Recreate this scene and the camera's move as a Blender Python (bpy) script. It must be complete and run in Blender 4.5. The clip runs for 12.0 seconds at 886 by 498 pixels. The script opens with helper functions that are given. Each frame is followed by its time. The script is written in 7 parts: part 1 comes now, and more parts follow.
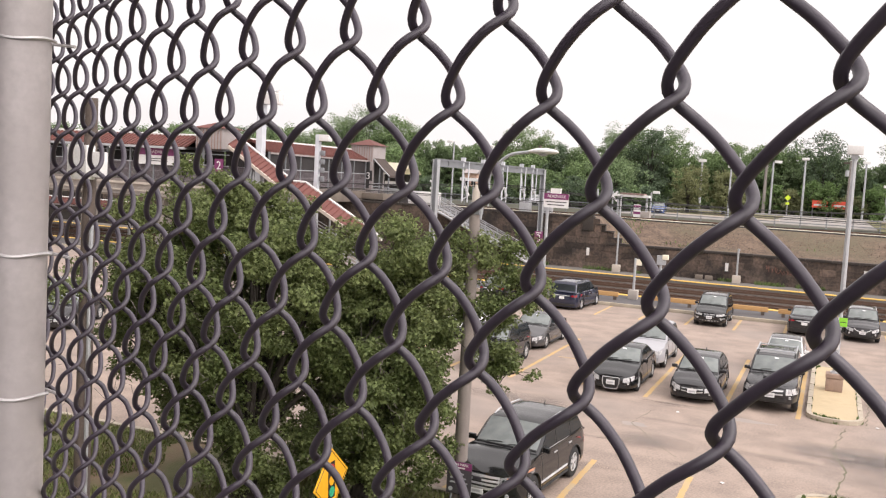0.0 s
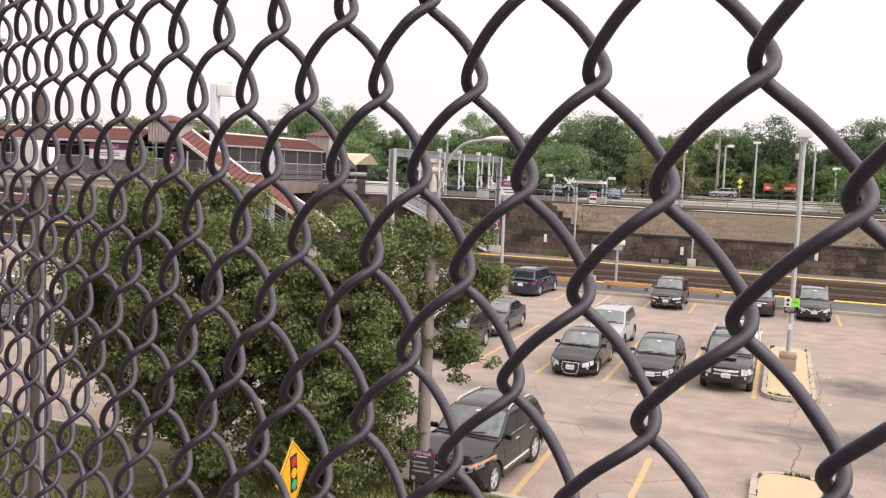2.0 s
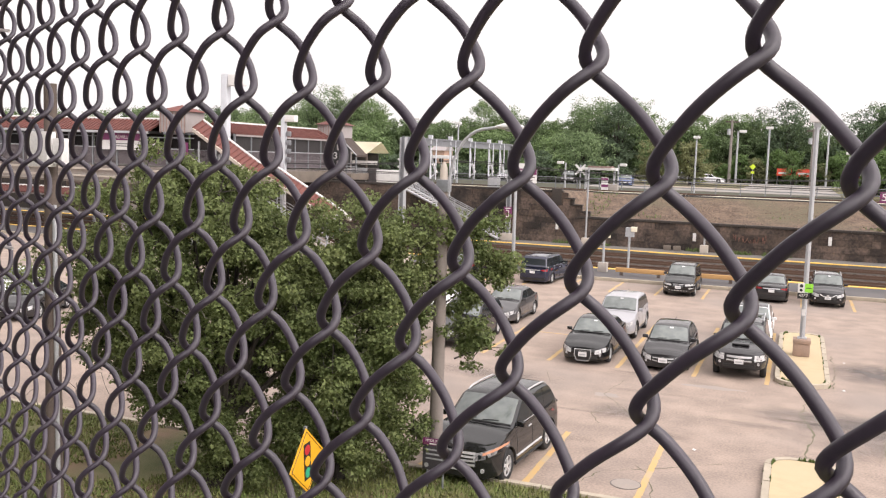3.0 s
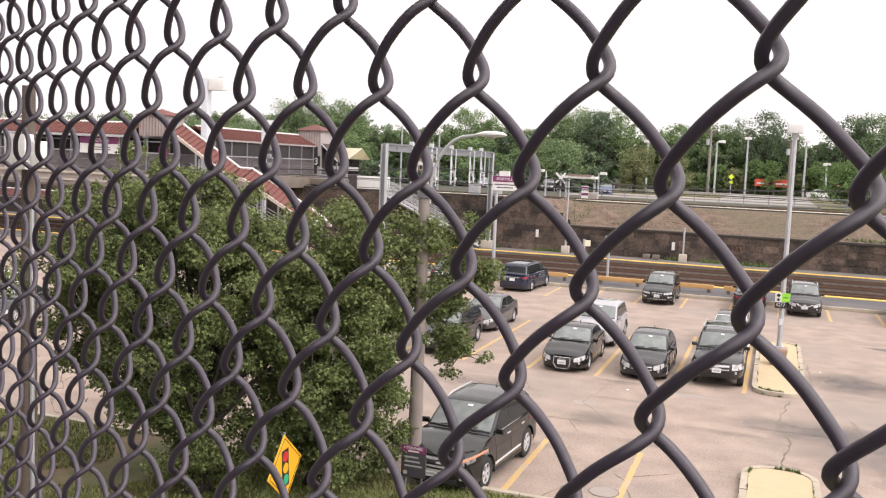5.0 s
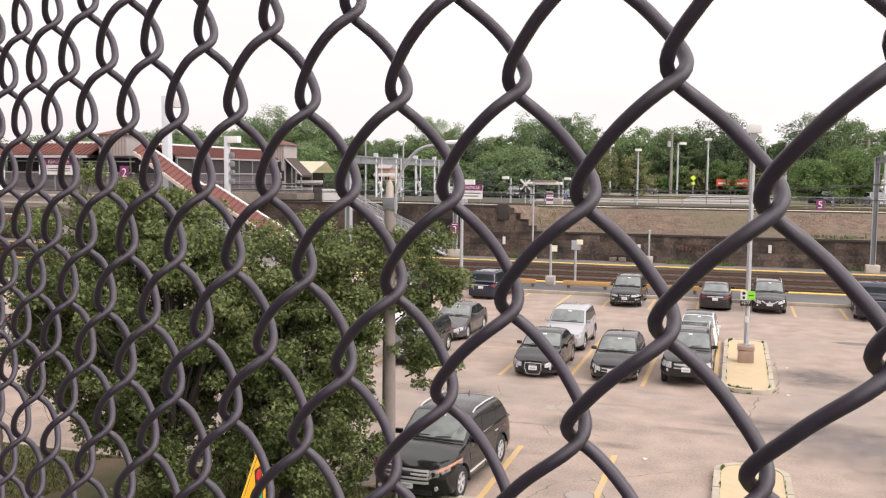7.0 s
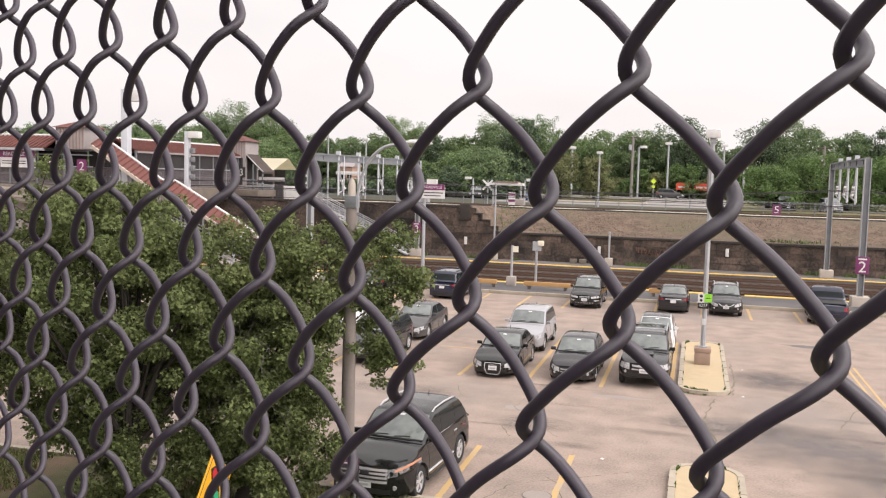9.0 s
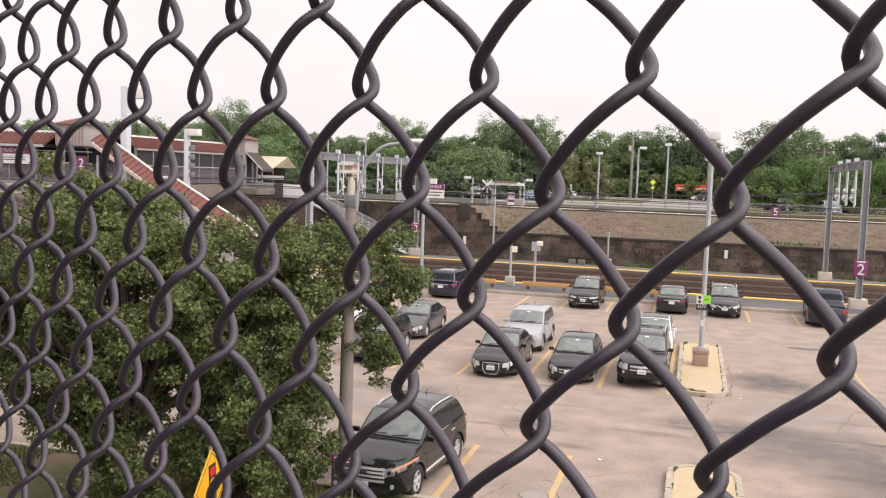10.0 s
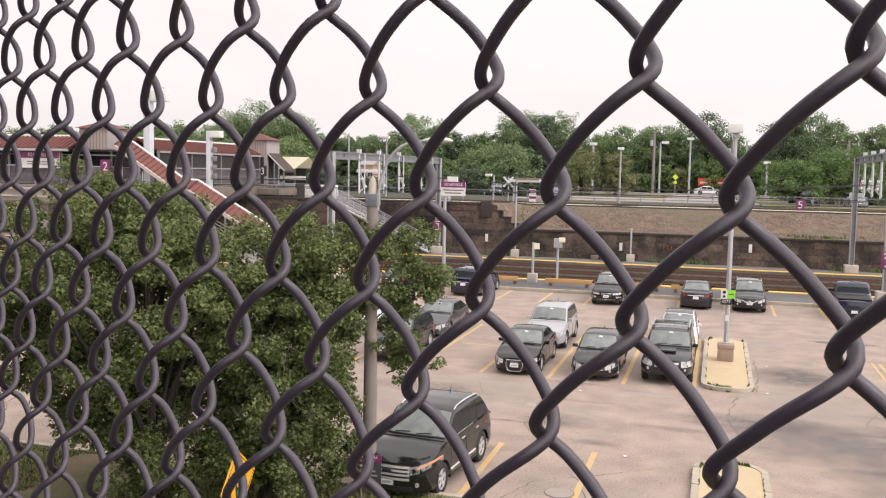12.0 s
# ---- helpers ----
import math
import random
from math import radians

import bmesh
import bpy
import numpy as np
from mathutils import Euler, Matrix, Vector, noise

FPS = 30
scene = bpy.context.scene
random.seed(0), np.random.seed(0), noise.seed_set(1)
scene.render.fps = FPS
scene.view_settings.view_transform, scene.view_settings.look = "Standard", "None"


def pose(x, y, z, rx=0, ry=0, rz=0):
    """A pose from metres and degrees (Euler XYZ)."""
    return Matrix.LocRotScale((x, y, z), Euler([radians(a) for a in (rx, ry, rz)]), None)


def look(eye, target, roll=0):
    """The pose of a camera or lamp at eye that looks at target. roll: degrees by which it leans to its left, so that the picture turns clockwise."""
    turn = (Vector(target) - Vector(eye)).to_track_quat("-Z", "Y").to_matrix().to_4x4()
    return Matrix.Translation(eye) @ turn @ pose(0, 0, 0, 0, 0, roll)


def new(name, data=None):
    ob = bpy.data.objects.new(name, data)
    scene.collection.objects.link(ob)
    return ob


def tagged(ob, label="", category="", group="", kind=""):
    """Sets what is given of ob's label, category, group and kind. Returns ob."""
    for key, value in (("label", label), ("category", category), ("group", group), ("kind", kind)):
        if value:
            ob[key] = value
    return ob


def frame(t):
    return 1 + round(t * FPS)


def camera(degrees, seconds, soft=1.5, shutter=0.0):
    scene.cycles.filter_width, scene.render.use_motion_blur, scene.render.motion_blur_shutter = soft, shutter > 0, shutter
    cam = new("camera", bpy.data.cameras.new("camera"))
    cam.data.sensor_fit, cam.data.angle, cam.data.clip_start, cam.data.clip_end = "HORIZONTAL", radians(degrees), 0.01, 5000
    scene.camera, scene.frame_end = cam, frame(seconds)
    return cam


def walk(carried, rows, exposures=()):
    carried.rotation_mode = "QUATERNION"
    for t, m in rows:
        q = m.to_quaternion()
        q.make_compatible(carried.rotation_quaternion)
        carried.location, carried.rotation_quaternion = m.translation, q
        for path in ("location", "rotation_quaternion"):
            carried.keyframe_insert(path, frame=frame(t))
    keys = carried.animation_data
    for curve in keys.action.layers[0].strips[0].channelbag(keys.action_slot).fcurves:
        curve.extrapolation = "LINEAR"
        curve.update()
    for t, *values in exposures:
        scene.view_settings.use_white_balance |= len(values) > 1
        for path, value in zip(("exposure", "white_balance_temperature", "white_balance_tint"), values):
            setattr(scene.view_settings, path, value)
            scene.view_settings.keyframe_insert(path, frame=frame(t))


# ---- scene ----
cam = camera(51.68, 12.0, soft=1.2)
ROWS = [
    (0.0, -0.0117, -0.0082, 7.4981, 23.213, -4.509, -3.277),
    (0.5, 0.0072, -0.0019, 7.5018, 17.966, -4.154, -0.938),
    (1.0, 0.0034, 0.0001, 7.5009, 18.610, -4.070, -1.781),
    (1.5, 0.0000, 0.0000, 7.5000, 19.730, -4.292, -2.618),
    (2.0, -0.0028, 0.0007, 7.4994, 20.523, -5.047, -2.304),
    (2.5, 0.0023, 0.0040, 7.5004, 21.515, -5.368, -1.130),
    (3.0, 0.0007, 0.0063, 7.4991, 21.211, -5.819, -1.816),
    (5.0, -0.0068, 0.0014, 7.4994, 20.018, -5.342, -2.414),
    (5.5, -0.0063, 0.0008, 7.4995, 20.333, -4.949, -2.750),
    (6.0, -0.0015, 0.0039, 7.5000, 19.920, -4.669, -2.562),
    (6.5, 0.0001, 0.0055, 7.5001, 18.812, -4.572, -1.934),
    (7.0, 0.0066, 0.0069, 7.5014, 17.824, -4.674, -0.567),
    (9.0, 0.0078, 0.0065, 7.5013, 15.493, -4.662, -1.544),
    (9.5, 0.0082, 0.0054, 7.5015, 15.388, -4.726, -1.487),
    (10.0, 0.0059, 0.0054, 7.5011, 15.462, -4.693, -1.972),
    (10.5, 0.0066, 0.0050, 7.5013, 15.899, -4.767, -1.771),
    (11.0, 0.0045, 0.0053, 7.5007, 16.405, -4.794, -2.087),
    (11.5, 0.0095, 0.0056, 7.5018, 16.789, -4.896, -1.062),
    (12.0, 0.0104, 0.0070, 7.5016, 16.774, -4.854, -1.101),
]
walk(cam, [(t, pose(x, y, z, 90 + pitch, roll, yaw)) for t, x, y, z, yaw, pitch, roll in ROWS],
     exposures=[(t, e, 6760, 15) for t, e in ((0.0, 0.12), (0.5, 0.06), (1.5, 0.06), (2.5, 0.16), (3.0, 0.2), (5.0, 0.22), (6.0, 0.18), (7.0, 0.1), (9.0, 0.02), (12.0, 0.02))])

# ---- world and light: bright overcast ----
world = bpy.data.worlds.new("overcast")
scene.world = world
world.use_nodes = True
wn, wl = world.node_tree.nodes, world.node_tree.links
wn.clear()
w_out, w_bg, w_mix = wn.new("ShaderNodeOutputWorld"), wn.new("ShaderNodeBackground"), wn.new("ShaderNodeMixRGB")
w_sky, w_noise, w_ramp, w_scale = wn.new("ShaderNodeTexSky"), wn.new("ShaderNodeTexNoise"), wn.new("ShaderNodeValToRGB"), wn.new("ShaderNodeMapping")
w_co = wn.new("ShaderNodeTexCoord")
w_sky.sky_type, w_sky.sun_disc = "NISHITA", False
w_sky.sun_elevation, w_sky.sun_rotation = radians(47), radians(109)
w_sky.dust_density = 6.0
w_scale.inputs["Scale"].default_value = (1.0, 1.0, 3.5)
w_noise.inputs["Scale"].default_value = 1.6
w_noise.inputs["Detail"].default_value = 4.0
w_ramp.color_ramp.elements[0].position, w_ramp.color_ramp.elements[0].color = 0.36, (11.5, 11.35, 11.45, 1)
w_ramp.color_ramp.elements[1].position, w_ramp.color_ramp.elements[1].color = 0.62, (13.1, 12.95, 12.95, 1)
w_mix.inputs["Fac"].default_value = 0.93
w_bg.inputs["Strength"].default_value = 0.08
# the overcast is brightest round the hidden sun, and dullest at the far horizon
w_dot, w_up, w_mul = wn.new("ShaderNodeVectorMath"), wn.new("ShaderNodeMapRange"), wn.new("ShaderNodeVectorMath")
w_dot.operation = "DOT_PRODUCT"
w_dot.inputs[1].default_value = (0.64, -0.22, 0.736)
w_up.inputs["From Min"].default_value, w_up.inputs["From Max"].default_value = 0.05, 1.0
w_up.inputs["To Min"].default_value, w_up.inputs["To Max"].default_value = 1.0, 2.4
w_mul.operation = "SCALE"
wl.new(w_co.outputs["Generated"], w_scale.inputs["Vector"])
wl.new(w_scale.outputs["Vector"], w_noise.inputs["Vector"])
wl.new(w_noise.outputs["Fac"], w_ramp.inputs["Fac"])
wl.new(w_sky.outputs["Color"], w_mix.inputs["Color1"])
wl.new(w_ramp.outputs["Color"], w_mix.inputs["Color2"])
wl.new(w_co.outputs["Generated"], w_dot.inputs[0])
wl.new(w_dot.outputs["Value"], w_up.inputs["Value"])
wl.new(w_mix.outputs["Color"], w_mul.inputs[0])
wl.new(w_up.outputs["Result"], w_mul.inputs["Scale"])
wl.new(w_mul.outputs["Vector"], w_bg.inputs["Color"])
wl.new(w_bg.outputs["Background"], w_out.inputs["Surface"])

sun = new("sun", bpy.data.lights.new("sun", "SUN"))
sun.data.energy, sun.data.angle, sun.data.color = 1.5, radians(35), (1.0, 0.97, 0.93)
sun.matrix_world = look((0, 0, 60), (Vector((0, 0, 60)) - Vector((0.64, -0.22, 0.736))))


# ---- materials ----
def mat(name, c, c2=None, rough=0.6, metal=0.0, s1=1.2, s2=30.0, bump=0.15, bdist=0.01, coat=0.0, rand=0.0, island=0.0, c3=None, s3=0.15, spec=0.5, world_space=False):
    """Principled material: two-scale colour variation between c and c2, slow stains towards c3, fine relief."""
    m = bpy.data.materials.new(name)
    m.use_nodes = True
    n, l = m.node_tree.nodes, m.node_tree.links
    b = n["Principled BSDF"]
    b.inputs["Roughness"].default_value, b.inputs["Metallic"].default_value = rough, metal
    b.inputs["Coat Weight"].default_value, b.inputs["Coat Roughness"].default_value = coat, 0.03
    b.inputs["Specular IOR Level"].default_value = spec
    place = n.new("ShaderNodeNewGeometry").outputs["Position"] if world_space else n.new("ShaderNodeTexCoord").outputs["Object"]
    c2 = c2 or tuple(v * 0.8 for v in c)
    n1, n2 = n.new("ShaderNodeTexNoise"), n.new("ShaderNodeTexNoise")
    n1.inputs["Scale"].default_value, n1.inputs["Detail"].default_value = s1, 5
    n2.inputs["Scale"].default_value, n2.inputs["Detail"].default_value = s2, 3
    l.new(place, n1.inputs["Vector"]), l.new(place, n2.inputs["Vector"])
    add = n.new("ShaderNodeMath")
    add.operation = "ADD"
    l.new(n1.outputs["Fac"], add.inputs[0]), l.new(n2.outputs["Fac"], add.inputs[1])
    ramp = n.new("ShaderNodeMapRange")
    ramp.inputs["From Min"].default_value, ramp.inputs["From Max"].default_value = 0.75, 1.25
    l.new(add.outputs[0], ramp.inputs["Value"])
    mix = n.new("ShaderNodeMixRGB")
    mix.inputs["Color1"].default_value, mix.inputs["Color2"].default_value = (*c, 1), (*c2, 1)
    l.new(ramp.outputs["Result"], mix.inputs["Fac"])
    col = mix.outputs["Color"]
    if c3:
        n3, r3, m3 = n.new("ShaderNodeTexNoise"), n.new("ShaderNodeMapRange"), n.new("ShaderNodeMixRGB")
        n3.inputs["Scale"].default_value, n3.inputs["Detail"].default_value = s3, 6
        l.new(place, n3.inputs["Vector"])
        r3.inputs["From Min"].default_value, r3.inputs["From Max"].default_value = 0.48, 0.68
        l.new(n3.outputs["Fac"], r3.inputs["Value"])
        l.new(r3.outputs["Result"], m3.inputs["Fac"]), l.new(col, m3.inputs["Color1"])
        m3.inputs["Color2"].default_value = (*c3, 1)
        col = m3.outputs["Color"]
    if rand or island:
        if island:
            src = n.new("ShaderNodeNewGeometry").outputs["Random Per Island"]
        else:
            src = n.new("ShaderNodeObjectInfo").outputs["Random"]
        rr, hsv = n.new("ShaderNodeMapRange"), n.new("ShaderNodeHueSaturation")
        k = rand or island
        rr.inputs["To Min"].default_value, rr.inputs["To Max"].default_value = 1 - k, 1 + k
        l.new(src, rr.inputs["Value"]), l.new(rr.outputs["Result"], hsv.inputs["Value"])
        l.new(col, hsv.inputs["Color"])
        col = hsv.outputs["Color"]
    l.new(col, b.inputs["Base Color"])
    if bump:
        bn = n.new("ShaderNodeBump")
        bn.inputs["Strength"].default_value, bn.inputs["Distance"].default_value = bump, bdist
        l.new(n2.outputs["Fac"], bn.inputs["Height"]), l.new(bn.outputs["Normal"], b.inputs["Normal"])
    return m


def glowing(name, c, strength):
    m = mat(name, c, rough=0.3)
    b = m.node_tree.nodes["Principled BSDF"]
    b.inputs["Emission Color"].default_value, b.inputs["Emission Strength"].default_value = (*c, 1), strength
    return m


M = {
    "wire": mat("grey_vinyl_wire", (0.037, 0.026, 0.042), (0.023, 0.016, 0.027), rough=0.44, spec=0.85, s1=8, s2=300, bump=0.1, bdist=0.0006, c3=(0.052, 0.038, 0.058), s3=22),
    "tie": mat("galvanised_tie", (0.6, 0.58, 0.58), rough=0.4, metal=0.6, s1=30),
    "post": mat("painted_steel_post", (0.47, 0.43, 0.425), (0.39, 0.357, 0.35), rough=0.48, metal=0.15, s1=9, s2=120, bump=0.05, bdist=0.001, c3=(0.38, 0.345, 0.335), s3=6),
    "asphalt": mat("worn_asphalt", (0.37, 0.288, 0.238), (0.225, 0.178, 0.152), rough=0.9, s1=0.9, s2=16, bump=0.35, bdist=0.01, c3=(0.245, 0.207, 0.187), s3=0.09),
    "road": mat("grey_road", (0.3, 0.278, 0.258), (0.23, 0.214, 0.2), rough=0.9, s1=0.3, s2=8, bump=0.2),
    "deck": mat("bridge_asphalt", (0.07, 0.066, 0.066), rough=0.9, s1=2, s2=60, bump=0.3),
    "brick": mat("dark_brick", (0.075, 0.055, 0.047), (0.055, 0.042, 0.037), rough=0.9, s1=1.5, s2=20, bump=0.3),
    "patch": mat("dark_asphalt_patch", (0.15, 0.135, 0.13), rough=0.85, s1=2, s2=60, bump=0.3),
    "crack": mat("crack_fill", (0.13, 0.115, 0.085), (0.12, 0.118, 0.065), rough=0.95, s1=3),
    "oil": mat("oil_stain", (0.27, 0.232, 0.21), (0.31, 0.262, 0.23), rough=0.7, s1=1.5, s2=20),
    "yellow": mat("worn_yellow_paint", (0.55, 0.345, 0.12), (0.47, 0.33, 0.17), rough=0.75, s1=4, s2=25, bump=0.2, c3=(0.42, 0.33, 0.22), s3=1.1),
    "tactile": mat("yellow_tactile", (0.8, 0.5, 0.09), (0.66, 0.42, 0.1), rough=0.7, s1=2, s2=18),
    "kerb": mat("granite_kerb", (0.44, 0.38, 0.3), (0.33, 0.29, 0.23), rough=0.85, s1=3, s2=60, bump=0.3, rand=0.05),
    "concrete": mat("concrete", (0.43, 0.39, 0.355), (0.34, 0.305, 0.28), rough=0.88, s1=1.2, s2=40, bump=0.25, c3=(0.27, 0.245, 0.225), s3=0.5),
    "concrete_pale": mat("pale_concrete", (0.52, 0.46, 0.40), (0.43, 0.38, 0.33), rough=0.88, s1=1.5, s2=50, bump=0.2),
    "concrete_grey": mat("weathered_lamp_concrete", (0.26, 0.222, 0.202), (0.19, 0.163, 0.15), rough=0.9, s1=2, s2=60, bump=0.3),
    "sand": mat("island_paving", (0.5, 0.395, 0.25), (0.43, 0.34, 0.215), rough=0.95, s1=3, s2=90, bump=0.3, c3=(0.46, 0.37, 0.24), s3=0.4),
    "grass": mat("mown_grass", (0.08, 0.095, 0.032), (0.16, 0.145, 0.07), rough=0.95, s1=1.3, s2=40, bump=0.6, bdist=0.03, c3=(0.2, 0.13, 0.088), s3=0.42),
    "blade": mat("grass_blades", (0.115, 0.16, 0.04), (0.17, 0.17, 0.06), rough=0.8, s1=1, s2=10, bump=0, island=0.35),
    "weed": mat("weeds", (0.075, 0.125, 0.03), (0.11, 0.145, 0.045), rough=0.8, s1=2, s2=10, bump=0, island=0.35),
    "soil": mat("far_ground", (0.062, 0.062, 0.04), (0.045, 0.046, 0.028), rough=0.95, s1=0.2, s2=4, bump=0.2),
    "platform": mat("platform_asphalt", (0.1, 0.094, 0.096), (0.078, 0.073, 0.077), rough=0.9, s1=0.8, s2=30, c3=(0.14, 0.13, 0.125), s3=0.2),
    "platform_far": mat("platform_gravelly", (0.18, 0.166, 0.155), (0.13, 0.12, 0.113), rough=0.92, s1=0.8, s2=30, c3=(0.1, 0.095, 0.085), s3=0.3),
    "ballast": mat("dark_ballast", (0.09, 0.068, 0.055), (0.06, 0.046, 0.038), rough=0.95, s1=1.2, s2=14, bump=0.7, bdist=0.05),
    "sleeper": mat("tarred_sleeper", (0.06, 0.046, 0.038), rough=0.9, s1=2, s2=20, rand=0.2),
    "rail": mat("rusty_rail", (0.13, 0.075, 0.05), (0.1, 0.06, 0.045), rough=0.6, metal=0.4, s1=3, s2=30),
    "stone": mat("sooty_stone", (0.135, 0.097, 0.077), (0.04, 0.031, 0.027), rough=0.92, s1=0.8, s2=5, bump=0.6, bdist=0.04, rand=0.38, c3=(0.028, 0.023, 0.021), s3=0.5, world_space=True),
    "mortar": mat("dark_joint", (0.04, 0.033, 0.029), rough=0.95, s1=2, s2=20),
    "coping": mat("sooty_coping", (0.055, 0.045, 0.04), (0.035, 0.03, 0.027), rough=0.9, s1=1, s2=15),
    "slope": mat("gravel_slope", (0.19, 0.132, 0.094), (0.068, 0.046, 0.033), rough=0.95, s1=1.1, s2=5, bump=0.8, bdist=0.08, c3=(0.115, 0.095, 0.06), s3=0.14),
    "gravel": mat("slope_stones", (0.2, 0.148, 0.112), (0.12, 0.088, 0.066), rough=0.95, s1=2, s2=9, island=0.4, bump=0),
    "roof": mat("red_roof_tile", (0.165, 0.056, 0.045), (0.12, 0.042, 0.036), rough=0.7, s1=2, s2=20, rand=0.12, bump=0.2),
    "galv": mat("galvanised_steel", (0.46, 0.47, 0.49), (0.37, 0.38, 0.4), rough=0.5, metal=0.35, s1=3, s2=25, bump=0.05),
    "galv_dark": mat("weathered_steel_beam", (0.24, 0.25, 0.27), (0.19, 0.2, 0.21), rough=0.55, metal=0.3, s1=2, s2=20),
    "white": mat("white_paint", (0.74, 0.73, 0.72), (0.62, 0.61, 0.6), rough=0.5, s1=2, s2=20, bump=0.05),
    "cream": mat("cream_roof", (0.8, 0.75, 0.6), (0.73, 0.68, 0.54), rough=0.6, s1=1, s2=12),
    "wall_grey": mat("grey_cladding", (0.36, 0.325, 0.32), (0.3, 0.27, 0.265), rough=0.7, s1=1.5, s2=15),
    "wall_pink": mat("brown_cladding", (0.3, 0.2, 0.175), (0.24, 0.165, 0.145), rough=0.75, s1=1.5, s2=15),
    "dark": mat("dark_steel", (0.045, 0.042, 0.043), (0.03, 0.03, 0.03), rough=0.6, s1=3, s2=20),
    "mesh_grey": mat("grey_mesh_panel", (0.085, 0.075, 0.077), (0.055, 0.05, 0.052), rough=0.7, s1=2, s2=12),
    "glass": mat("tinted_glass", (0.02, 0.025, 0.028), (0.012, 0.016, 0.018), rough=0.06, s1=0.3, s2=2, bump=0.0, spec=0.15),
    # pale base colour stands in for sky reflected in car glass
    "screen": mat("sky_painted_glass", (0.17, 0.19, 0.183), (0.1, 0.115, 0.112), rough=0.04, s1=1.2, s2=3, bump=0.0, spec=0.9),
    "tyre": mat("tyre_rubber", (0.022, 0.022, 0.023), rough=0.85, s1=5, s2=40),
    "rim": mat("alloy_rim", (0.72, 0.72, 0.73), (0.58, 0.58, 0.59), rough=0.35, metal=0.4, s1=8, s2=40, bump=0),
    "chrome": mat("chrome_trim", (0.74, 0.74, 0.75), rough=0.25, metal=0.5, s1=3, bump=0),
    "trim": mat("black_plastic", (0.02, 0.02, 0.021), rough=0.6, s1=5),
    "lamp_clear": mat("headlamp_lens", (0.66, 0.66, 0.67), (0.24, 0.24, 0.245), rough=0.1, s1=14, s2=40, bump=0, spec=0.8),
    "lamp_smoked": mat("smoked_lens", (0.34, 0.34, 0.35), (0.05, 0.05, 0.055), rough=0.1, s1=9, s2=30, bump=0, spec=0.7),
    "lamp_amber": mat("amber_lens", (0.66, 0.3, 0.18), rough=0.15, s1=9, bump=0),
    "lamp_red": mat("tail_lens", (0.3, 0.015, 0.022), (0.17, 0.008, 0.015), rough=0.15, s1=9, bump=0),
    "plate": mat("plate_white", (0.75, 0.75, 0.76), rough=0.4, s1=9, bump=0),
    "bark": mat("bark", (0.05, 0.041, 0.035), (0.033, 0.028, 0.025), rough=0.95, s1=4, s2=25, bump=0.6, bdist=0.03),
    "twig": mat("dead_twig", (0.17, 0.15, 0.135), rough=0.9, s1=6, s2=30),
    "leaf": mat("maple_leaves", (0.122, 0.163, 0.06), (0.19, 0.222, 0.09), rough=0.6, spec=0.25, s1=0.5, s2=6, bump=0, island=0.45),
    # far leaf colour is lifted paler to stand in for distance haze
    "leaf_far": mat("far_leaves_dark", (0.165, 0.23, 0.115), (0.215, 0.285, 0.155), rough=0.85, spec=0.15, s1=0.12, s2=1.2, bump=0, island=0.4),
    "leaf_olive": mat("far_leaves_olive", (0.235, 0.245, 0.12), (0.18, 0.2, 0.095), rough=0.75, s1=0.12, s2=1.2, bump=0, island=0.35),
    "leaf_bright": mat("far_leaves_bright", (0.115, 0.19, 0.06), (0.15, 0.225, 0.08), rough=0.7, s1=0.12, s2=1.2, bump=0, island=0.35),
    "core": mat("crown_shade", (0.028, 0.045, 0.016), (0.02, 0.035, 0.012), rough=0.95, s1=0.8, s2=5),
    "sign_yellow": mat("warning_yellow", (0.85, 0.42, 0.02), rough=0.4, s1=3, bump=0),
    "sign_black": mat("sign_black", (0.02, 0.02, 0.02), rough=0.4, s1=3, bump=0),
    "red": mat("signal_red", (0.55, 0.03, 0.035), rough=0.4, s1=3, bump=0),
    "green": mat("signal_green", (0.03, 0.38, 0.2), rough=0.4, s1=3, bump=0),
    "lime": mat("lime_sign", (0.3, 0.75, 0.06), rough=0.4, s1=3, bump=0),
    "hivis": mat("fluorescent_sign", (0.65, 0.85, 0.05), rough=0.4, s1=3, bump=0),
    "purple": mat("purple_sign", (0.2, 0.035, 0.13), (0.17, 0.03, 0.11), rough=0.4, s1=3, bump=0),
    "sign_grey": mat("charcoal_sign", (0.06, 0.055, 0.065), rough=0.45, s1=3, bump=0),
    "banner": mat("red_banner", (0.8, 0.1, 0.055), (0.7, 0.09, 0.05), rough=0.6, s1=2, bump=0),
    "barrier": mat("orange_timber", (0.55, 0.32, 0.13), (0.45, 0.26, 0.11), rough=0.8, s1=2, s2=14),
    "wood": mat("weathered_pole", (0.13, 0.1, 0.085), (0.095, 0.075, 0.065), rough=0.9, s1=2, s2=20),
    "wood_grey": mat("silvered_pole", (0.27, 0.245, 0.225), (0.2, 0.18, 0.165), rough=0.9, s1=2, s2=20),
    "graffiti": mat("faded_graffiti", (0.22, 0.105, 0.078), (0.12, 0.07, 0.055), rough=0.85, s1=2.5, s2=9),
}


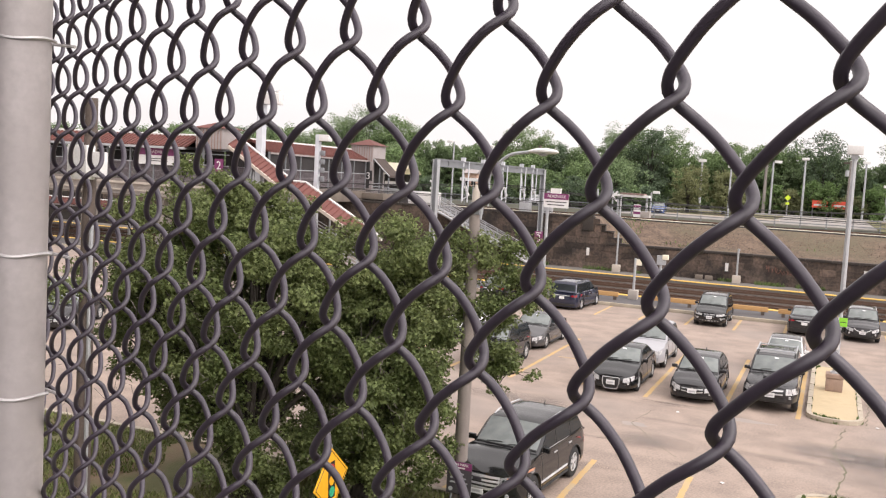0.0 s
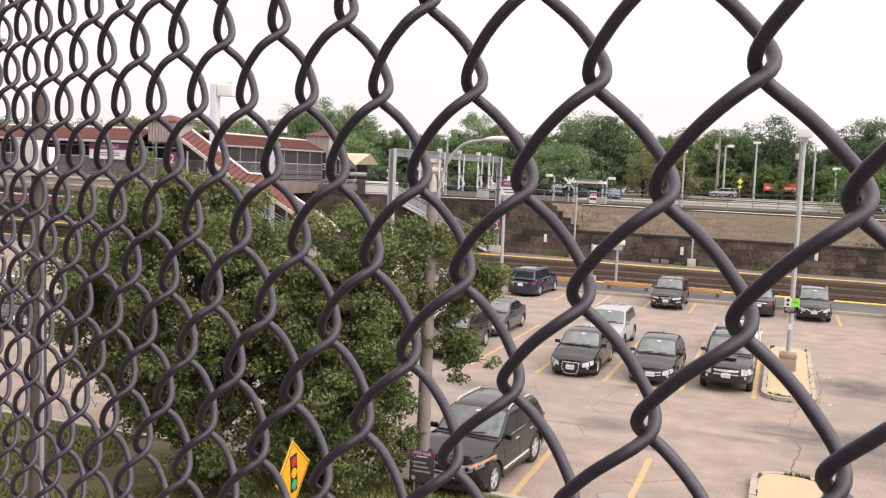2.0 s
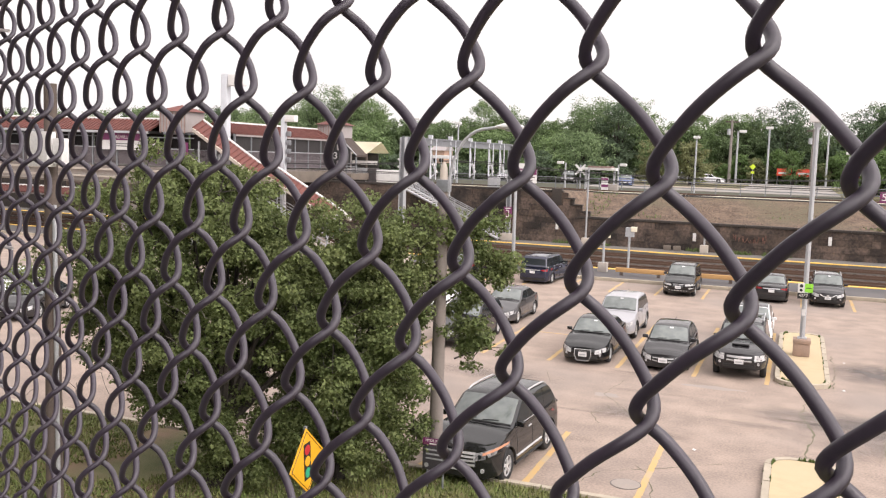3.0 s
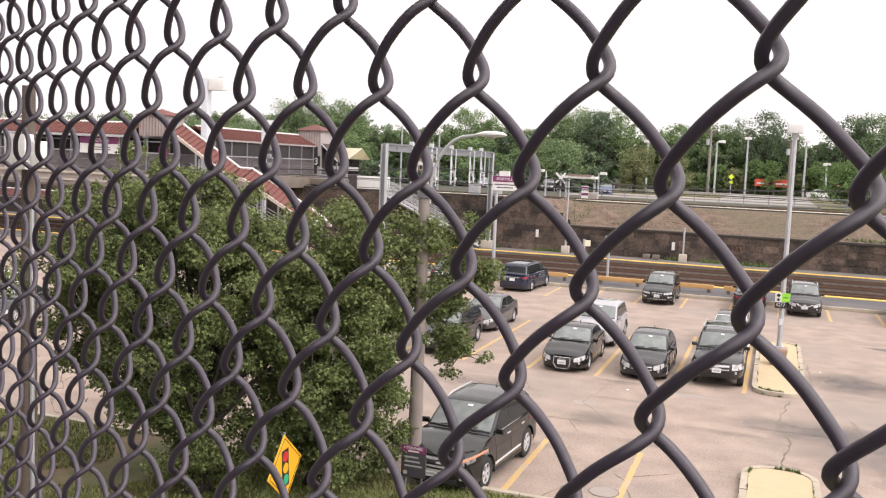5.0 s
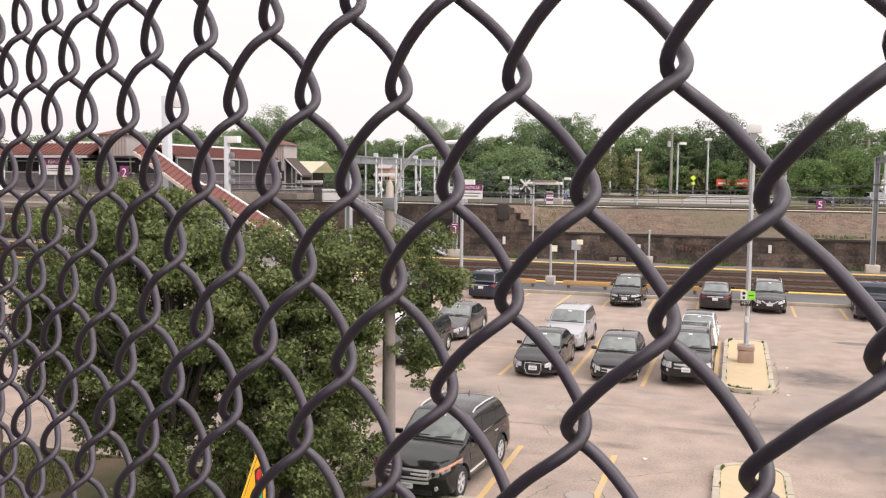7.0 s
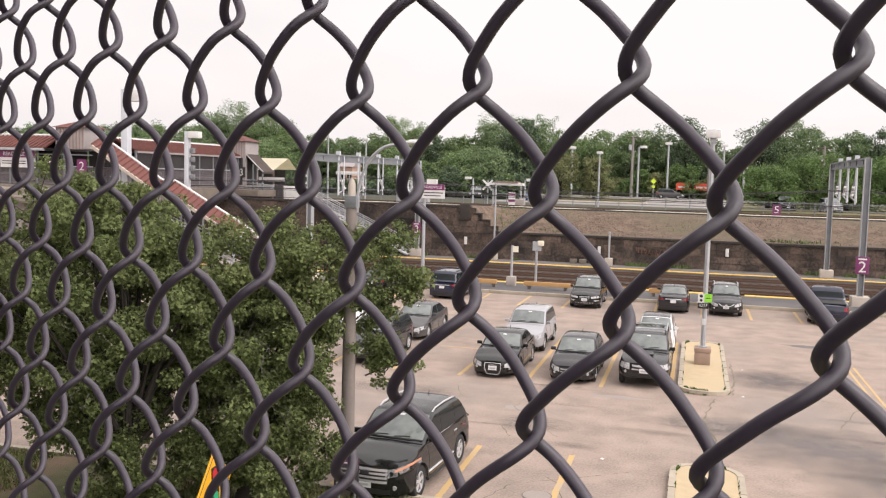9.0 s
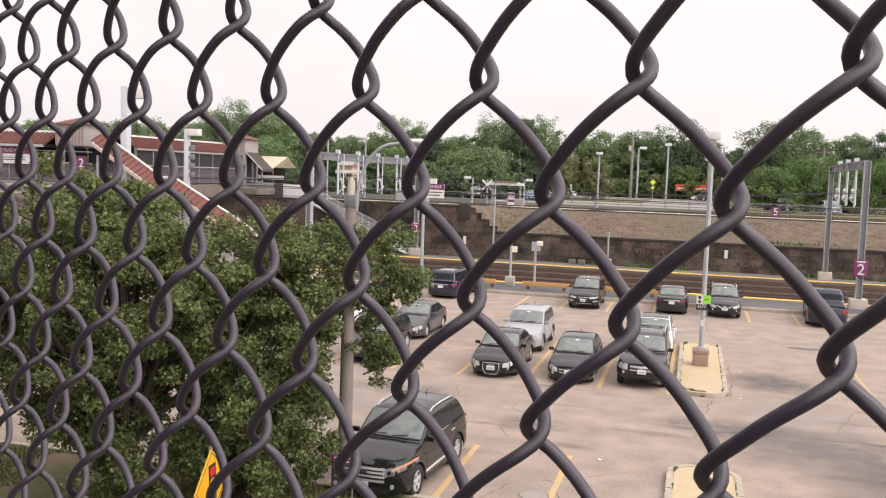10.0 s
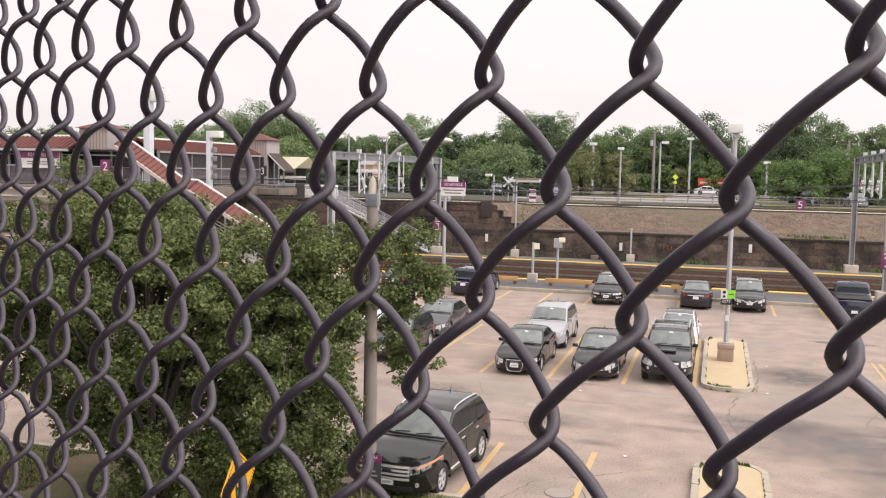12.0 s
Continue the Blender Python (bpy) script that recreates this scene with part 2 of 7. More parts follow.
def see_through(m, k):
    """Lets light through leaves."""
    n, l = m.node_tree.nodes, m.node_tree.links
    b, out = n["Principled BSDF"], n["Material Output"]
    tr, mx = n.new("ShaderNodeBsdfTranslucent"), n.new("ShaderNodeMixShader")
    l.new(b.inputs["Base Color"].links[0].from_socket, tr.inputs["Color"])
    mx.inputs["Fac"].default_value = k
    l.new(b.outputs[0], mx.inputs[1]), l.new(tr.outputs[0], mx.inputs[2]), l.new(mx.outputs[0], out.inputs["Surface"])


for leafy in ("leaf", "leaf_far", "leaf_olive", "leaf_bright"):
    see_through(M[leafy], 0.42)
PAINT = {}


def paint(name, c):
    if name not in PAINT:
        PAINT[name] = mat("paint_" + name, c, tuple(v * 0.9 for v in c), rough=0.5, metal=0.0, s1=0.8, s2=60, bump=0, coat=1.0, spec=0.05)
        PAINT[name].node_tree.nodes["Principled BSDF"].inputs["Coat IOR"].default_value = 1.58
    return PAINT[name]


# ---- mesh helpers ----
def smooth(me, angle=40):
    for p in me.polygons:
        p.use_smooth = True
    me.set_sharp_from_angle(angle=radians(angle))


def mesh_of(name, bm, material, shade=40):
    me = bpy.data.meshes.new(name)
    bm.normal_update()
    bm.to_mesh(me)
    bm.free()
    for m in material if isinstance(material, (list, tuple)) else [material]:
        me.materials.append(m)
    if shade:
        smooth(me, shade)
    return me


def part(name, bm, material, parent=None, label="", m=None, shade=40):
    """Links a bmesh as one mesh object under a thing or a part."""
    ob = new(name, mesh_of(name, bm, material, shade))
    if parent is not None:
        ob.parent = parent
    if m is not None:
        ob.matrix_basis = m
    return tagged(ob, label)


def shared(name, me, parent, m):
    ob = new(name, me)
    ob.parent, ob.matrix_basis = parent, m
    return ob


def thing(name, m, label, category, group="", kind=""):
    ob = new(name)
    ob.empty_display_size = 0.3
    ob.matrix_basis = m
    return tagged(ob, label, category, group, kind)


def box(bm, x0, y0, z0, x1, y1, z1, bev=0.0, m=None):
    vs = [bm.verts.new((x, y, z)) for x in (x0, x1) for y in (y0, y1) for z in (z0, z1)]
    fs = [bm.faces.new([vs[i] for i in q]) for q in ((0, 1, 3, 2), (4, 6, 7, 5), (0, 4, 5, 1), (2, 3, 7, 6), (0, 2, 6, 4), (1, 5, 7, 3))]
    if bev:
        es = list({e for f in fs for e in f.edges})
        r = bmesh.ops.bevel(bm, geom=es, offset=bev, segments=2, affect="EDGES", profile=0.6)
        vs = list({v for f in r["faces"] for v in f.verts} | {v for v in vs if v.is_valid})
    if m is not None:
        bmesh.ops.transform(bm, matrix=m, verts=[v for v in vs if v.is_valid])
    return bm


def bx(*a, bev=0.0, m=None):
    return box(bmesh.new(), *a, bev=bev, m=m)


def tube(bm, pts, radii, sides=8, cap=True):
    """A round bar along pts."""
    if not isinstance(radii, (list, tuple)):
        radii = [radii] * len(pts)
    pts = [Vector(p) for p in pts]
    rings, up = [], None
    for i, p in enumerate(pts):
        d = (pts[min(i + 1, len(pts) - 1)] - pts[max(i - 1, 0)]).normalized()
        if up is None:
            up = d.orthogonal().normalized()
        up = (up - d * up.dot(d)).normalized()
        sd = d.cross(up)
        rings.append([bm.verts.new(p + radii[i] * (math.cos(a) * up + math.sin(a) * sd)) for a in [2 * math.pi * k / sides for k in range(sides)]])
    for a, b in zip(rings, rings[1:]):
        for k in range(sides):
            bm.faces.new((a[k], a[(k + 1) % sides], b[(k + 1) % sides], b[k]))
    if cap:
        bm.faces.new(rings[0][::-1]), bm.faces.new(rings[-1])
    return bm


def tb(pts, radii, sides=8):
    return tube(bmesh.new(), pts, radii, sides)


def prism(bm, outline, z0, z1):
    """A slab with the outline (x, y), counter-clockwise."""
    lo, hi = [bm.verts.new((x, y, z0)) for x, y in outline], [bm.verts.new((x, y, z1)) for x, y in outline]
    bm.faces.new(hi), bm.faces.new(lo[::-1])
    for i in range(len(lo)):
        j = (i + 1) % len(lo)
        bm.faces.new((lo[i], lo[j], hi[j], hi[i]))
    return bm


def rounded(x0, y0, x1, y1, r, n=6):
    out = []
    for cx, cy, a0 in ((x1 - r, y0 + r, -90), (x1 - r, y1 - r, 0), (x0 + r, y1 - r, 90), (x0 + r, y0 + r, 180)):
        out += [(cx + r * math.cos(radians(a0 + 90 * k / n)), cy + r * math.sin(radians(a0 + 90 * k / n))) for k in range(n + 1)]
    return out


def letters(name, text, size, material, parent, m, depth=0.004):
    cu = bpy.data.curves.new(name, "FONT")
    cu.body, cu.size, cu.align_x, cu.align_y, cu.extrude = text, size, "CENTER", "CENTER", depth
    tmp = bpy.data.objects.new(name, cu)
    scene.collection.objects.link(tmp)
    me = bpy.data.meshes.new_from_object(tmp.evaluated_get(bpy.context.evaluated_depsgraph_get()))
    bpy.data.objects.remove(tmp)
    me.materials.clear()
    me.materials.append(material)
    ob = new(name, me)
    ob.parent, ob.matrix_basis = parent, m
    return ob


# ---- ground and large structure ----
def sheet(name, x0, y0, x1, y1, z, material, label, category="ground"):
    return tagged(part(name, bx(x0, y0, z - 0.3, x1, y1, z), material, shade=0), label, category, kind="structure")


def ground():
    bm = bmesh.new()
    vs = [bm.verts.new(p) for p in ((-3000, -1500, -0.35), (3000, -1500, -0.35), (3000, 4000, -0.35), (-3000, 4000, -0.35))]
    bm.faces.new(vs)
    tagged(part("ground", bm, M["soil"], shade=0), "dull green-brown open ground reaching the horizon", "ground", kind="structure")
    sheet("parking_lot", -70, 19.75, 60, 57.0, 0.0, M["asphalt"], "pale worn tan asphalt of a station parking lot", "parking lot")
    sheet("verge", -70, -20, 60, 19.45, 0.1, M["grass"], "mown grass verge with bare brown patches", "grass")
    sheet("platform_near", -110, 57.3, 70, 62.2, 0.2, M["platform"], "dark asphalt low-level station platform", "platform")
    sheet("platform_far", -110, 75.3, 70, 79.0, 0.2, M["platform_far"], "grey station platform in front of the stone wall", "platform")
    sheet("track_bed", -130, 62.2, 90, 75.3, -0.05, M["ballast"], "dark brown ballast bed between two platforms", "track bed")
    # raised land behind the wall
    bm = bmesh.new()
    xs = [-130 + 4.0 * i for i in range(26)] + [-25 + 0.5 * i for i in range(40)] + [-5 + 4.0 * i for i in range(30)]
    prof = [(79.4, 2.45), (81.5, 2.75), (84.0, 3.45), (86.5, 4.15), (88.0, 4.4)]
    rows = []
    for x in xs:
        hi = min(max((-18.2 - x) / 1.2, 0), 1)
        rows.append([bm.verts.new((x, y, (z * (1 - hi) + 4.55 * hi) + 0.12 * noise.noise(Vector((x * 0.3, y * 0.5, 0))) * (y < 88))) for y, z in prof])
    for a, b in zip(rows, rows[1:]):
        for k in range(len(prof) - 1):
            bm.faces.new((a[k], b[k], b[k + 1], a[k + 1]))
    tagged(part("embankment", bm, M["slope"], shade=60), "brown gravel embankment rising behind the stone wall", "embankment", kind="structure")
    bm = bmesh.new()
    for _ in range(13000):
        x, s = random.uniform(-17, 32), random.random()
        y = 79.6 + 8.3 * s
        z = np.interp(y, [p[0] for p in prof], [p[1] for p in prof])
        r = 0.03 + 0.09 * random.random() ** 3
        q = [bm.verts.new((x + r * math.cos(a), y + r * math.sin(a), z - 0.05)) for a in (random.random(), 2.1 + random.random(), 4.2 + random.random())]
        q.append(bm.verts.new((x + random.uniform(-r, r) * 0.3, y, z + r * 0.8)))
        for tri in ((0, 1, 2), (0, 2, 3), (0, 3, 1), (1, 3, 2)):
            bm.faces.new([q[i] for i in tri])
    bmesh.ops.recalc_face_normals(bm, faces=bm.faces[:])
    tagged(part("loose_stones", bm, M["gravel"], shade=0), "scattered loose stones on the gravel embankment", "stones", kind="stuff")
    sheet("upper_ground", -400, 88.0, 400, 900, 4.4, M["soil"], "grassy ground on the upper level behind the tracks", "ground")


def kerb_run(name, x0, x1, y, z0, z1, w, label, step=2.4):
    th = thing(name, pose(0, 0, 0), label, "kerb", kind="structure")
    n = max(1, round((x1 - x0) / step))
    d = (x1 - x0) / n
    me = mesh_of("kerb_stone", bx(-d / 2 + 0.008, -w / 2, z0, d / 2 - 0.008, w / 2, z1, bev=0.015), M["kerb"])
    for i in range(n):
        shared("kerb_stone", me, th, pose(x0 + d * (i + 0.5), y + random.uniform(-0.008, 0.008), random.uniform(-0.006, 0.006)))
    return th


def markings():
    groups = []
    for x in (-16.2, -13.55, -10.9, -8.28, -5.72, -3.0, -0.55):
        groups.append((x, 32.9, 43.5))
    for x in [5.84 - 2.6 * i for i in range(14)]:
        groups.append((x, 52.3, 56.9))
    for x in (-10.7, -8.1, -5.47, -2.9):
        groups.append((x, 19.9, 24.4))
    me = {}
    for x, y0, y1 in groups:
        k = round(y1 - y0, 1)
        if k not in me:
            bm = bmesh.new()
            n = 22
            for i in range(n):
                a, b = y0 - (y0 + y1) / 2 + (y1 - y0) * i / n, y0 - (y0 + y1) / 2 + (y1 - y0) * (i + 1) / n
                if random.random() < 0.02:
                    continue
                e0, e1 = random.uniform(-0.012, 0.012), random.uniform(-0.012, 0.012)
                bm.faces.new([bm.verts.new(p) for p in ((-0.08 + e0, a, 0), (0.08 + e1, a, 0), (0.08 + e0, b, 0), (-0.08 + e1, b, 0))])
            me[k] = mesh_of("stall_line", bm, M["yellow"], 0)
        ob = new("stall_line", me[k])
        ob.matrix_basis = pose(x, (y0 + y1) / 2, 0.005)
        tagged(ob, "worn yellow painted stall line on asphalt", "line", "stall lines", kind="structure")
    for x in (6.3, 6.58):
        ob = tagged(part("lane_line", bx(-0.05, 0, 0, 0.05, 13.5, 0.005), M["yellow"], m=pose(x, 27.0, 0.0), shade=0), "worn double yellow lane line on asphalt", "line", "double line", kind="structure")
    ob = part("cross_line", bx(-10.5, -0.05, 0, -8.4, 0.05, 0.005), M["yellow"], m=pose(0, 38.3, 0), shade=0)
    tagged(ob, "faded yellow cross line between stall rows", "line", kind="structure")


def crack(pts, w, name="crack", material="crack"):
    bm = bmesh.new()
    prev = None
    for i in range(len(pts) - 1):
        (xa, ya), (xb, yb) = pts[i], pts[i + 1]
        n = max(2, int(math.hypot(xb - xa, yb - ya) / 0.22))
        for k in range(n):
            s = k / n
            x = xa + (xb - xa) * s + random.uniform(-0.06, 0.06)
            y = ya + (yb - ya) * s
            ww = w * random.uniform(0.4, 1.5)
            cur = (bm.verts.new((x - ww, y, 0.004)), bm.verts.new((x + ww, y + random.uniform(-0.02, 0.02), 0.004)))
            if prev:
                bm.faces.new((prev[0], prev[1], cur[1], cur[0]))
            prev = cur
    tagged(part(name, bm, M[material], shade=0), "crooked weedy crack in worn asphalt", "crack", kind="structure")


def blotch(x, y, rx, ry, material, label, z=0.003):
    bm = bmesh.new()
    n = 40
    vs = []
    for i in range(n):
        a = 2 * math.pi * i / n
        r = 1 + 0.45 * noise.noise(Vector((math.cos(a) * 1.4 + x, math.sin(a) * 1.4 + y, 0)))
        vs.append(bm.verts.new((x + rx * r * math.cos(a), y + ry * r * math.sin(a), z)))
    bm.faces.new(vs)
    tagged(part("stain", bm, material, shade=0), label, "stain", kind="structure")


def soft_patch(name, x, y, rx, ry, c, k):
    """A dark patch with ragged soft edges on the asphalt."""
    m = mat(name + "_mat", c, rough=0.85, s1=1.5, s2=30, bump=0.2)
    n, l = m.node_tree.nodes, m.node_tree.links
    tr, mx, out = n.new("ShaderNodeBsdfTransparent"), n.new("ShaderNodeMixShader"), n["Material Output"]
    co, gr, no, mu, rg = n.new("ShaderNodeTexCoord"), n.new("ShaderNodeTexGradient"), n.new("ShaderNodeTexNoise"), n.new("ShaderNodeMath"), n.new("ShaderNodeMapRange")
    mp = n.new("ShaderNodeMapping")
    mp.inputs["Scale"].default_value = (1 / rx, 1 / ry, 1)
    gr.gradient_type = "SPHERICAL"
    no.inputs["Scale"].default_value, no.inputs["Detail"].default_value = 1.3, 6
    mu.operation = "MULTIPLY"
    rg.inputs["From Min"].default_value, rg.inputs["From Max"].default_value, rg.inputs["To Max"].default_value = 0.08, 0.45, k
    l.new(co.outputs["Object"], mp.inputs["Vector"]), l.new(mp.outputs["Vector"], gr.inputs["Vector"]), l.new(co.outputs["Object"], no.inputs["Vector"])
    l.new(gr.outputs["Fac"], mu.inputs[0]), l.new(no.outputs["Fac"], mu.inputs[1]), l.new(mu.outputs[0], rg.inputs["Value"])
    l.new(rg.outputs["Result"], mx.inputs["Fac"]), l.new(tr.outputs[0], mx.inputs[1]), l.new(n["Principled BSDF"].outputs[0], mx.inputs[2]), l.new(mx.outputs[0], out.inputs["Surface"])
    bm = bmesh.new()
    bm.faces.new([bm.verts.new(p) for p in ((-rx, -ry, 0), (rx, -ry, 0), (rx, ry, 0), (-rx, ry, 0))])
    tagged(part("stain", bm, m, m=pose(x, y, 0.0035 + 0.0004 * random.random()), shade=0), "dark smudged patch on worn asphalt", "stain", kind="structure")


srnd = random.Random(21)
for k_ in range(16):
    soft_patch("smear", srnd.uniform(-6.5, 8.5), srnd.uniform(23.0, 33.0), srnd.uniform(0.9, 2.6), srnd.uniform(0.14, 0.42), (0.19, 0.165, 0.15), srnd.uniform(0.15, 0.38))


def island(x0, y0, x1, y1, label):
    th = thing("traffic_island", pose(0, 0, 0), label, "island", "islands", kind="structure")
    part("paving", prism(bmesh.new(), rounded(x0 + 0.17, y0 + 0.17, x1 - 0.17, y1 - 0.17, 0.6), 0.0, 0.13), M["sand"], th, "sandy paving")
    out, inn = rounded(x0, y0, x1, y1, 0.75, 4), rounded(x0 + 0.165, y0 + 0.165, x1 - 0.165, y1 - 0.165, 0.6, 4)
    n = len(out)
    for i in range(n):
        j = (i + 1) % n
        (xa, ya), (xb, yb) = out[i], out[j]
        ln = math.hypot(xb - xa, yb - ya)
        cuts = max(1, round(ln / 1.3))
        for c in range(cuts):
            s0, s1 = c / cuts + 0.004, (c + 1) / cuts - 0.004
            q = [(out[i][0] + (out[j][0] - out[i][0]) * s, out[i][1] + (out[j][1] - out[i][1]) * s) for s in (s0, s1)]
            q += [(inn[i][0] + (inn[j][0] - inn[i][0]) * s, inn[i][1] + (inn[j][1] - inn[i][1]) * s) for s in (s1, s0)]
            part("kerb_stone", prism(bmesh.new(), q, 0.0, 0.15), M["kerb"], th, shade=0)
    bm = bmesh.new()
    for _ in range(900):
        i = random.randrange(n)
        j, s = (i + 1) % n, random.random()
        src = inn if random.random() < 0.75 else out
        x, y = src[i][0] + (src[j][0] - src[i][0]) * s, src[i][1] + (src[j][1] - src[i][1]) * s
        if noise.noise(Vector((x * 1.3, y * 1.3, 3))) < 0.0:
            continue
        z = 0.13 if src is inn else 0.0
        h, a = random.uniform(0.03, 0.12), random.uniform(0, 6.28)
        dx, dy = 0.03 * math.cos(a), 0.03 * math.sin(a)
        bm.faces.new([bm.verts.new(p) for p in ((x - dx, y - dy, z), (x + dx, y + dy, z), (x + dy, y - dx, z + h))])
    if bm.faces:
        tagged(part("weeds", bm, M["weed"], shade=0), "green weeds growing along the kerb joints", "weeds", kind="stuff")
    else:
        bm.free()


ground()
kerb_run("kerb_verge", -60, -0.2, 19.6, -0.1, 0.14, 0.18, "grey granite kerb between grass and parking lot")
kerb_run("kerb_verge_east", 1.4, 40, 19.6, -0.1, 0.14, 0.18, "grey granite kerb between grass and parking lot")
kerb_run("kerb_platform", -70, 60, 57.15, -0.1, 0.2, 0.25, "grey granite kerb along the platform edge", 3.0)
markings()
island(-0.32, 33.0, 1.5, 43.5, "long sand-paved island with granite kerb in the parking lot")
island(-0.32, 16.0, 1.5, 24.4, "sand-paved island end with granite kerb")
crack([(0.6, 24.6), (0.9, 27.5), (0.5, 29.5), (1.0, 32.8)], 0.022)
crack([(1.6, 33.0), (3.4, 34.0), (5.5, 33.4)], 0.012)
crack([(-4.6, 20.0), (-4.0, 21.6), (-2.8, 22.4), (-1.2, 23.6)], 0.012)
crack([(-3.6, 26.0), (-5.4, 29.0), (-5.1, 31.5)], 0.008)
crack([(-4.9, 25.6), (-5.3, 26.6), (-4.8, 27.8)], 0.012)
crack([(-5.3, 26.6), (-5.9, 27.0)], 0.01)
crack([(-2.6, 20.3), (-2.9, 21.8), (-3.4, 22.6)], 0.014)
crack([(2.4, 25.5), (3.1, 28.2), (2.7, 31.0)], 0.01)
crack([(4.5, 29.5), (5.4, 32.5), (6.6, 34.0)], 0.01)
crack([(1.55, 33.4), (1.75, 36.0), (1.65, 39.5)], 0.016)
crack([(-8.5, 27.5), (-7.4, 29.8), (-8.0, 31.6)], 0.009)
soft_patch("stain_a", 3.2, 36.5, 2.2, 2.6, (0.16, 0.14, 0.135), 0.75)
soft_patch("stain_b", 4.0, 27.5, 4.5, 3.2, (0.2, 0.18, 0.175), 0.65)
soft_patch("stain_c", 1.5, 29.0, 3.5, 1.6, (0.21, 0.185, 0.175), 0.6)
soft_patch("stain_d", -4.4, 27.2, 1.6, 1.2, (0.24, 0.205, 0.19), 0.5)
soft_patch("stain_e", -9.5, 30.0, 3.2, 1.2, (0.25, 0.215, 0.195), 0.45)
soft_patch("stain_f", 6.5, 24.5, 4.5, 3.5, (0.2, 0.18, 0.175), 0.6)
# two car-length dark patches lying under the hatchback and the boxy SUV
soft_patch("patch_g", -4.2, 36.0, 1.0, 2.6, (0.15, 0.13, 0.125), 0.7)
soft_patch("patch_h", -1.6, 36.0, 0.9, 2.6, (0.15, 0.13, 0.125), 0.7)
blotch(5.6, 44.9, 1.5, 0.32, M["patch"], "dark tar patch in worn asphalt")
blotch(-2.2, 31.6, 0.9, 0.25, M["oil"], "dull utility cover patch in asphalt")
blotch(-5.3, 28.9, 0.4, 0.25, M["oil"], "small dark patch in asphalt")


def litter():
    for x, y in ((-2.1, 24.3), (-4.3, 31.3), (1.9, 33.2), (2.1, 38.0), (-0.8, 38.6)):
        bm = bmesh.new()
        vs = [bm.verts.new((0.06 * math.cos(a) * random.uniform(0.6, 1.3), 0.05 * math.sin(a), random.uniform(0, 0.04))) for a in (0, 1.3, 2.5, 3.8, 5.0)]
        top = bm.verts.new((0, 0, 0.05))
        for i in range(5):
            bm.faces.new((vs[i], vs[(i + 1) % 5], top))
        tagged(part("litter", bm, M["white"], m=pose(x, y, 0.002), shade=0), "crumpled white scrap of litter on asphalt", "litter", "litter")


litter()


def manhole(x, y, r):
    th = thing("manhole_cover", pose(x, y, 0.0), "dark iron manhole cover set in worn asphalt", "manhole cover", "manhole covers")
    part("rim", tb([(0, 0, -0.02), (0, 0, 0.008)], r, 28), M["patch"], th)
    part("cover", tb([(0, 0, -0.02), (0, 0, 0.013)], r * 0.93, 28), M["oil"], th)


for mx_, my_, mr_ in ((-3.29, 20.95, 0.36),):
    manhole(mx_, my_, mr_)


def bridge_deck():
    """The deck that carries the fence and the viewer."""
    fx, fy = math.cos(FA), math.sin(FA)
    nx, ny = -fy, fx
    m = Matrix(((fx, nx, 0, FO[0]), (fy, ny, 0, FO[1]), (0, 0, 1, 0), (0, 0, 0, 1)))
    # unseen; its dark tone and width cut light bounced onto the fence
    ob = part("bridge_deck", bx(-14, -14.0, 5.45, 14, 0.12, 5.85, bev=0.03), M["deck"], m=m)
    tagged(ob, "dark asphalt deck of the overpass", "deck", kind="structure")
    ob = part("bridge_wall", bx(-14, -14.0, -0.3, 14, -0.2, 5.45), M["concrete"], m=m)
    tagged(ob, "concrete wall carrying the overpass footway", "wall", kind="structure")
    # unseen wall added behind the viewer to keep light off the fence wires
    ob = part("wall_south", bx(-40, -4.6, 5.85, -0.8, -4.2, 15.0), M["brick"], m=m)
    tagged(ob, "unseen dark brick wall added to shade the fence", "wall", kind="structure")


# ---- chain-link fence ----
FA, FO, FW, FH = radians(-29.842), Vector((-0.0106, 0.2695, 7.5303)), 0.05997, 0.072
FSLOPE, FLEAN = 0.0106, 0.0287


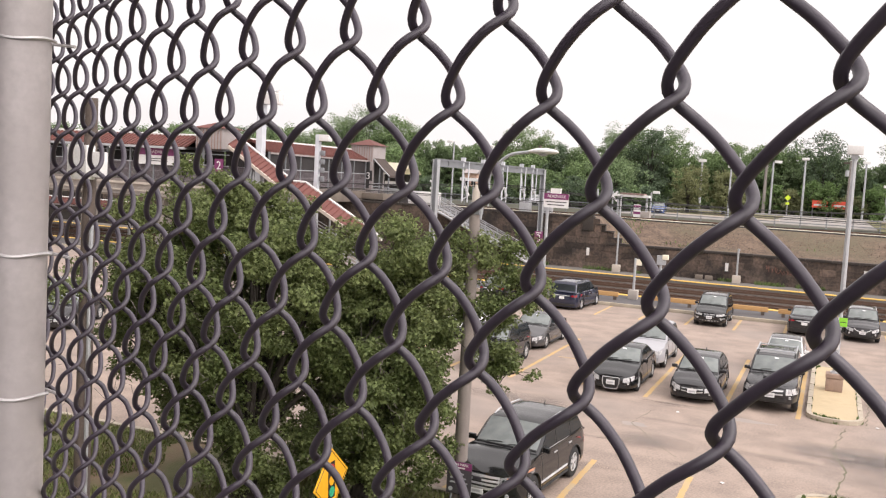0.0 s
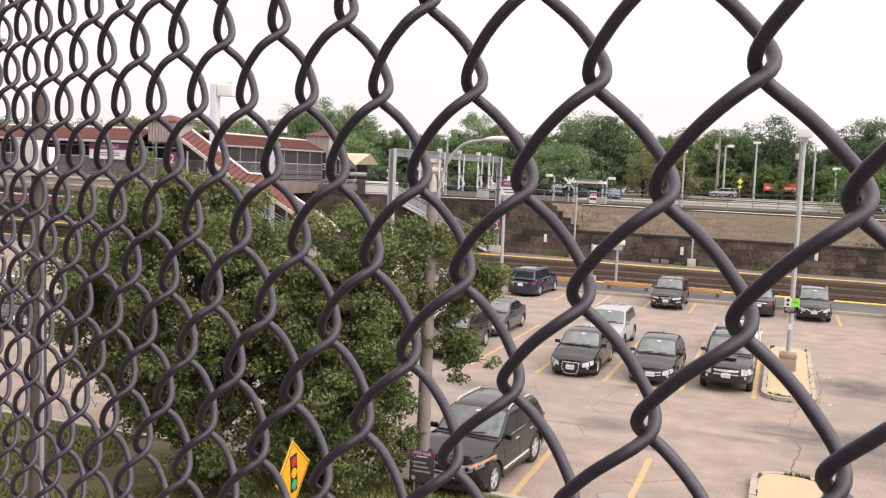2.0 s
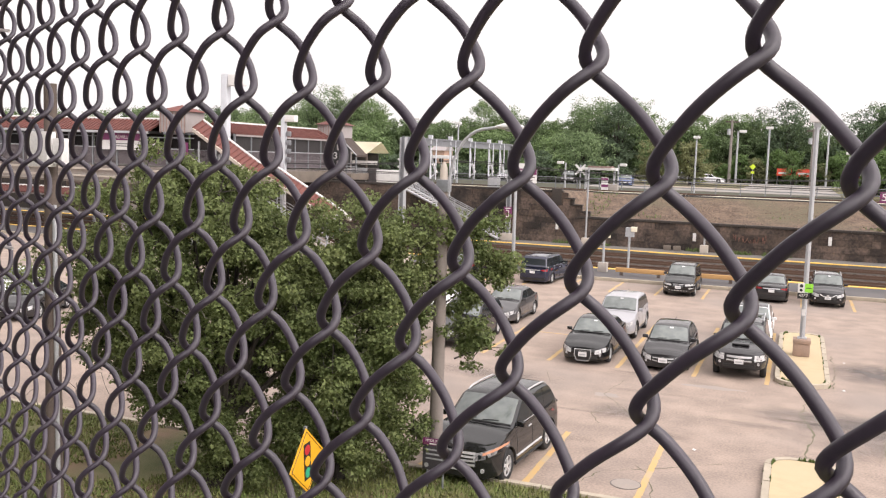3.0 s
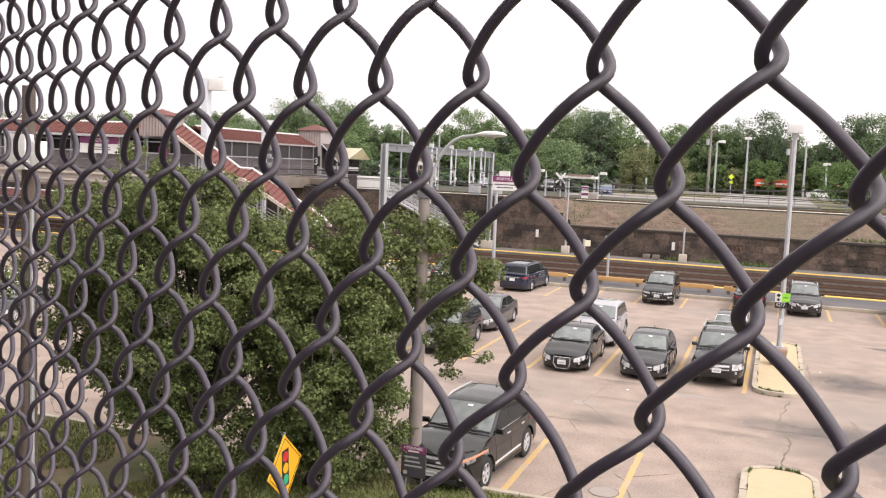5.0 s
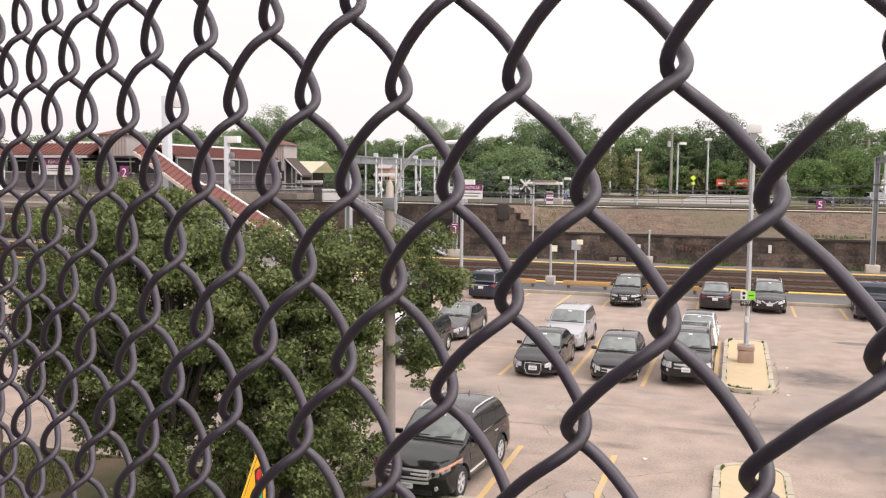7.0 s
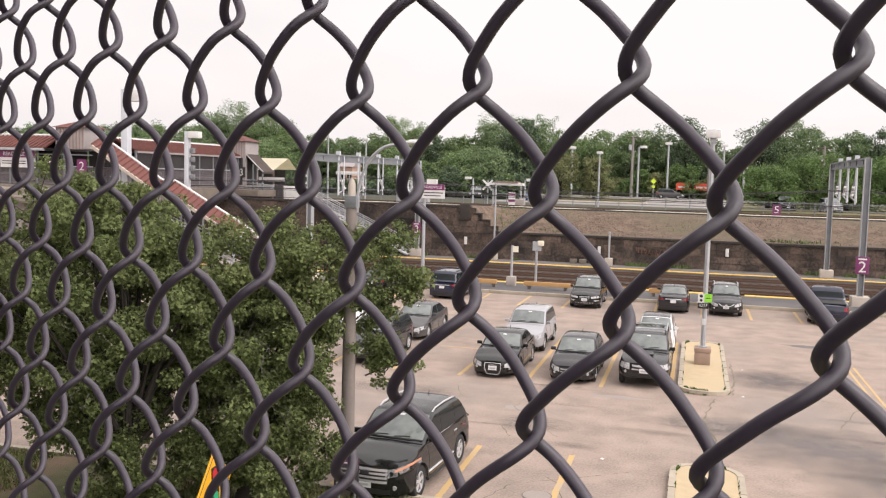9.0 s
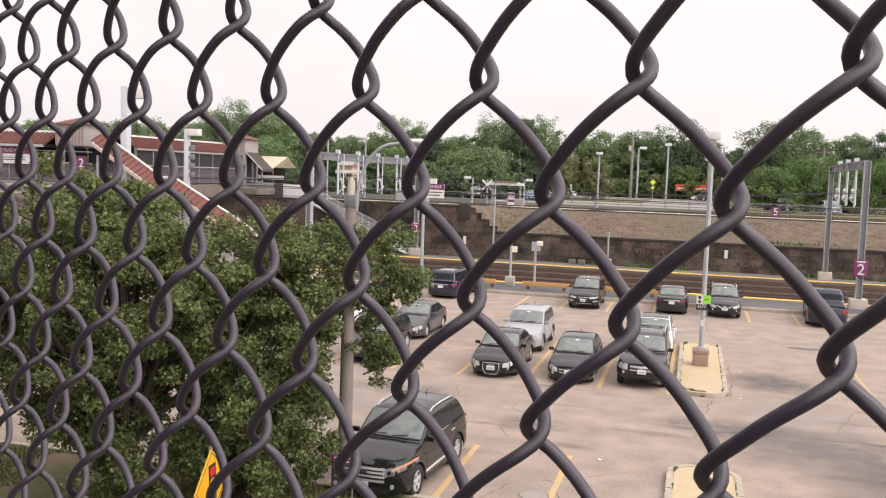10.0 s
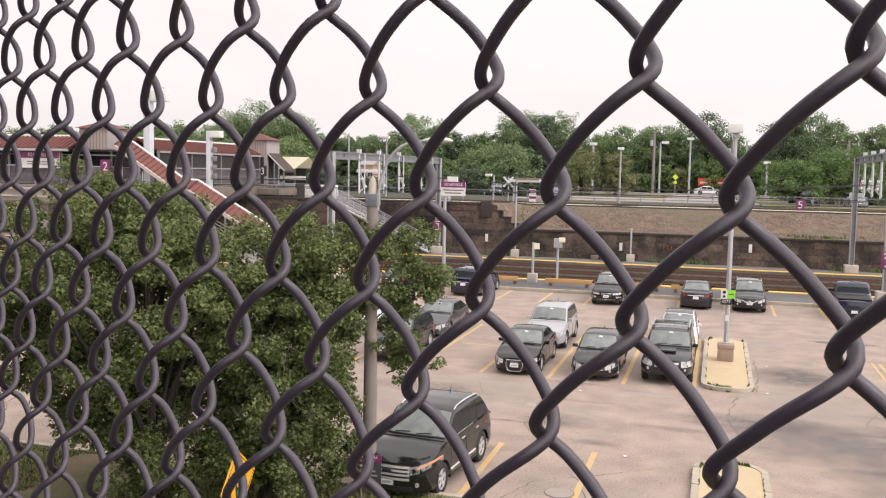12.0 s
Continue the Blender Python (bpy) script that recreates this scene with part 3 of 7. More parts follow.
def chain_link_fence():
    ex, en = Vector((math.cos(FA), math.sin(FA), FSLOPE)), Vector((-math.sin(FA), math.cos(FA), 0))
    up = Vector((0, 0, 1)) + FLEAN * en
    fence = thing("chain_link_fence", pose(FO.x, FO.y, 5.85), "grey vinyl-coated chain-link fence on the overpass", "fence")
    # one wire: nearly straight strands that bow out of the plane and hook round each other
    n, raw = 40, []
    reach = ((0, -0.0189), (0.06, -0.0172), (0.14, -0.0151), (0.26, -0.0113), (0.42, -0.0042), (0.6, 0.0026), (0.76, 0.0098), (0.87, 0.0152), (0.95, 0.0172), (1, 0.0189))
    bow = ((0, -0.0004), (0.12, 0.0043), (0.3, 0.0069), (0.5, 0.0092), (0.7, 0.009), (0.88, 0.0082), (1, 0.0004))
    for i in range(-22 * n, 11 * n + 1):
        ph = i / n
        half = math.floor(ph * 2)
        tau, sign = ph * 2 - half, 1 - 2 * (half % 2)
        raw.append((sign * np.interp(tau, *zip(*reach)), sign * np.interp(tau, *zip(*bow)), ph))
    raw = np.array(raw)
    ker = np.exp(-0.5 * (np.arange(-9, 10) / 1.5) ** 2)
    ker /= ker.sum()
    lat, dep = np.convolve(np.pad(raw[:, 0], 9, mode="edge"), ker, "valid"), np.convolve(np.pad(raw[:, 1], 9, mode="edge"), ker, "valid")
    pts = [ex * (FW / 4 + 1.02 * lat[i]) - en * dep[i] + up * (raw[i, 2] * FH - 0.001) for i in range(len(raw))]
    pts = [q for i, q in enumerate(pts) if abs(raw[i, 2] + 1) < 6.5 or i % 3 == 0]
    me = mesh_of("wire", tb(pts, 0.0021, 10), M["wire"], 60)
    for mth in range(-66, 22):
        u, v = mth / 2, 0.0 if mth % 2 == 0 else 0.5
        c = FO + ex * (u * FW) + up * (v * FH) - Vector((FO.x, FO.y, 5.85))
        shared("wire", me, fence, Matrix.Translation(c))
    post = thing("fence_post", pose(-0.712, 0.628, 5.85), "round grey painted steel fence post with wire ties", "post")
    part("pipe", tb([(0, 0, 0), (-0.002, -0.003, 2.75)], 0.0245, 24), M["post"], post)
    part("cap", tb([(0, 0, 2.75), (0, 0, 2.775), (0, 0, 2.79)], [0.027, 0.026, 0.012], 24), M["post"], post)
    for z in (1.752, 1.554, 1.42, 1.28, 1.93, 2.1, 1.1, 0.9):
        bm = bmesh.new()
        loop = []
        for i in range(15):
            a = radians(60 - 20 * i) + FA
            loop.append((0.0262 * math.cos(a), 0.0262 * math.sin(a), z + 0.0015 * math.sin(i)))
        loop.append((0.034 * math.cos(FA + 1.2) + 0.012, 0.034 * math.sin(FA + 1.2), z - 0.003))
        tube(bm, loop, 0.0016, 6)
        part("tie_wire", bm, M["tie"], post, "thin bright tie wire")


chain_link_fence()
bridge_deck()


# ---- cars ----
def wheel_meshes():
    bm = bmesh.new()
    prof = [(0.215, -0.1), (0.3, -0.11), (0.335, -0.085), (0.345, 0.0), (0.335, 0.085), (0.3, 0.11), (0.215, 0.1)]
    n = 28
    rings = [[bm.verts.new((x, r * math.cos(2 * math.pi * i / n), r * math.sin(2 * math.pi * i / n))) for r, x in prof] for i in range(n)]
    for i in range(n):
        a, b = rings[i], rings[(i + 1) % n]
        for k in range(len(prof) - 1):
            bm.faces.new((a[k], a[k + 1], b[k + 1], b[k]))
    tyre = mesh_of("tyre", bm, M["tyre"], 50)
    bm = bmesh.new()
    for x0, x1, r0, r1 in ((0.085, 0.1, 0.225, 0.2), (-0.09, -0.085, 0.225, 0.2)):
        a = [bm.verts.new((x0, r0 * math.cos(2 * math.pi * i / n), r0 * math.sin(2 * math.pi * i / n))) for i in range(n)]
        b = [bm.verts.new((x1, r1 * math.cos(2 * math.pi * i / n), r1 * math.sin(2 * math.pi * i / n))) for i in range(n)]
        c = [bm.verts.new((0.05 * (1 if x0 > 0 else -1), r1 * math.cos(2 * math.pi * i / n), r1 * math.sin(2 * math.pi * i / n))) for i in range(n)]
        for i in range(n):
            j = (i + 1) % n
            bm.faces.new((a[i], a[j], b[j], b[i])), bm.faces.new((b[i], b[j], c[j], c[i]))
    for k in range(5):
        for off in (-0.14, 0.14):
            a = 2 * math.pi * k / 5 + off
            box(bm, 0.06, -0.014, 0.02, 0.088, 0.014, 0.21, m=Matrix.Rotation(a, 4, "X"))
    tube(bm, [(0.05, 0, 0), (0.092, 0, 0)], [0.055, 0.045], 12)
    rim = mesh_of("rim", bm, M["rim"], 35)
    bm = tb([(-0.08, 0, 0), (0.055, 0, 0)], 0.2, 20)
    hub = mesh_of("brake_disc", bm, M["trim"], 35)
    return tyre, rim, hub


WHEEL = wheel_meshes()

# per type: length, width, height, hood front z, cowl z, belt z, rear deck z, cowl, roof front, roof rear, cabin rear (fractions), wheel radius, axle fractions
CAR = {
    "sedan": dict(L=4.7, W=1.82, H=1.46, hf=0.72, hc=0.97, belt=0.93, deck=1.02, cowl=0.285, rf=0.44, rr=0.72, cr=0.895, wr=0.335, ax=(0.195, 0.785), rail=False),
    "hatch": dict(L=4.45, W=1.76, H=1.47, hf=0.73, hc=0.96, belt=0.92, deck=1.02, cowl=0.27, rf=0.43, rr=0.80, cr=0.965, wr=0.325, ax=(0.195, 0.795), rail=False),
    "suv": dict(L=4.6, W=1.86, H=1.67, hf=0.87, hc=1.1, belt=1.05, deck=1.1, cowl=0.27, rf=0.41, rr=0.86, cr=0.975, wr=0.36, ax=(0.195, 0.795), rail=True),
    "large_suv": dict(L=4.9, W=1.99, H=1.77, hf=1.02, hc=1.2, belt=1.13, deck=1.14, cowl=0.275, rf=0.435, rr=0.84, cr=0.965, wr=0.395, ax=(0.2, 0.775), rail=True),
    "truck_suv": dict(L=4.8, W=1.9, H=1.76, hf=1.0, hc=1.15, belt=1.13, deck=1.15, cowl=0.30, rf=0.42, rr=0.91, cr=0.985, wr=0.385, ax=(0.19, 0.77), rail=True),
    "minivan": dict(L=5.0, W=1.95, H=1.7, hf=0.85, hc=1.08, belt=1.03, deck=1.08, cowl=0.22, rf=0.39, rr=0.93, cr=0.99, wr=0.345, ax=(0.195, 0.79), rail=True),
    "pickup": dict(L=5.7, W=2.14, H=1.88, hf=1.02, hc=1.2, belt=1.18, deck=1.2, cowl=0.30, rf=0.39, rr=0.57, cr=0.61, wr=0.4, ax=(0.175, 0.78), rail=False),
}


def soft_curve(pts, sigma=0.014):
    """A smooth height along 0..1 through rough points."""
    s = np.linspace(-0.1, 1.1, 601)
    v = np.interp(s, [p[0] for p in pts], [p[1] for p in pts])
    k = np.exp(-0.5 * (np.arange(-40, 41) * 0.002 / sigma) ** 2)
    v = np.convolve(np.pad(v, 40, mode="edge"), k / k.sum(), "valid")
    return lambda q: float(np.interp(q, s, v))


def skin(bm, grid):
    """Quads over rows of points."""
    vs = [[bm.verts.new(p) for p in row] for row in grid]
    for a, b in zip(vs, vs[1:]):
        for i in range(len(a) - 1):
            bm.faces.new((a[i], a[i + 1], b[i + 1], b[i]))
    return vs


def car(name, kind, x, y, turn, colour, label, grille="bar", amber=False, rail_mat="trim", roof_tone=None, rack=False):
    """A parked car; local -y is its front."""
    p = CAR[kind]
    L, Wd, Hh, wr = p["L"], p["W"] * 0.485, p["H"], p["wr"]
    low = kind in ("sedan", "hatch", "minivan")
    th = thing(name, pose(x, y, 0, 0, 0, turn), label, "car" if kind != "pickup" else "pickup truck", "parked cars")
    Y = lambda s: (s - 0.5) * L
    zb = 0.2 if low else 0.4 if kind == "truck_suv" else 0.29
    hf, hc, belt, deck = p["hf"], p["hc"], p["belt"], p["deck"]
    pm = paint(*colour)

    # lower body
    zs = soft_curve([(-0.1, hf - 0.16), (0.0, hf - 0.11), (0.025, hf - 0.035), (0.1, hf + 0.02), (p["cowl"] * 0.7, (hf + hc * 2) / 3 - 0.01), (p["cowl"], hc - 0.045), (p["cowl"] + 0.1, belt - 0.005), (0.6, belt + 0.03),
                     (p["cr"] - 0.04, deck - 0.01 if kind == "sedan" else belt + 0.05), (0.975, deck - 0.05), (1.0, deck - 0.13), (1.1, deck - 0.2)])
    crown = soft_curve([(-0.1, 0.02), (0.0, 0.03), (0.06, 0.075), (p["cowl"] * 0.8, 0.075), (p["cowl"], 0.04), (0.6, 0.02), (1.1, 0.025)])
    wide = lambda s: 1 - 0.2 * max(0, 1 - s / 0.14) ** 2.2 - 0.13 * max(0, 1 - (1 - s) / 0.12) ** 2.2
    bend = lambda s: 0.3 * max(0, 1 - s / 0.2) ** 1.5 - 0.17 * max(0, 1 - (1 - s) / 0.15) ** 1.5
    ra = wr + 0.05

    def sill(s):
        for a in p["ax"]:
            d = abs(Y(s) - Y(a))
            if d < ra:
                return wr + math.sqrt(ra * ra - d * d)
        return zb

    def side(s, z, sd=1, out=0.0):
        t = (z - zb) / (zs(s) - zb)
        w = Wd * wide(s) * float(np.interp(t, [0, 0.08, 0.2, 0.42, 0.6, 0.7, 0.76, 0.9, 1], [0.95, 0.985, 1.0, 0.993, 0.983, 0.973, 0.955, 0.938, 0.905])) + out
        return Vector((sd * w, Y(s) + bend(s) * (w / Wd) ** 3, z))

    stations = set(np.linspace(0, 1, 41).tolist())
    for a in p["ax"]:
        stations |= {a + ra / L * math.cos(k * math.pi / 12) * 0.998 for k in range(13)} | {a - ra / L * 1.004, a + ra / L * 1.004}
    stations = sorted(stations)
    rows_v = (0, 0.1, 0.24, 0.4, 0.54, 0.66, 0.74, 0.84, 0.94, 1)
    across = (0.95, 0.82, 0.56, 0.28, 0.0)

    def section(s):
        zl, zt = sill(s), zs(s)
        half = [side(s, zl + (zt - zl) * v) for v in rows_v]
        e = half[-1]
        for f in across:
            w = e.x * f
            half.append(Vector((w, Y(s) + bend(s) * (w / Wd) ** 3, zt + crown(s) * (1 - f * f))))
        return [Vector((-q.x, q.y, q.z)) for q in half] + half[-2::-1]

    bm = bmesh.new()
    vs = skin(bm, [section(s) for s in stations])
    nr = len(rows_v)
    for ring, s, sg in ((vs[0], 0.0, -1), (vs[-1], 1.0, 1)):
        prev = None
        for k in range(nr):
            a, b = ring[k], ring[-1 - k]
            if k < nr - 1:
                row = [a]
                for f in (-0.95, -0.82, -0.56, -0.28, 0, 0.28, 0.56, 0.82, 0.95):
                    w = abs(b.co.x * f)
                    row.append(bm.verts.new((b.co.x * f, Y(s) + bend(s) * (w / Wd) ** 3 + sg * 0.045 * math.sin(math.pi * rows_v[k]) * (1 - f ** 6), a.co.z)))
                row.append(b)
            else:
                row = ring[k:len(ring) - k]
            if prev:
                for i in range(len(row) - 1):
                    q = (prev[i], prev[i + 1], row[i + 1], row[i])
                    bm.faces.new(q)
            prev = row
    bmesh.ops.recalc_face_normals(bm, faces=bm.faces[:])
    part("body", bm, pm, th, shade=44)
    part("underbody", bx(-Wd * 0.72, Y(0.03), zb - 0.04, Wd * 0.72, Y(0.97), 0.62, bev=0.03), M["trim"], th, "black underbody")

    # fitted pieces on the nose and tail
    def end_y(w, z, rear=False):
        w = abs(w)
        q = [(0.2 * k / 40) for k in range(41)]
        if rear:
            q = [1 - v for v in q]
        pts_ = [side(v, max(min(z, zs(v) - 0.01), zb)) for v in q]
        if w <= pts_[0].x:
            v = (z - zb) / (zs(q[0]) - zb)
            return Y(q[0]) + bend(q[0]) * (w / Wd) ** 3 + (1 if rear else -1) * 0.045 * math.sin(math.pi * min(max(v, 0), 1)) * (1 - (w / pts_[0].x) ** 6)
        return float(np.interp(w, [e.x for e in pts_], [e.y for e in pts_]))

    def fitted(nm, x0, x1, lo, hi, material, parent_=None, lab="", out=0.012, rear=False, n=7):
        """A curved piece lying on the nose or tail between two edge lines (each low to high across)."""
        sg = 1 if rear else -1
        g, back = [], []
        for i in range(n):
            u = i / (n - 1)
            w = x0 + (x1 - x0) * u
            a, b = float(np.interp(u, np.linspace(0, 1, len(lo)), lo)), float(np.interp(u, np.linspace(0, 1, len(hi)), hi))
            zz = [a, (a + b) / 2, b]
            yy = [end_y(w, z_, rear) for z_ in zz]
            g.append([Vector((w, q + sg * out, z_)) for q, z_ in zip(yy, zz)])
            back.append([Vector((w, q - sg * 0.05, z_)) for q, z_ in zip(yy, zz)])
        bm = bmesh.new()
        ring = [[r[0], r[1], r[2], b[2], b[1], b[0], r[0]] for r, b in zip(g, back)]
        v_ = skin(bm, ring)
        for r in (v_[0], v_[-1]):
            bm.faces.new(r[:6])
        bmesh.ops.remove_doubles(bm, verts=bm.verts[:], dist=0.0005)
        bmesh.ops.recalc_face_normals(bm, faces=bm.faces[:])
        return part(nm, bm, material, parent_ or th, lab, shade=30)

    # cabin
    zb0, roof = belt - 0.06, Hh
    cw0, cw1 = Wd * 0.905, Wd * (0.72 if kind in ("sedan", "hatch") else 0.775)
    s0, s1 = p["cowl"] - 0.02, p["cr"] + 0.01
    zt = soft_curve([(-0.1, hc - 0.06), (p["cowl"] - 0.01, hc - 0.035), (p["rf"], roof - 0.06), (p["rf"] + 0.06, roof - 0.02), ((p["rf"] + p["rr"]) / 2, roof), (p["rr"] - 0.05, roof - 0.025), (p["rr"], roof - 0.06), (p["cr"], deck - 0.02), (1.1, deck - 0.06)], 0.011)
    sweep = lambda s: 0.16 * max(0, min(1, (p["rf"] + 0.06 - s) / (p["rf"] + 0.06 - s0))) - 0.1 * max(0, min(1, (s - p["rr"] + 0.05) / (s1 - p["rr"] + 0.05)))
    cwid = lambda z: cw0 + (cw1 - cw0) * min(max((z - zb0) / (roof - zb0), 0), 1) ** 1.25

    def cab(s, f, z=None, out=0.0):
        """A point of the cabin: on its side at height z, or on its top at the fraction f of the width."""
        h = zt(s) - zb0
        d = min(0.1, 0.4 * h)
        if z is not None:
            w = cwid(z)
            return Vector((f * (w + out), Y(s) + sweep(s), z))
        q = abs(f)
        z = zt(s) - d * float(np.interp(q, [0, 0.5, 0.75, 0.9, 0.96, 1], [0, 0.06, 0.16, 0.38, 0.6, 1]))
        w = cwid(zt(s) - d)
        return Vector((f * w, Y(s) + sweep(s) * q ** 2.5, z))

    tops = (1, 0.96, 0.9, 0.75, 0.5, 0.25, 0)
    grid = []
    for s in np.linspace(s0, s1, 40):
        h = zt(s) - zb0
        d = min(0.1, 0.4 * h)
        half = [cab(s, -1, zb0 + (h - d) * t) for t in (0, 0.35, 0.7)] + [cab(s, -f) for f in tops]
        grid.append(half + [Vector((-q.x, q.y, q.z)) for q in half[-2::-1]])
    bm = bmesh.new()
    skin(bm, grid)
    bmesh.ops.recalc_face_normals(bm, faces=bm.faces[:])
    part("cabin", bm, pm, th, shade=50)

    def top_pane(nm, sa, sb, fa, fb, material, lab="", n=7):
        bm = bmesh.new()
        g = []
        for i in range(n):
            u = i / (n - 1)
            s, f = sa + (sb - sa) * u, fa + (fb - fa) * u
            up_n = Vector((0, -(zt(s + 0.004) - zt(s - 0.004)) / (0.008 * L), 1)).normalized() * 0.009
            g.append([cab(s, f * q) + up_n for q in (-1, -0.8, -0.5, -0.2, 0.2, 0.5, 0.8, 1)])
        skin(bm, g)
        bmesh.ops.recalc_face_normals(bm, faces=bm.faces[:])
        if sum(f_.normal.z for f_ in bm.faces) < 0:
            bmesh.ops.reverse_faces(bm, faces=bm.faces[:])
        bmesh.ops.solidify(bm, geom=bm.faces[:], thickness=0.005)
        return part(nm, bm, material, th, lab, shade=30)

    ws0, ws1 = p["cowl"] + 0.012, p["rf"] - 0.004
    top_pane("windscreen", ws0, ws1, 0.9, 0.9, M["screen"])
    rs0, rs1 = p["rr"] + 0.012, p["rr"] + (p["cr"] - p["rr"]) * 0.83
    # sedans take the pale pane, its painted sky reflection included
    top_pane("rear_window", rs0, rs1, 0.86, 0.88, M["screen"] if kind == "sedan" else M["glass"])
    if roof_tone:
        top_pane("roof_panel", p["rf"] + 0.012, p["rr"] - 0.01, 0.9, 0.9, paint(*roof_tone), "dark grey roof panel")
    # side windows
    zl = belt + 0.035
    cuts = {"sedan": (0.46, 0.84), "hatch": (0.44, 0.8), "pickup": (0.6,)}.get(kind, (0.36, 0.69))
    top_at = lambda s: min(roof - 0.13, zt(s) - 0.085)
    sa = next(q for q in np.linspace(s0, p["rf"] + 0.1, 200) if top_at(q) > zl + 0.03)
    sb = next(q for q in np.linspace(s1, p["rr"] - 0.1, 200) if top_at(q) > zl + 0.05) - 0.006
    edges = [sa] + [sa + (sb - sa) * c for c in cuts] + [sb]
    for sd in (-1, 1):
        for a, b in zip(edges, edges[1:]):
            a2, b2 = a + 0.006, b - 0.006
            bm = bmesh.new()
            cols = []
            for i in range(9):
                s = a2 + (b2 - a2) * i / 8
                hi_ = max(top_at(s), zl + 0.02)
                cols.append([cab(s, sd, zl + (hi_ - zl) * v, out=0.006) for v in (0, 0.5, 1)])
            skin(bm, cols)
            bm.normal_update()
            if sd * sum(f_.normal.x for f_ in bm.faces) < 0:
                bmesh.ops.reverse_faces(bm, faces=bm.faces[:])
            bmesh.ops.solidify(bm, geom=bm.faces[:], thickness=0.005)
            part("side_window", bm, M["glass"], th, shade=30)
        part("window_trim", tb([cab(sa + (sb - sa) * k / 8, sd, zl - 0.015, out=0.006) for k in range(9)], 0.009, 5), M["chrome"] if kind in ("sedan", "large_suv", "minivan") else M["trim"], th, "thin window line trim")
        if p["rail"] and rail_mat:
            pts_ = []
            for k in range(9):
                s = p["rf"] + 0.03 + (p["rr"] - p["rf"] - 0.035) * k / 8
                q = cab(s, sd * 0.9)
                pts_.append(q + Vector((0, 0, 0.0 if k in (0, 8) else 0.045)))
            part("roof_rail", tb(pts_, 0.021, 6), M[rail_mat], th)
        # mirrors, handles, seams
        mp = side(p["cowl"] + 0.065, belt - 0.02, sd)
        mir = part("mirror", bx(-0.1, -0.055, -0.06, 0.1, 0.055, 0.07, bev=0.035), pm, th, m=pose(mp.x + sd * 0.1, mp.y, belt + 0.085, 0, 0, -12 * sd))
        part("mirror_glass", bx(-0.078, 0.05, -0.042, 0.078, 0.06, 0.05), M["glass"], mir)
        part("mirror_arm", tb([(mp.x - sd * 0.02, mp.y, belt + 0.02), (mp.x + sd * 0.06, mp.y, belt + 0.06)], 0.028, 6), M["trim"], th)
        doors = {"pickup": (p["cowl"] + 0.045, 0.46, 0.6)}.get(kind, (p["cowl"] + 0.04, 0.525, 0.735))
        for f in doors:
            zz = [max(sill(f), zb) + 0.1 + (belt - 0.04 - max(sill(f), zb) - 0.1) * k / 6 for k in range(7)]
            part("door_seam", tb([side(f, z_, sd) for z_ in zz], 0.0065, 4), M["trim"], th)
        for f in doors[1:]:
            h_ = side(f - 0.03, belt - 0.13, sd, 0.012)
            part("door_handle", bx(-0.014, -0.1, -0.016, 0.014, 0.1, 0.016, bev=0.008), M["chrome"] if kind in ("large_suv", "minivan") else pm, th, m=Matrix.Translation(h_))
        for a in p["ax"]:
            pts_ = [side(a + ra / L * math.cos(k * math.pi / 12), wr + ra * math.sin(k * math.pi / 12) + 0.006, sd, 0.002) for k in range(13)]
            part("arch_lip", tb(pts_, 0.018, 5), pm if low else M["trim"], th)
        part("sill_trim", tb([side(p["ax"][0] + (ra + 0.05) / L + (p["ax"][1] - p["ax"][0] - 2 * (ra + 0.05) / L) * k / 6, zb + 0.03, sd) for k in range(7)], 0.045, 6), M["trim"], th, "black sill")
        if kind == "large_suv":
            part("side_moulding", tb([side(0.29 + 0.36 * k / 6, 0.5, sd, 0.006) for k in range(7)], 0.026, 6), M["chrome"], th, "bright lower door strip")
        # lamps
        zf = zs(0.02) - 0.02
        if kind == "large_suv":
            lamp = fitted("headlight", sd * Wd * 0.5, sd * Wd * 0.985, (zf - 0.24, zf - 0.19, zf - 0.08), (zf - 0.06, zf - 0.01, zf + 0.04), M["lamp_smoked"])
        elif kind == "truck_suv":
            lamp = fitted("headlight", sd * Wd * 0.55, sd * Wd * 0.96, (zf - 0.24, zf - 0.22), (zf - 0.02, zf - 0.02), M["lamp_clear"])
        elif grille == "kidney":
            lamp = fitted("headlight", sd * Wd * 0.42, sd * Wd * 0.95, (zf - 0.16, zf - 0.13), (zf - 0.06, zf - 0.01), M["lamp_clear"])
        else:
            lamp = fitted("headlight", sd * Wd * 0.5, sd * Wd * 0.955, (zf - 0.22, zf - 0.2, zf - 0.11), (zf - 0.08, zf - 0.015, zf + 0.02), M["lamp_clear"])
        if kind == "large_suv":
            part("projector", tb([(0, 0, 0), (0, -0.02, 0)], 0.05, 12), M["glass"], lamp, "dark projector lens", m=pose(sd * Wd * 0.63, end_y(Wd * 0.63, zf - 0.13) - 0.004, zf - 0.13))
        if amber:
            fitted("indicator", sd * Wd * 0.7, sd * Wd * 0.985, (zf - 0.1, zf - 0.06, zf - 0.015), (zf - 0.045, zf - 0.005, zf + 0.04), M["lamp_amber"], lamp, "amber indicator lens", out=0.03)
        if kind == "minivan" or kind == "sedan":
            fitted("tail_light", sd * Wd * 0.58, sd * Wd * 0.97, (deck - 0.25, deck - 0.29), (deck - 0.18, deck - 0.14), M["lamp_red"], rear=True)
        else:
            fitted("tail_light", sd * Wd * 0.7, sd * Wd * 0.965, (deck - 0.36, deck - 0.4), (deck - 0.15, deck - 0.12), M["lamp_red"], rear=True)
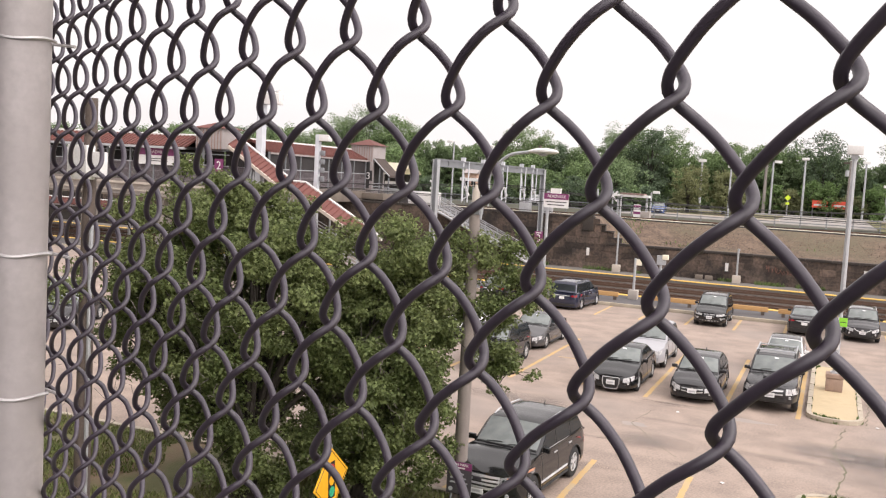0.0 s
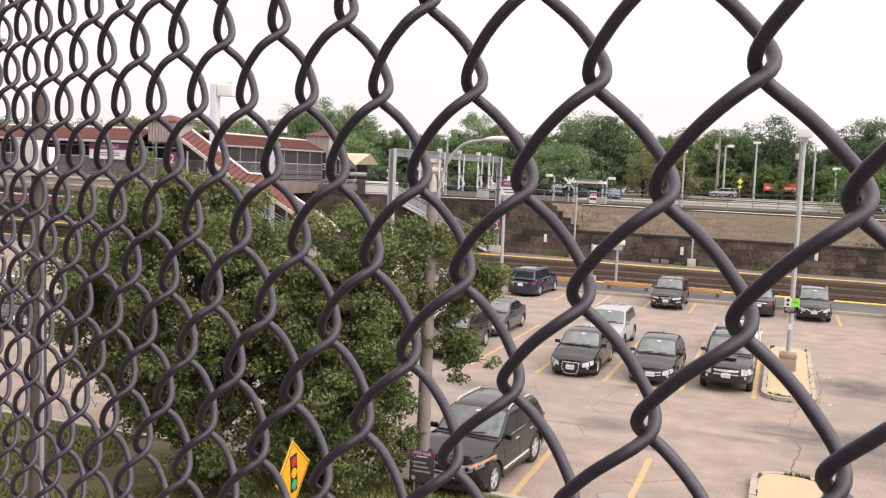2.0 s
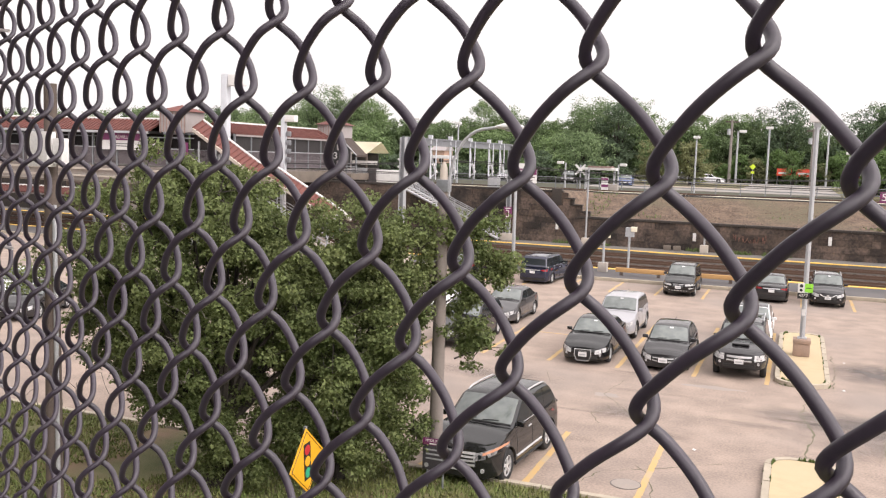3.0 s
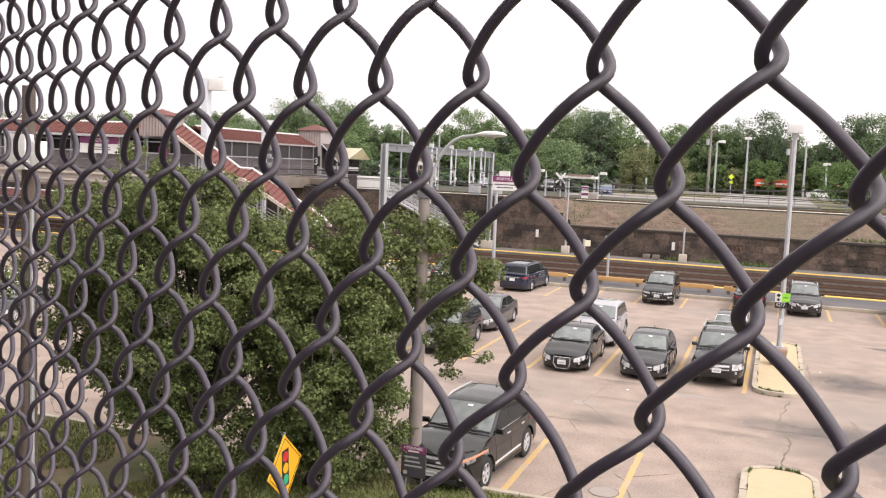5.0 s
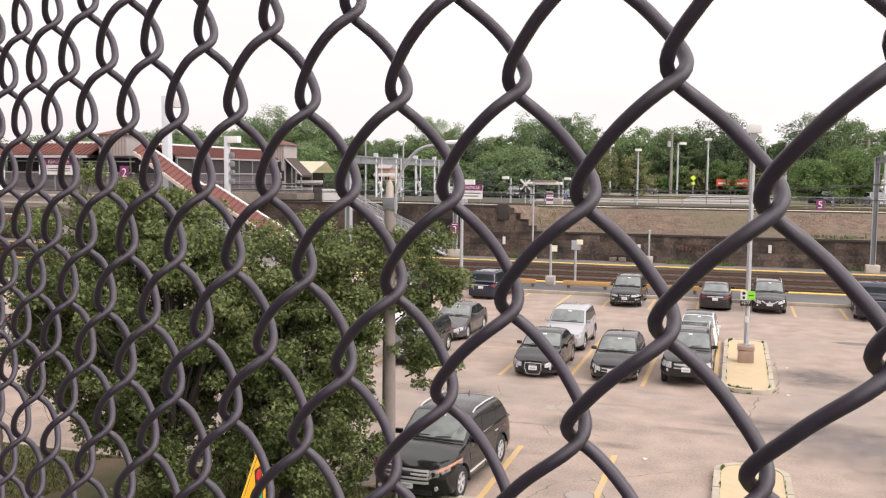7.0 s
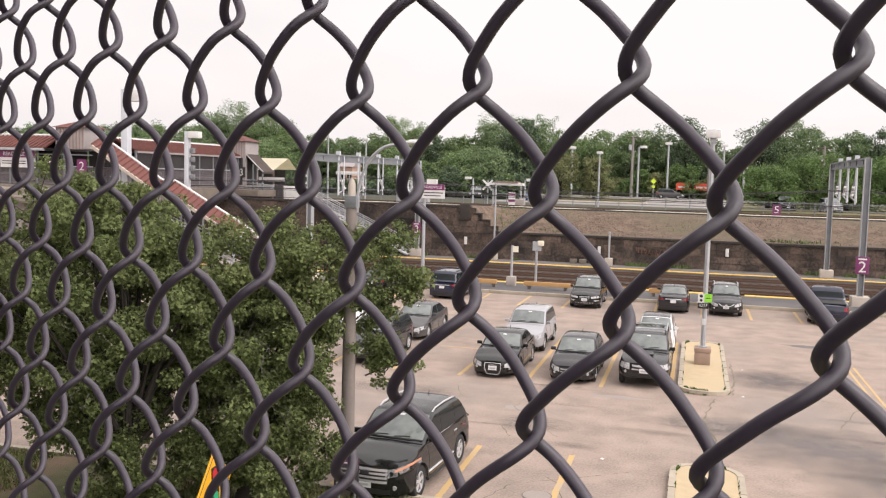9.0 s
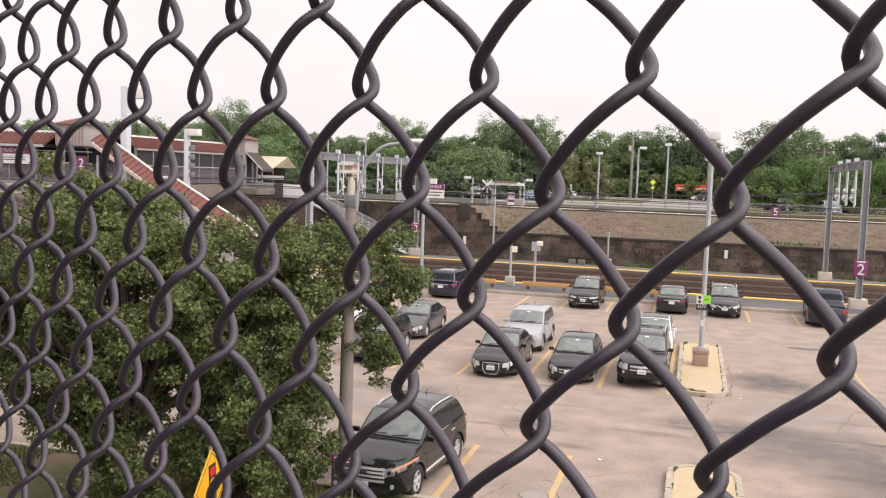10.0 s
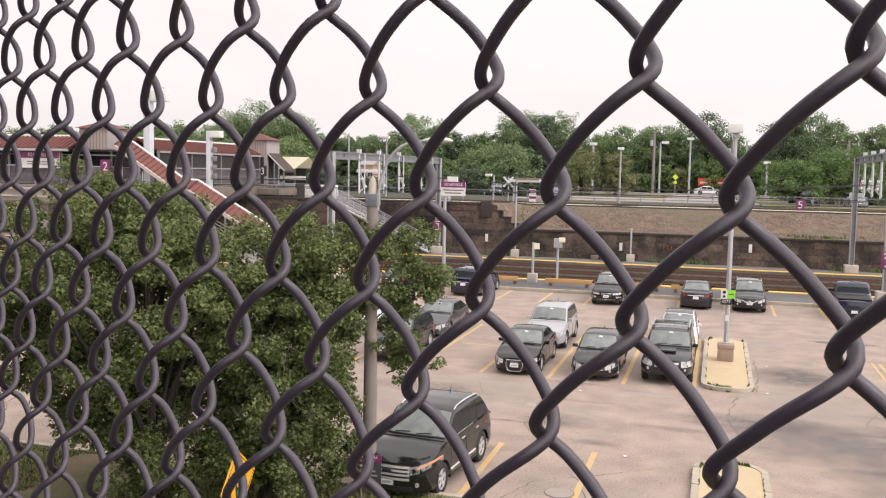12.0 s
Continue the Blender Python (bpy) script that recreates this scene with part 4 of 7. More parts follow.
        part("fog_lamp", tb([(0, 0, 0), (0, -0.03, 0)], 0.05, 12), M["lamp_clear"], th, m=pose(sd * Wd * 0.7, end_y(Wd * 0.7, zb + 0.2) + 0.012, zb + 0.2))
        # wheels
        for s in p["ax"]:
            wh = new("wheel")
            wh.parent = th
            k = wr / 0.345
            wh.matrix_basis = pose(sd * (Wd - 0.125), Y(s), wr, 0, 0, 0 if sd > 0 else 180) @ Matrix.Diagonal((1, k, k, 1))
            for nm, me in zip(("tyre", "rim", "brake_disc"), WHEEL):
                o = new(nm, me)
                o.parent = wh
    # nose
    gz = zs(0.0) - 0.005
    if grille == "wide":
        g = fitted("grille", -Wd * 0.55, Wd * 0.55, (gz - 0.34, gz - 0.36, gz - 0.34), (gz - 0.02, gz + 0.01, gz - 0.02), M["trim"], n=9)
        for z_, h_ in ((-0.3, 0.024), (-0.205, 0.02), (-0.12, 0.02), (-0.035, 0.024)):
            fitted("grille_bar", -Wd * 0.54, Wd * 0.54, (gz + z_ - h_,), (gz + z_ + h_,), M["chrome"], g, "chrome bar", out=0.035, n=9)
        part("emblem", bx(-0.11, -0.03, -0.045, 0.11, 0.0, 0.045, bev=0.02), M["sign_grey"], g, "dark oval badge", m=pose(0, end_y(0, gz - 0.1) - 0.03, gz - 0.1))
    elif grille == "tall":
        g = fitted("grille", -0.3, 0.3, (gz - 0.4, gz - 0.46, gz - 0.46, gz - 0.4), (gz - 0.03,), M["trim"], n=9)
        for a, b in (((-0.3, -0.04), (0.3, -0.04)), ((-0.22, -0.46), (0.22, -0.46)), ((-0.3, -0.04), (-0.31, -0.26)), ((-0.31, -0.26), (-0.22, -0.46)), ((0.3, -0.04), (0.31, -0.26)), ((0.31, -0.26), (0.22, -0.46))):
            part("grille_frame", tb([(a[0], end_y(a[0], gz + a[1]) - 0.02, gz + a[1]), ((a[0] + b[0]) / 2, end_y((a[0] + b[0]) / 2, gz + (a[1] + b[1]) / 2) - 0.02, gz + (a[1] + b[1]) / 2), (b[0], end_y(b[0], gz + b[1]) - 0.02, gz + b[1])], 0.012, 6), M["chrome"], g, "chrome surround")
        for k in range(4):
            part("emblem", tb([(0.035 * math.cos(a) - 0.105 + 0.07 * k, end_y(0, gz - 0.12) - 0.035, gz - 0.12 + 0.035 * math.sin(a)) for a in [0.524 * i for i in range(13)]], 0.006, 4), M["chrome"], g)
    elif grille == "kidney":
        g = fitted("grille", -0.3, 0.3, (gz - 0.22,), (gz - 0.03,), M["trim"])
        for sx in (-1, 1):
            fitted("grille_frame", sx * 0.03, sx * 0.3, (gz - 0.06,), (gz - 0.035,), M["chrome"], g, "chrome surround", out=0.03)
            for k in range(5):
                fitted("grille_bar", sx * (0.05 + 0.05 * k), sx * (0.065 + 0.05 * k), (gz - 0.21,), (gz - 0.05,), M["galv_dark"], g, out=0.025, n=2)
            fitted("bumper_strip", sx * Wd * 0.62, sx * Wd * 0.9, (zb + 0.2,), (zb + 0.245,), M["chrome"], th, "bright bumper strip")
        fitted("skid_strip", -Wd * 0.55, Wd * 0.55, (zb + 0.05,), (zb + 0.1,), M["chrome"], th, "bright skid strip")
    elif grille == "spindle":
        g = fitted("grille", -0.42, 0.42, (gz - 0.3,), (gz - 0.06, gz - 0.1, gz - 0.06), M["trim"])
        for sx in (-1, 1):
            pts_ = [(sx * q, gz + z_) for q, z_ in ((0.0, -0.17), (0.22, -0.15), (0.42, -0.03))]
            part("grille_bar", tb([(q, end_y(q, z_) - 0.025, z_) for q, z_ in pts_], 0.024, 6), M["chrome"], g, "chrome bar")
        part("emblem", tb([(0, -0.05, 0), (0, -0.03, 0)], 0.07, 14), M["chrome"], g, m=pose(0, end_y(0, gz - 0.12), gz - 0.12))
    else:
        gw = Wd * 0.44
        g = fitted("grille", -gw, gw, (gz - 0.16, gz - 0.2, gz - 0.2, gz - 0.16), (gz - 0.035,), M["trim"], n=9)
        fitted("grille_bar", -gw, gw, (gz - 0.1, gz - 0.12, gz - 0.1), (gz - 0.07, gz - 0.085, gz - 0.07), M["chrome"], g, "chrome bar", out=0.03, n=9)
        fitted("grille_frame", -gw, gw, (gz - 0.195, gz - 0.225, gz - 0.225, gz - 0.195), (gz - 0.17, gz - 0.2, gz - 0.2, gz - 0.17), M["chrome"], g, "chrome surround", out=0.028, n=9)
        part("emblem", tb([(0, -0.045, 0), (0, -0.025, 0)], 0.055, 14), M["chrome"], g, m=pose(0, end_y(0, gz - 0.1), gz - 0.1))
    if kind == "truck_suv":
        zq = zs(0.15) + crown(0.15)
        part("hood_scoop", bx(-0.3, -0.26, -0.04, 0.3, 0.26, 0.045, bev=0.04), pm, th, m=pose(0, Y(0.17), zq + 0.035, 3))
        part("scoop_slot", bx(-0.23, -0.02, -0.02, 0.23, 0.02, 0.022, bev=0.01), M["trim"], th, m=pose(0, Y(0.17) - 0.255, zq + 0.037))
        for z_ in (-0.2, -0.06):
            fitted("grille_bar", -Wd * 0.46, Wd * 0.46, (gz + z_ - 0.02,), (gz + z_ + 0.02,), M["chrome"], g, "chrome bar", out=0.035, n=9)
    fitted("air_intake", -Wd * 0.6, Wd * 0.6, (zb + 0.04,), (zb + 0.15, zb + 0.17, zb + 0.15), M["trim"], n=9)
    pz = zb + (0.26 if grille != "tall" else 0.2)
    py = end_y(0.0, pz)
    part("front_plate", bx(-0.155, -0.035, -0.078, 0.155, 0.0, 0.078), M["plate"], th, "white number plate", m=pose(0, py, pz))
    part("plate_mark", bx(-0.11, -0.003, -0.025, 0.11, 0.0, 0.025), M["galv"], th, m=pose(0, py - 0.036, pz - 0.01))
    # tail
    rz = deck - 0.34 if kind != "pickup" else 0.55
    ry = end_y(0.0, rz, True)
    part("rear_plate", bx(-0.155, 0.0, -0.078, 0.155, 0.03, 0.078), M["plate"], th, "white number plate", m=pose(0, ry, rz))
    fitted("tail_strip", -Wd * 0.5, Wd * 0.5, (rz + 0.11,), (rz + 0.15,), M["chrome"] if kind != "pickup" else M["trim"], rear=True)
    fitted("rear_bumper", -Wd * 0.84, Wd * 0.84, (zb + 0.06,), (zb + 0.2,), M["trim"], rear=True, n=9)
    sk = cab(ws0 + (ws1 - ws0) * 0.86, 0.06)
    part("windscreen_sticker", bx(-0.07, -0.004, -0.03, 0.07, 0.0, 0.03), M["plate"], th, m=Matrix.Translation(sk + Vector((0, -0.006, 0.014))) @ pose(0, 0, 0, -58))
    for sx in (-0.55, 0.1):
        a, b = cab(ws0 + 0.002, sx), cab(ws0 + 0.009, sx + 0.45)
        part("wiper", tb([a + Vector((0, -0.01, 0.02)), (a + b) / 2 + Vector((0, -0.012, 0.028)), b + Vector((0, -0.01, 0.02))], 0.011, 5), M["trim"], th)
    part("cowl_trim", tb([cab(ws0 - 0.004, f) + Vector((0, -0.01, 0.004)) for f in (-0.9, -0.5, 0, 0.5, 0.9)], 0.022, 5), M["trim"], th)
    if kind == "pickup":
        part("bed_cover", bx(-Wd * 0.8, Y(0.63), deck - 0.02, Wd * 0.8, Y(0.965), deck + 0.025, bev=0.012), M["trim"], th, "black bed cover")
    if kind in ("suv", "hatch", "minivan", "sedan", "large_suv"):
        r_ = zt(p["rr"] - 0.05)
        part("antenna", tb([(0, Y(p["rr"] - 0.06), r_ - 0.02), (0, Y(p["rr"] - 0.035), r_ + 0.08)], [0.025, 0.006], 6), M["trim"], th)
    if rack:
        zr = roof + 0.055
        for f in (0.52, 0.8):
            part("rack_bar", tb([(-cw1 * 0.95, Y(f), zr), (cw1 * 0.95, Y(f), zr)], 0.022, 6), M["galv"], th, "grey crossbar")
        for sx in (-1, 1):
            part("rack_rail", tb([(sx * cw1 * 0.95, Y(0.47), zr), (sx * cw1 * 0.95, Y(0.86), zr)], 0.026, 6), M["galv"], th, "grey rack side rail")
    return th


DARK, BLACK, GREY, NAVY = ("dark_grey", (0.022, 0.021, 0.023)), ("black", (0.009, 0.0093, 0.01)), ("mid_grey", (0.07, 0.068, 0.071)), ("navy", (0.018, 0.021, 0.042))
WHITE, SILVER, BROWN = ("white", (0.72, 0.72, 0.73)), ("silver", (0.37, 0.37, 0.392)), ("taupe", (0.06, 0.053, 0.053))


def cars():
    car("suv", "large_suv", -6.66, 21.38, -4.6, BLACK, "large glossy black SUV parked against the grass verge", "wide", amber=True, rail_mat="chrome")
    car("sedan", "sedan", -6.98, 35.2, 0, BLACK, "black sedan with tall chrome grille in stall", "tall")
    car("hatchback", "hatch", -4.1, 35.2, 0, DARK, "dark grey hatchback with winged chrome grille")
    car("suv", "truck_suv", -1.52, 35.6, 0, DARK, "dark grey boxy SUV with roof rack beside island", "bar", rack=True)
    car("crossover", "suv", -6.9, 40.4, 0, SILVER, "silver-white crossover parked behind black sedan", rail_mat=None)
    car("hatchback", "hatch", -1.45, 42.0, 0, WHITE, "white hatchback with dark roof behind boxy grey SUV", roof_tone=DARK)
    car("crossover", "suv", -12.36, 35.4, 0, DARK, "dark grey crossover beneath the overhanging tree", rail_mat=None)
    car("sedan", "sedan", -12.35, 41.2, 0, GREY, "grey sedan parked behind dark crossover")
    car("sedan", "sedan", -15.8, 41.6, 0, WHITE, "white sedan parked beyond the leafy maple")
    car("crossover", "suv", -5.92, 54.8, 0, BLACK, "black crossover parked by the platform kerb", "kidney")
    car("sedan", "sedan", -0.98, 55.4, 180, DARK, "dark grey sedan parked nose to the platform")
    car("crossover", "suv", 1.9, 55.2, 0, DARK, "dark grey crossover with V-shaped chrome grille", "spindle", rail_mat="chrome")
    car("pickup_truck", "pickup", 7.3, 54.7, 176, NAVY, "dark navy pickup truck with covered bed")
    car("minivan", "minivan", -14.33, 55.3, 176, NAVY, "dark blue minivan parked nose to the platform")
    car("sedan", "sedan", -19.0, 55.4, 176, BLACK, "black sedan parked nose to the platform")
    car("sedan", "sedan", -31.2, 31.0, 20, DARK, "dark sedan alone on open asphalt")
    car("sedan", "sedan", -34.9, 34.0, 20, WHITE, "white sedan alone on open asphalt")


cars()


# ---- railway ----
def railway():
    me = mesh_of("rail", bx(-110, -0.035, 0, 80, 0.035, 0.15, bev=0.01), M["rail"])
    for yc in (64.6, 68.6, 72.8):
        th = thing("railway_track", pose(0, yc, -0.05), "pair of rusty rails on tarred sleepers in ballast", "track", "railway tracks")
        for sd in (-0.72, 0.72):
            shared("rail", me, th, pose(0, sd, 0.08))
        bm = bmesh.new()
        for i in range(290):
            box(bm, -109 + 0.65 * i, -1.25, -0.05, -109 + 0.65 * i + 0.24, 1.25, 0.035)
        tagged(part("sleeper_bed", bm, M["sleeper"], th, shade=0), kind="stuff")
    for y0, y1, z, lab in ((61.6, 62.2, 0.2, "yellow tactile strip along the near platform edge"), (75.3, 75.9, 0.2, "yellow tactile strip along the far platform edge")):
        th = thing("platform_edge", pose(0, 0, 0), lab, "platform edge", kind="structure")
        n = 60
        d = 180 / n
        m2 = mesh_of("tactile_panel", bx(-d / 2 + 0.015, y0, z - 0.02, d / 2 - 0.015, y1, z + 0.03), M["tactile"], 0)
        for i in range(n):
            shared("tactile_panel", m2, th, pose(-110 + d * (i + 0.5), random.uniform(-0.01, 0.01), 0))
    # orange timber barriers along the near platform
    for x0, x1 in ((-18.9, -16.2), (-14.1, -12.4), (-10.6, -7.5), (-5.6, -3.2), (-2.6, -0.2)):
        th = thing("timber_barrier", pose((x0 + x1) / 2, 58.75, 0.2), "low orange timber barrier on dark stub posts", "barrier", "platform barriers")
        part("beam", bx(-(x1 - x0) / 2, -0.09, 0.22, (x1 - x0) / 2, 0.09, 0.5, bev=0.015), M["barrier"], th)
        for s in (-0.38, 0.38):
            part("stub_post", bx(s * (x1 - x0) - 0.1, -0.08, 0, s * (x1 - x0) + 0.1, 0.08, 0.22), M["wood"], th)


def stone_wall():
    wall = thing("wall_north", pose(0, 0, 0), "sooty coursed stone retaining wall behind the far platform", "wall", kind="structure")
    part("wall_core", bx(-130, 79.06, -0.2, 70, 79.5, 2.42), M["mortar"], wall, shade=0)
    part("wall_core", bx(-130, 79.06, 2.42, -19.36, 79.5, 4.55), M["mortar"], wall, shade=0)
    ch = 0.55
    sizes = [0.62, 0.9, 1.25, 1.75]
    mes = [mesh_of("stone_block", bx(-s / 2 + 0.004, -0.06, 0.004, s / 2 - 0.004, 0.05, ch - 0.004, bev=0.014), M["stone"], 0) for s in sizes]
    far = bmesh.new()
    count = 0
    for c in range(8):
        z = 0.2 + c * ch
        x = -75 + random.uniform(0, 1)
        end = 45 if c < 4 else -18.9 + (7 - c) * 0.72
        while x < end - 0.4:
            k = random.randrange(4)
            if x + sizes[k] > end and c >= 4:
                k = 0
            xc = x + sizes[k] / 2
            dy = random.uniform(-0.035, 0.03)
            if -27 < xc < 16 and count < 300 and c < 10:
                shared("stone_block", mes[k], wall, pose(xc, 79.02 + dy, z))
                count += 1
            else:
                box(far, xc - sizes[k] / 2 + 0.012, 78.96 + dy, z + 0.012, xc + sizes[k] / 2 - 0.012, 79.07 + dy, z + ch - 0.012)
            x += sizes[k]
    tagged(part("far_blocks", far, M["stone"], wall, shade=0), kind="stuff")
    me = mesh_of("coping_stone", bx(-0.99, -0.12, 0, 0.99, 0.4, 0.2, bev=0.02), M["coping"], 0)
    for i in range(32):
        shared("coping_stone", me, wall, pose(-16.8 + 2.0 * i, 79.0, 2.42 + random.uniform(-0.01, 0.01)))
    for i in range(45):
        shared("coping_stone", me, wall, pose(-21.3 - 2.0 * i, 79.0, 4.6 + random.uniform(-0.01, 0.01)))
    # stepped end of the high part
    for k in range(4):
        part("wall_core", bx(-19.35, 79.06, 2.42 + 0.55 * k, -18.95 + (3 - k) * 0.72, 79.5, 2.95 + 0.55 * k), M["mortar"], wall, shade=0)
        part("step_cap", bx(-0.42, -0.12, 0, 0.42, 0.4, 0.1, bev=0.03), M["coping"], wall, m=pose(-18.55 + (2 - k) * 0.72 + (0.0 if k < 3 else -0.3), 79.0, 2.96 + 0.55 * k + 0.02))
    part("wall_pier", bx(-20.2, 78.86, 3.5, -19.3, 79.5, 4.95, bev=0.04), M["coping"], wall)
    for x, z in ((-7.8, 1.38), (2.68, 1.68), (-19.6, 1.7)):
        ob = part("wall_notice", bx(-0.13, -0.03, -0.34, 0.13, 0, 0.34, bev=0.01), M["white"], m=pose(x, 78.9, z))
        tagged(ob, "small white enamel notice on the stone wall", "notice", "wall notices")
    gr = thing("graffiti", pose(0, 78.9, 0), "faded rusty red graffiti strokes on stone", "graffiti")
    for i in range(9):
        x, z = -4.6 + 0.3 * i + random.uniform(-0.05, 0.05), 1.15 + random.uniform(-0.08, 0.12)
        curve = [(x + random.uniform(-0.1, 0.16), -0.015, z + random.uniform(0, 0.62)) for _ in range(6)]
        part("stroke", tb(curve, 0.035, 4), M["graffiti"], gr, shade=0)
    bm = bmesh.new()
    for _ in range(5000):
        x = random.uniform(-30, 30)
        if noise.noise(Vector((x * 0.35, 0, 1))) < 0.05:
            continue
        y, h, a = 78.75 + random.uniform(-0.35, 0.15), random.uniform(0.08, 0.4), random.uniform(0, 6.28)
        dx, dy = 0.05 * math.cos(a), 0.05 * math.sin(a)
        bm.faces.new([bm.verts.new(q) for q in ((x - dx, y - dy, 0.2), (x + dx, y + dy, 0.2), (x + dy * 2, y - dx, 0.2 + h))])
    tagged(part("weeds", bm, M["weed"], shade=0), "weeds growing at the foot of the wall", "weeds", kind="stuff")
    bm = bmesh.new()
    for _ in range(4000):
        x = random.uniform(-18.3, 40)
        y = 79.6 + abs(random.gauss(0, 1.0))
        if x > -16 and noise.noise(Vector((x * 0.2, y * 0.5, 4))) < 0.42:
            continue
        if x < -16:
            y = random.uniform(80, 88)
        z = np.interp(y, [79.4, 81.5, 84, 86.5, 88], [2.45, 2.75, 3.45, 4.15, 4.4])
        if x < -18.2:
            continue
        h, a = random.uniform(0.08, 0.3), random.uniform(0, 6.28)
        dx, dy = 0.06 * math.cos(a), 0.06 * math.sin(a)
        bm.faces.new([bm.verts.new(q) for q in ((x - dx, y - dy, z), (x + dx, y + dy, z), (x + dy * 2, y - dx, z + h))])
    tagged(part("bank_grass", bm, M["weed"], shade=0), "tufts of grass on the embankment", "grass", kind="stuff")


def upper_level():
    # upper platform edge, track and low fence
    ob = part("upper_edge", bx(-130, 88.0, 4.1, 70, 88.35, 4.52, bev=0.02), M["dark"])
    tagged(ob, "dark timber edge of the upper track bed", "platform edge", kind="structure")
    ob = part("upper_line", bx(-60, 88.36, 4.5, 70, 88.9, 4.56), M["cream"])
    tagged(ob, "pale edge strip of the upper platform", "platform edge", kind="structure")
    for y in (91.0, 92.45):
        tagged(part("upper_rail", bx(-110, y - 0.035, 4.4, 80, y + 0.035, 4.6), M["rail"]), "rusty rail on the upper track", "rail", "upper rails", kind="structure")
    f = thing("rail_fence", pose(0, 0, 4.4), "low grey post-and-rail fence on the upper level", "fence")
    me = mesh_of("fence_post", bx(-0.05, -0.05, 0, 0.05, 0.05, 1.25, bev=0.01), M["galv_dark"], 0)
    for i in range(46):
        shared("fence_post", me, f, pose(-75 + 2.4 * i, 97.5, 0))
    for z in (0.55, 1.2):
        part("fence_rail", bx(-75, 97.46, z - 0.04, 34, 97.54, z + 0.04), M["galv_dark"], f)
    sheet("upper_road", -24, 108, 22, 154, 4.46, M["road"], "pale asphalt of the upper parking lot and road", "road")
    sheet("upper_road_back", -160, 154, 160, 164, 4.46, M["road"], "pale asphalt road before the trees", "road")
    for x0, x1, y in ((-22, -6, 118), (-22, -2, 150), (0, 20, 150)):
        tagged(part("upper_kerb", bx(x0, y, 4.4, x1, y + 0.5, 4.62, bev=0.05), M["concrete_pale"]), "pale concrete kerb in the upper lot", "kerb", kind="structure")
    for x0, y0, x1, y1 in ((-24, 124, -7, 148), (4.5, 100, 40, 148)):
        tagged(part("lawn", bx(x0, y0, 4.2, x1, y1, 4.52), M["grass"], shade=0), "green lawn on the upper level", "lawn", kind="structure")
    # shelter canopy
    c = thing("platform_canopy", pose(-18.8, 92.5, 4.4), "white beam shelter canopy with notice on upper platform", "canopy")
    part("roof", bx(-1.75, -0.6, 2.15, 1.75, 0.6, 2.4, bev=0.03), M["white"], c)
    part("roof_cap", bx(-1.1, -0.7, 2.4, 1.3, 0.7, 2.55), M["wall_pink"], c)
    for s in (-1.4, 1.5):
        part("post", bx(s - 0.09, -0.1, 0, s + 0.09, 0.1, 2.15), M["galv"], c)
    part("bench_block", bx(0.9, -0.5, 0, 1.9, 0.4, 0.75, bev=0.02), M["concrete"], c)
    n = thing("notice_board", pose(-18.1, 91.8, 4.4), "white and purple notice board on the upper platform", "notice board")
    part("board", bx(-0.35, -0.03, 0.2, 0.35, 0.03, 1.45), M["white"], n)
    part("band", bx(-0.35, -0.04, 0.5, 0.35, -0.03, 0.75), M["purple"], n)
    part("band", bx(-0.35, -0.04, 1.2, 0.35, -0.03, 1.38), M["purple"], n)


def lamp_post(x, y, z0, h, r, head, label, base=False, group="lamp posts", arm=0.0):
    th = thing("lamp_post", pose(x, y, z0), label, "lamp post", group)
    if base:
        part("base", bx(-0.35, -0.35, 0, 0.35, 0.35, 0.62, bev=0.03), M["concrete_pale"], th)
    part("pole", tb([(0, 0, 0), (0, 0, h)], [r, r * 0.75], 10), M["galv"], th)
    w, d, t = head
    part("lamp_head", bx(arm - w / 2, -d / 2, h - t / 2, arm + w / 2, d / 2, h + t / 2, bev=min(w, d, t) * 0.2), M["white"], th, "pale box lamp head")
    return th


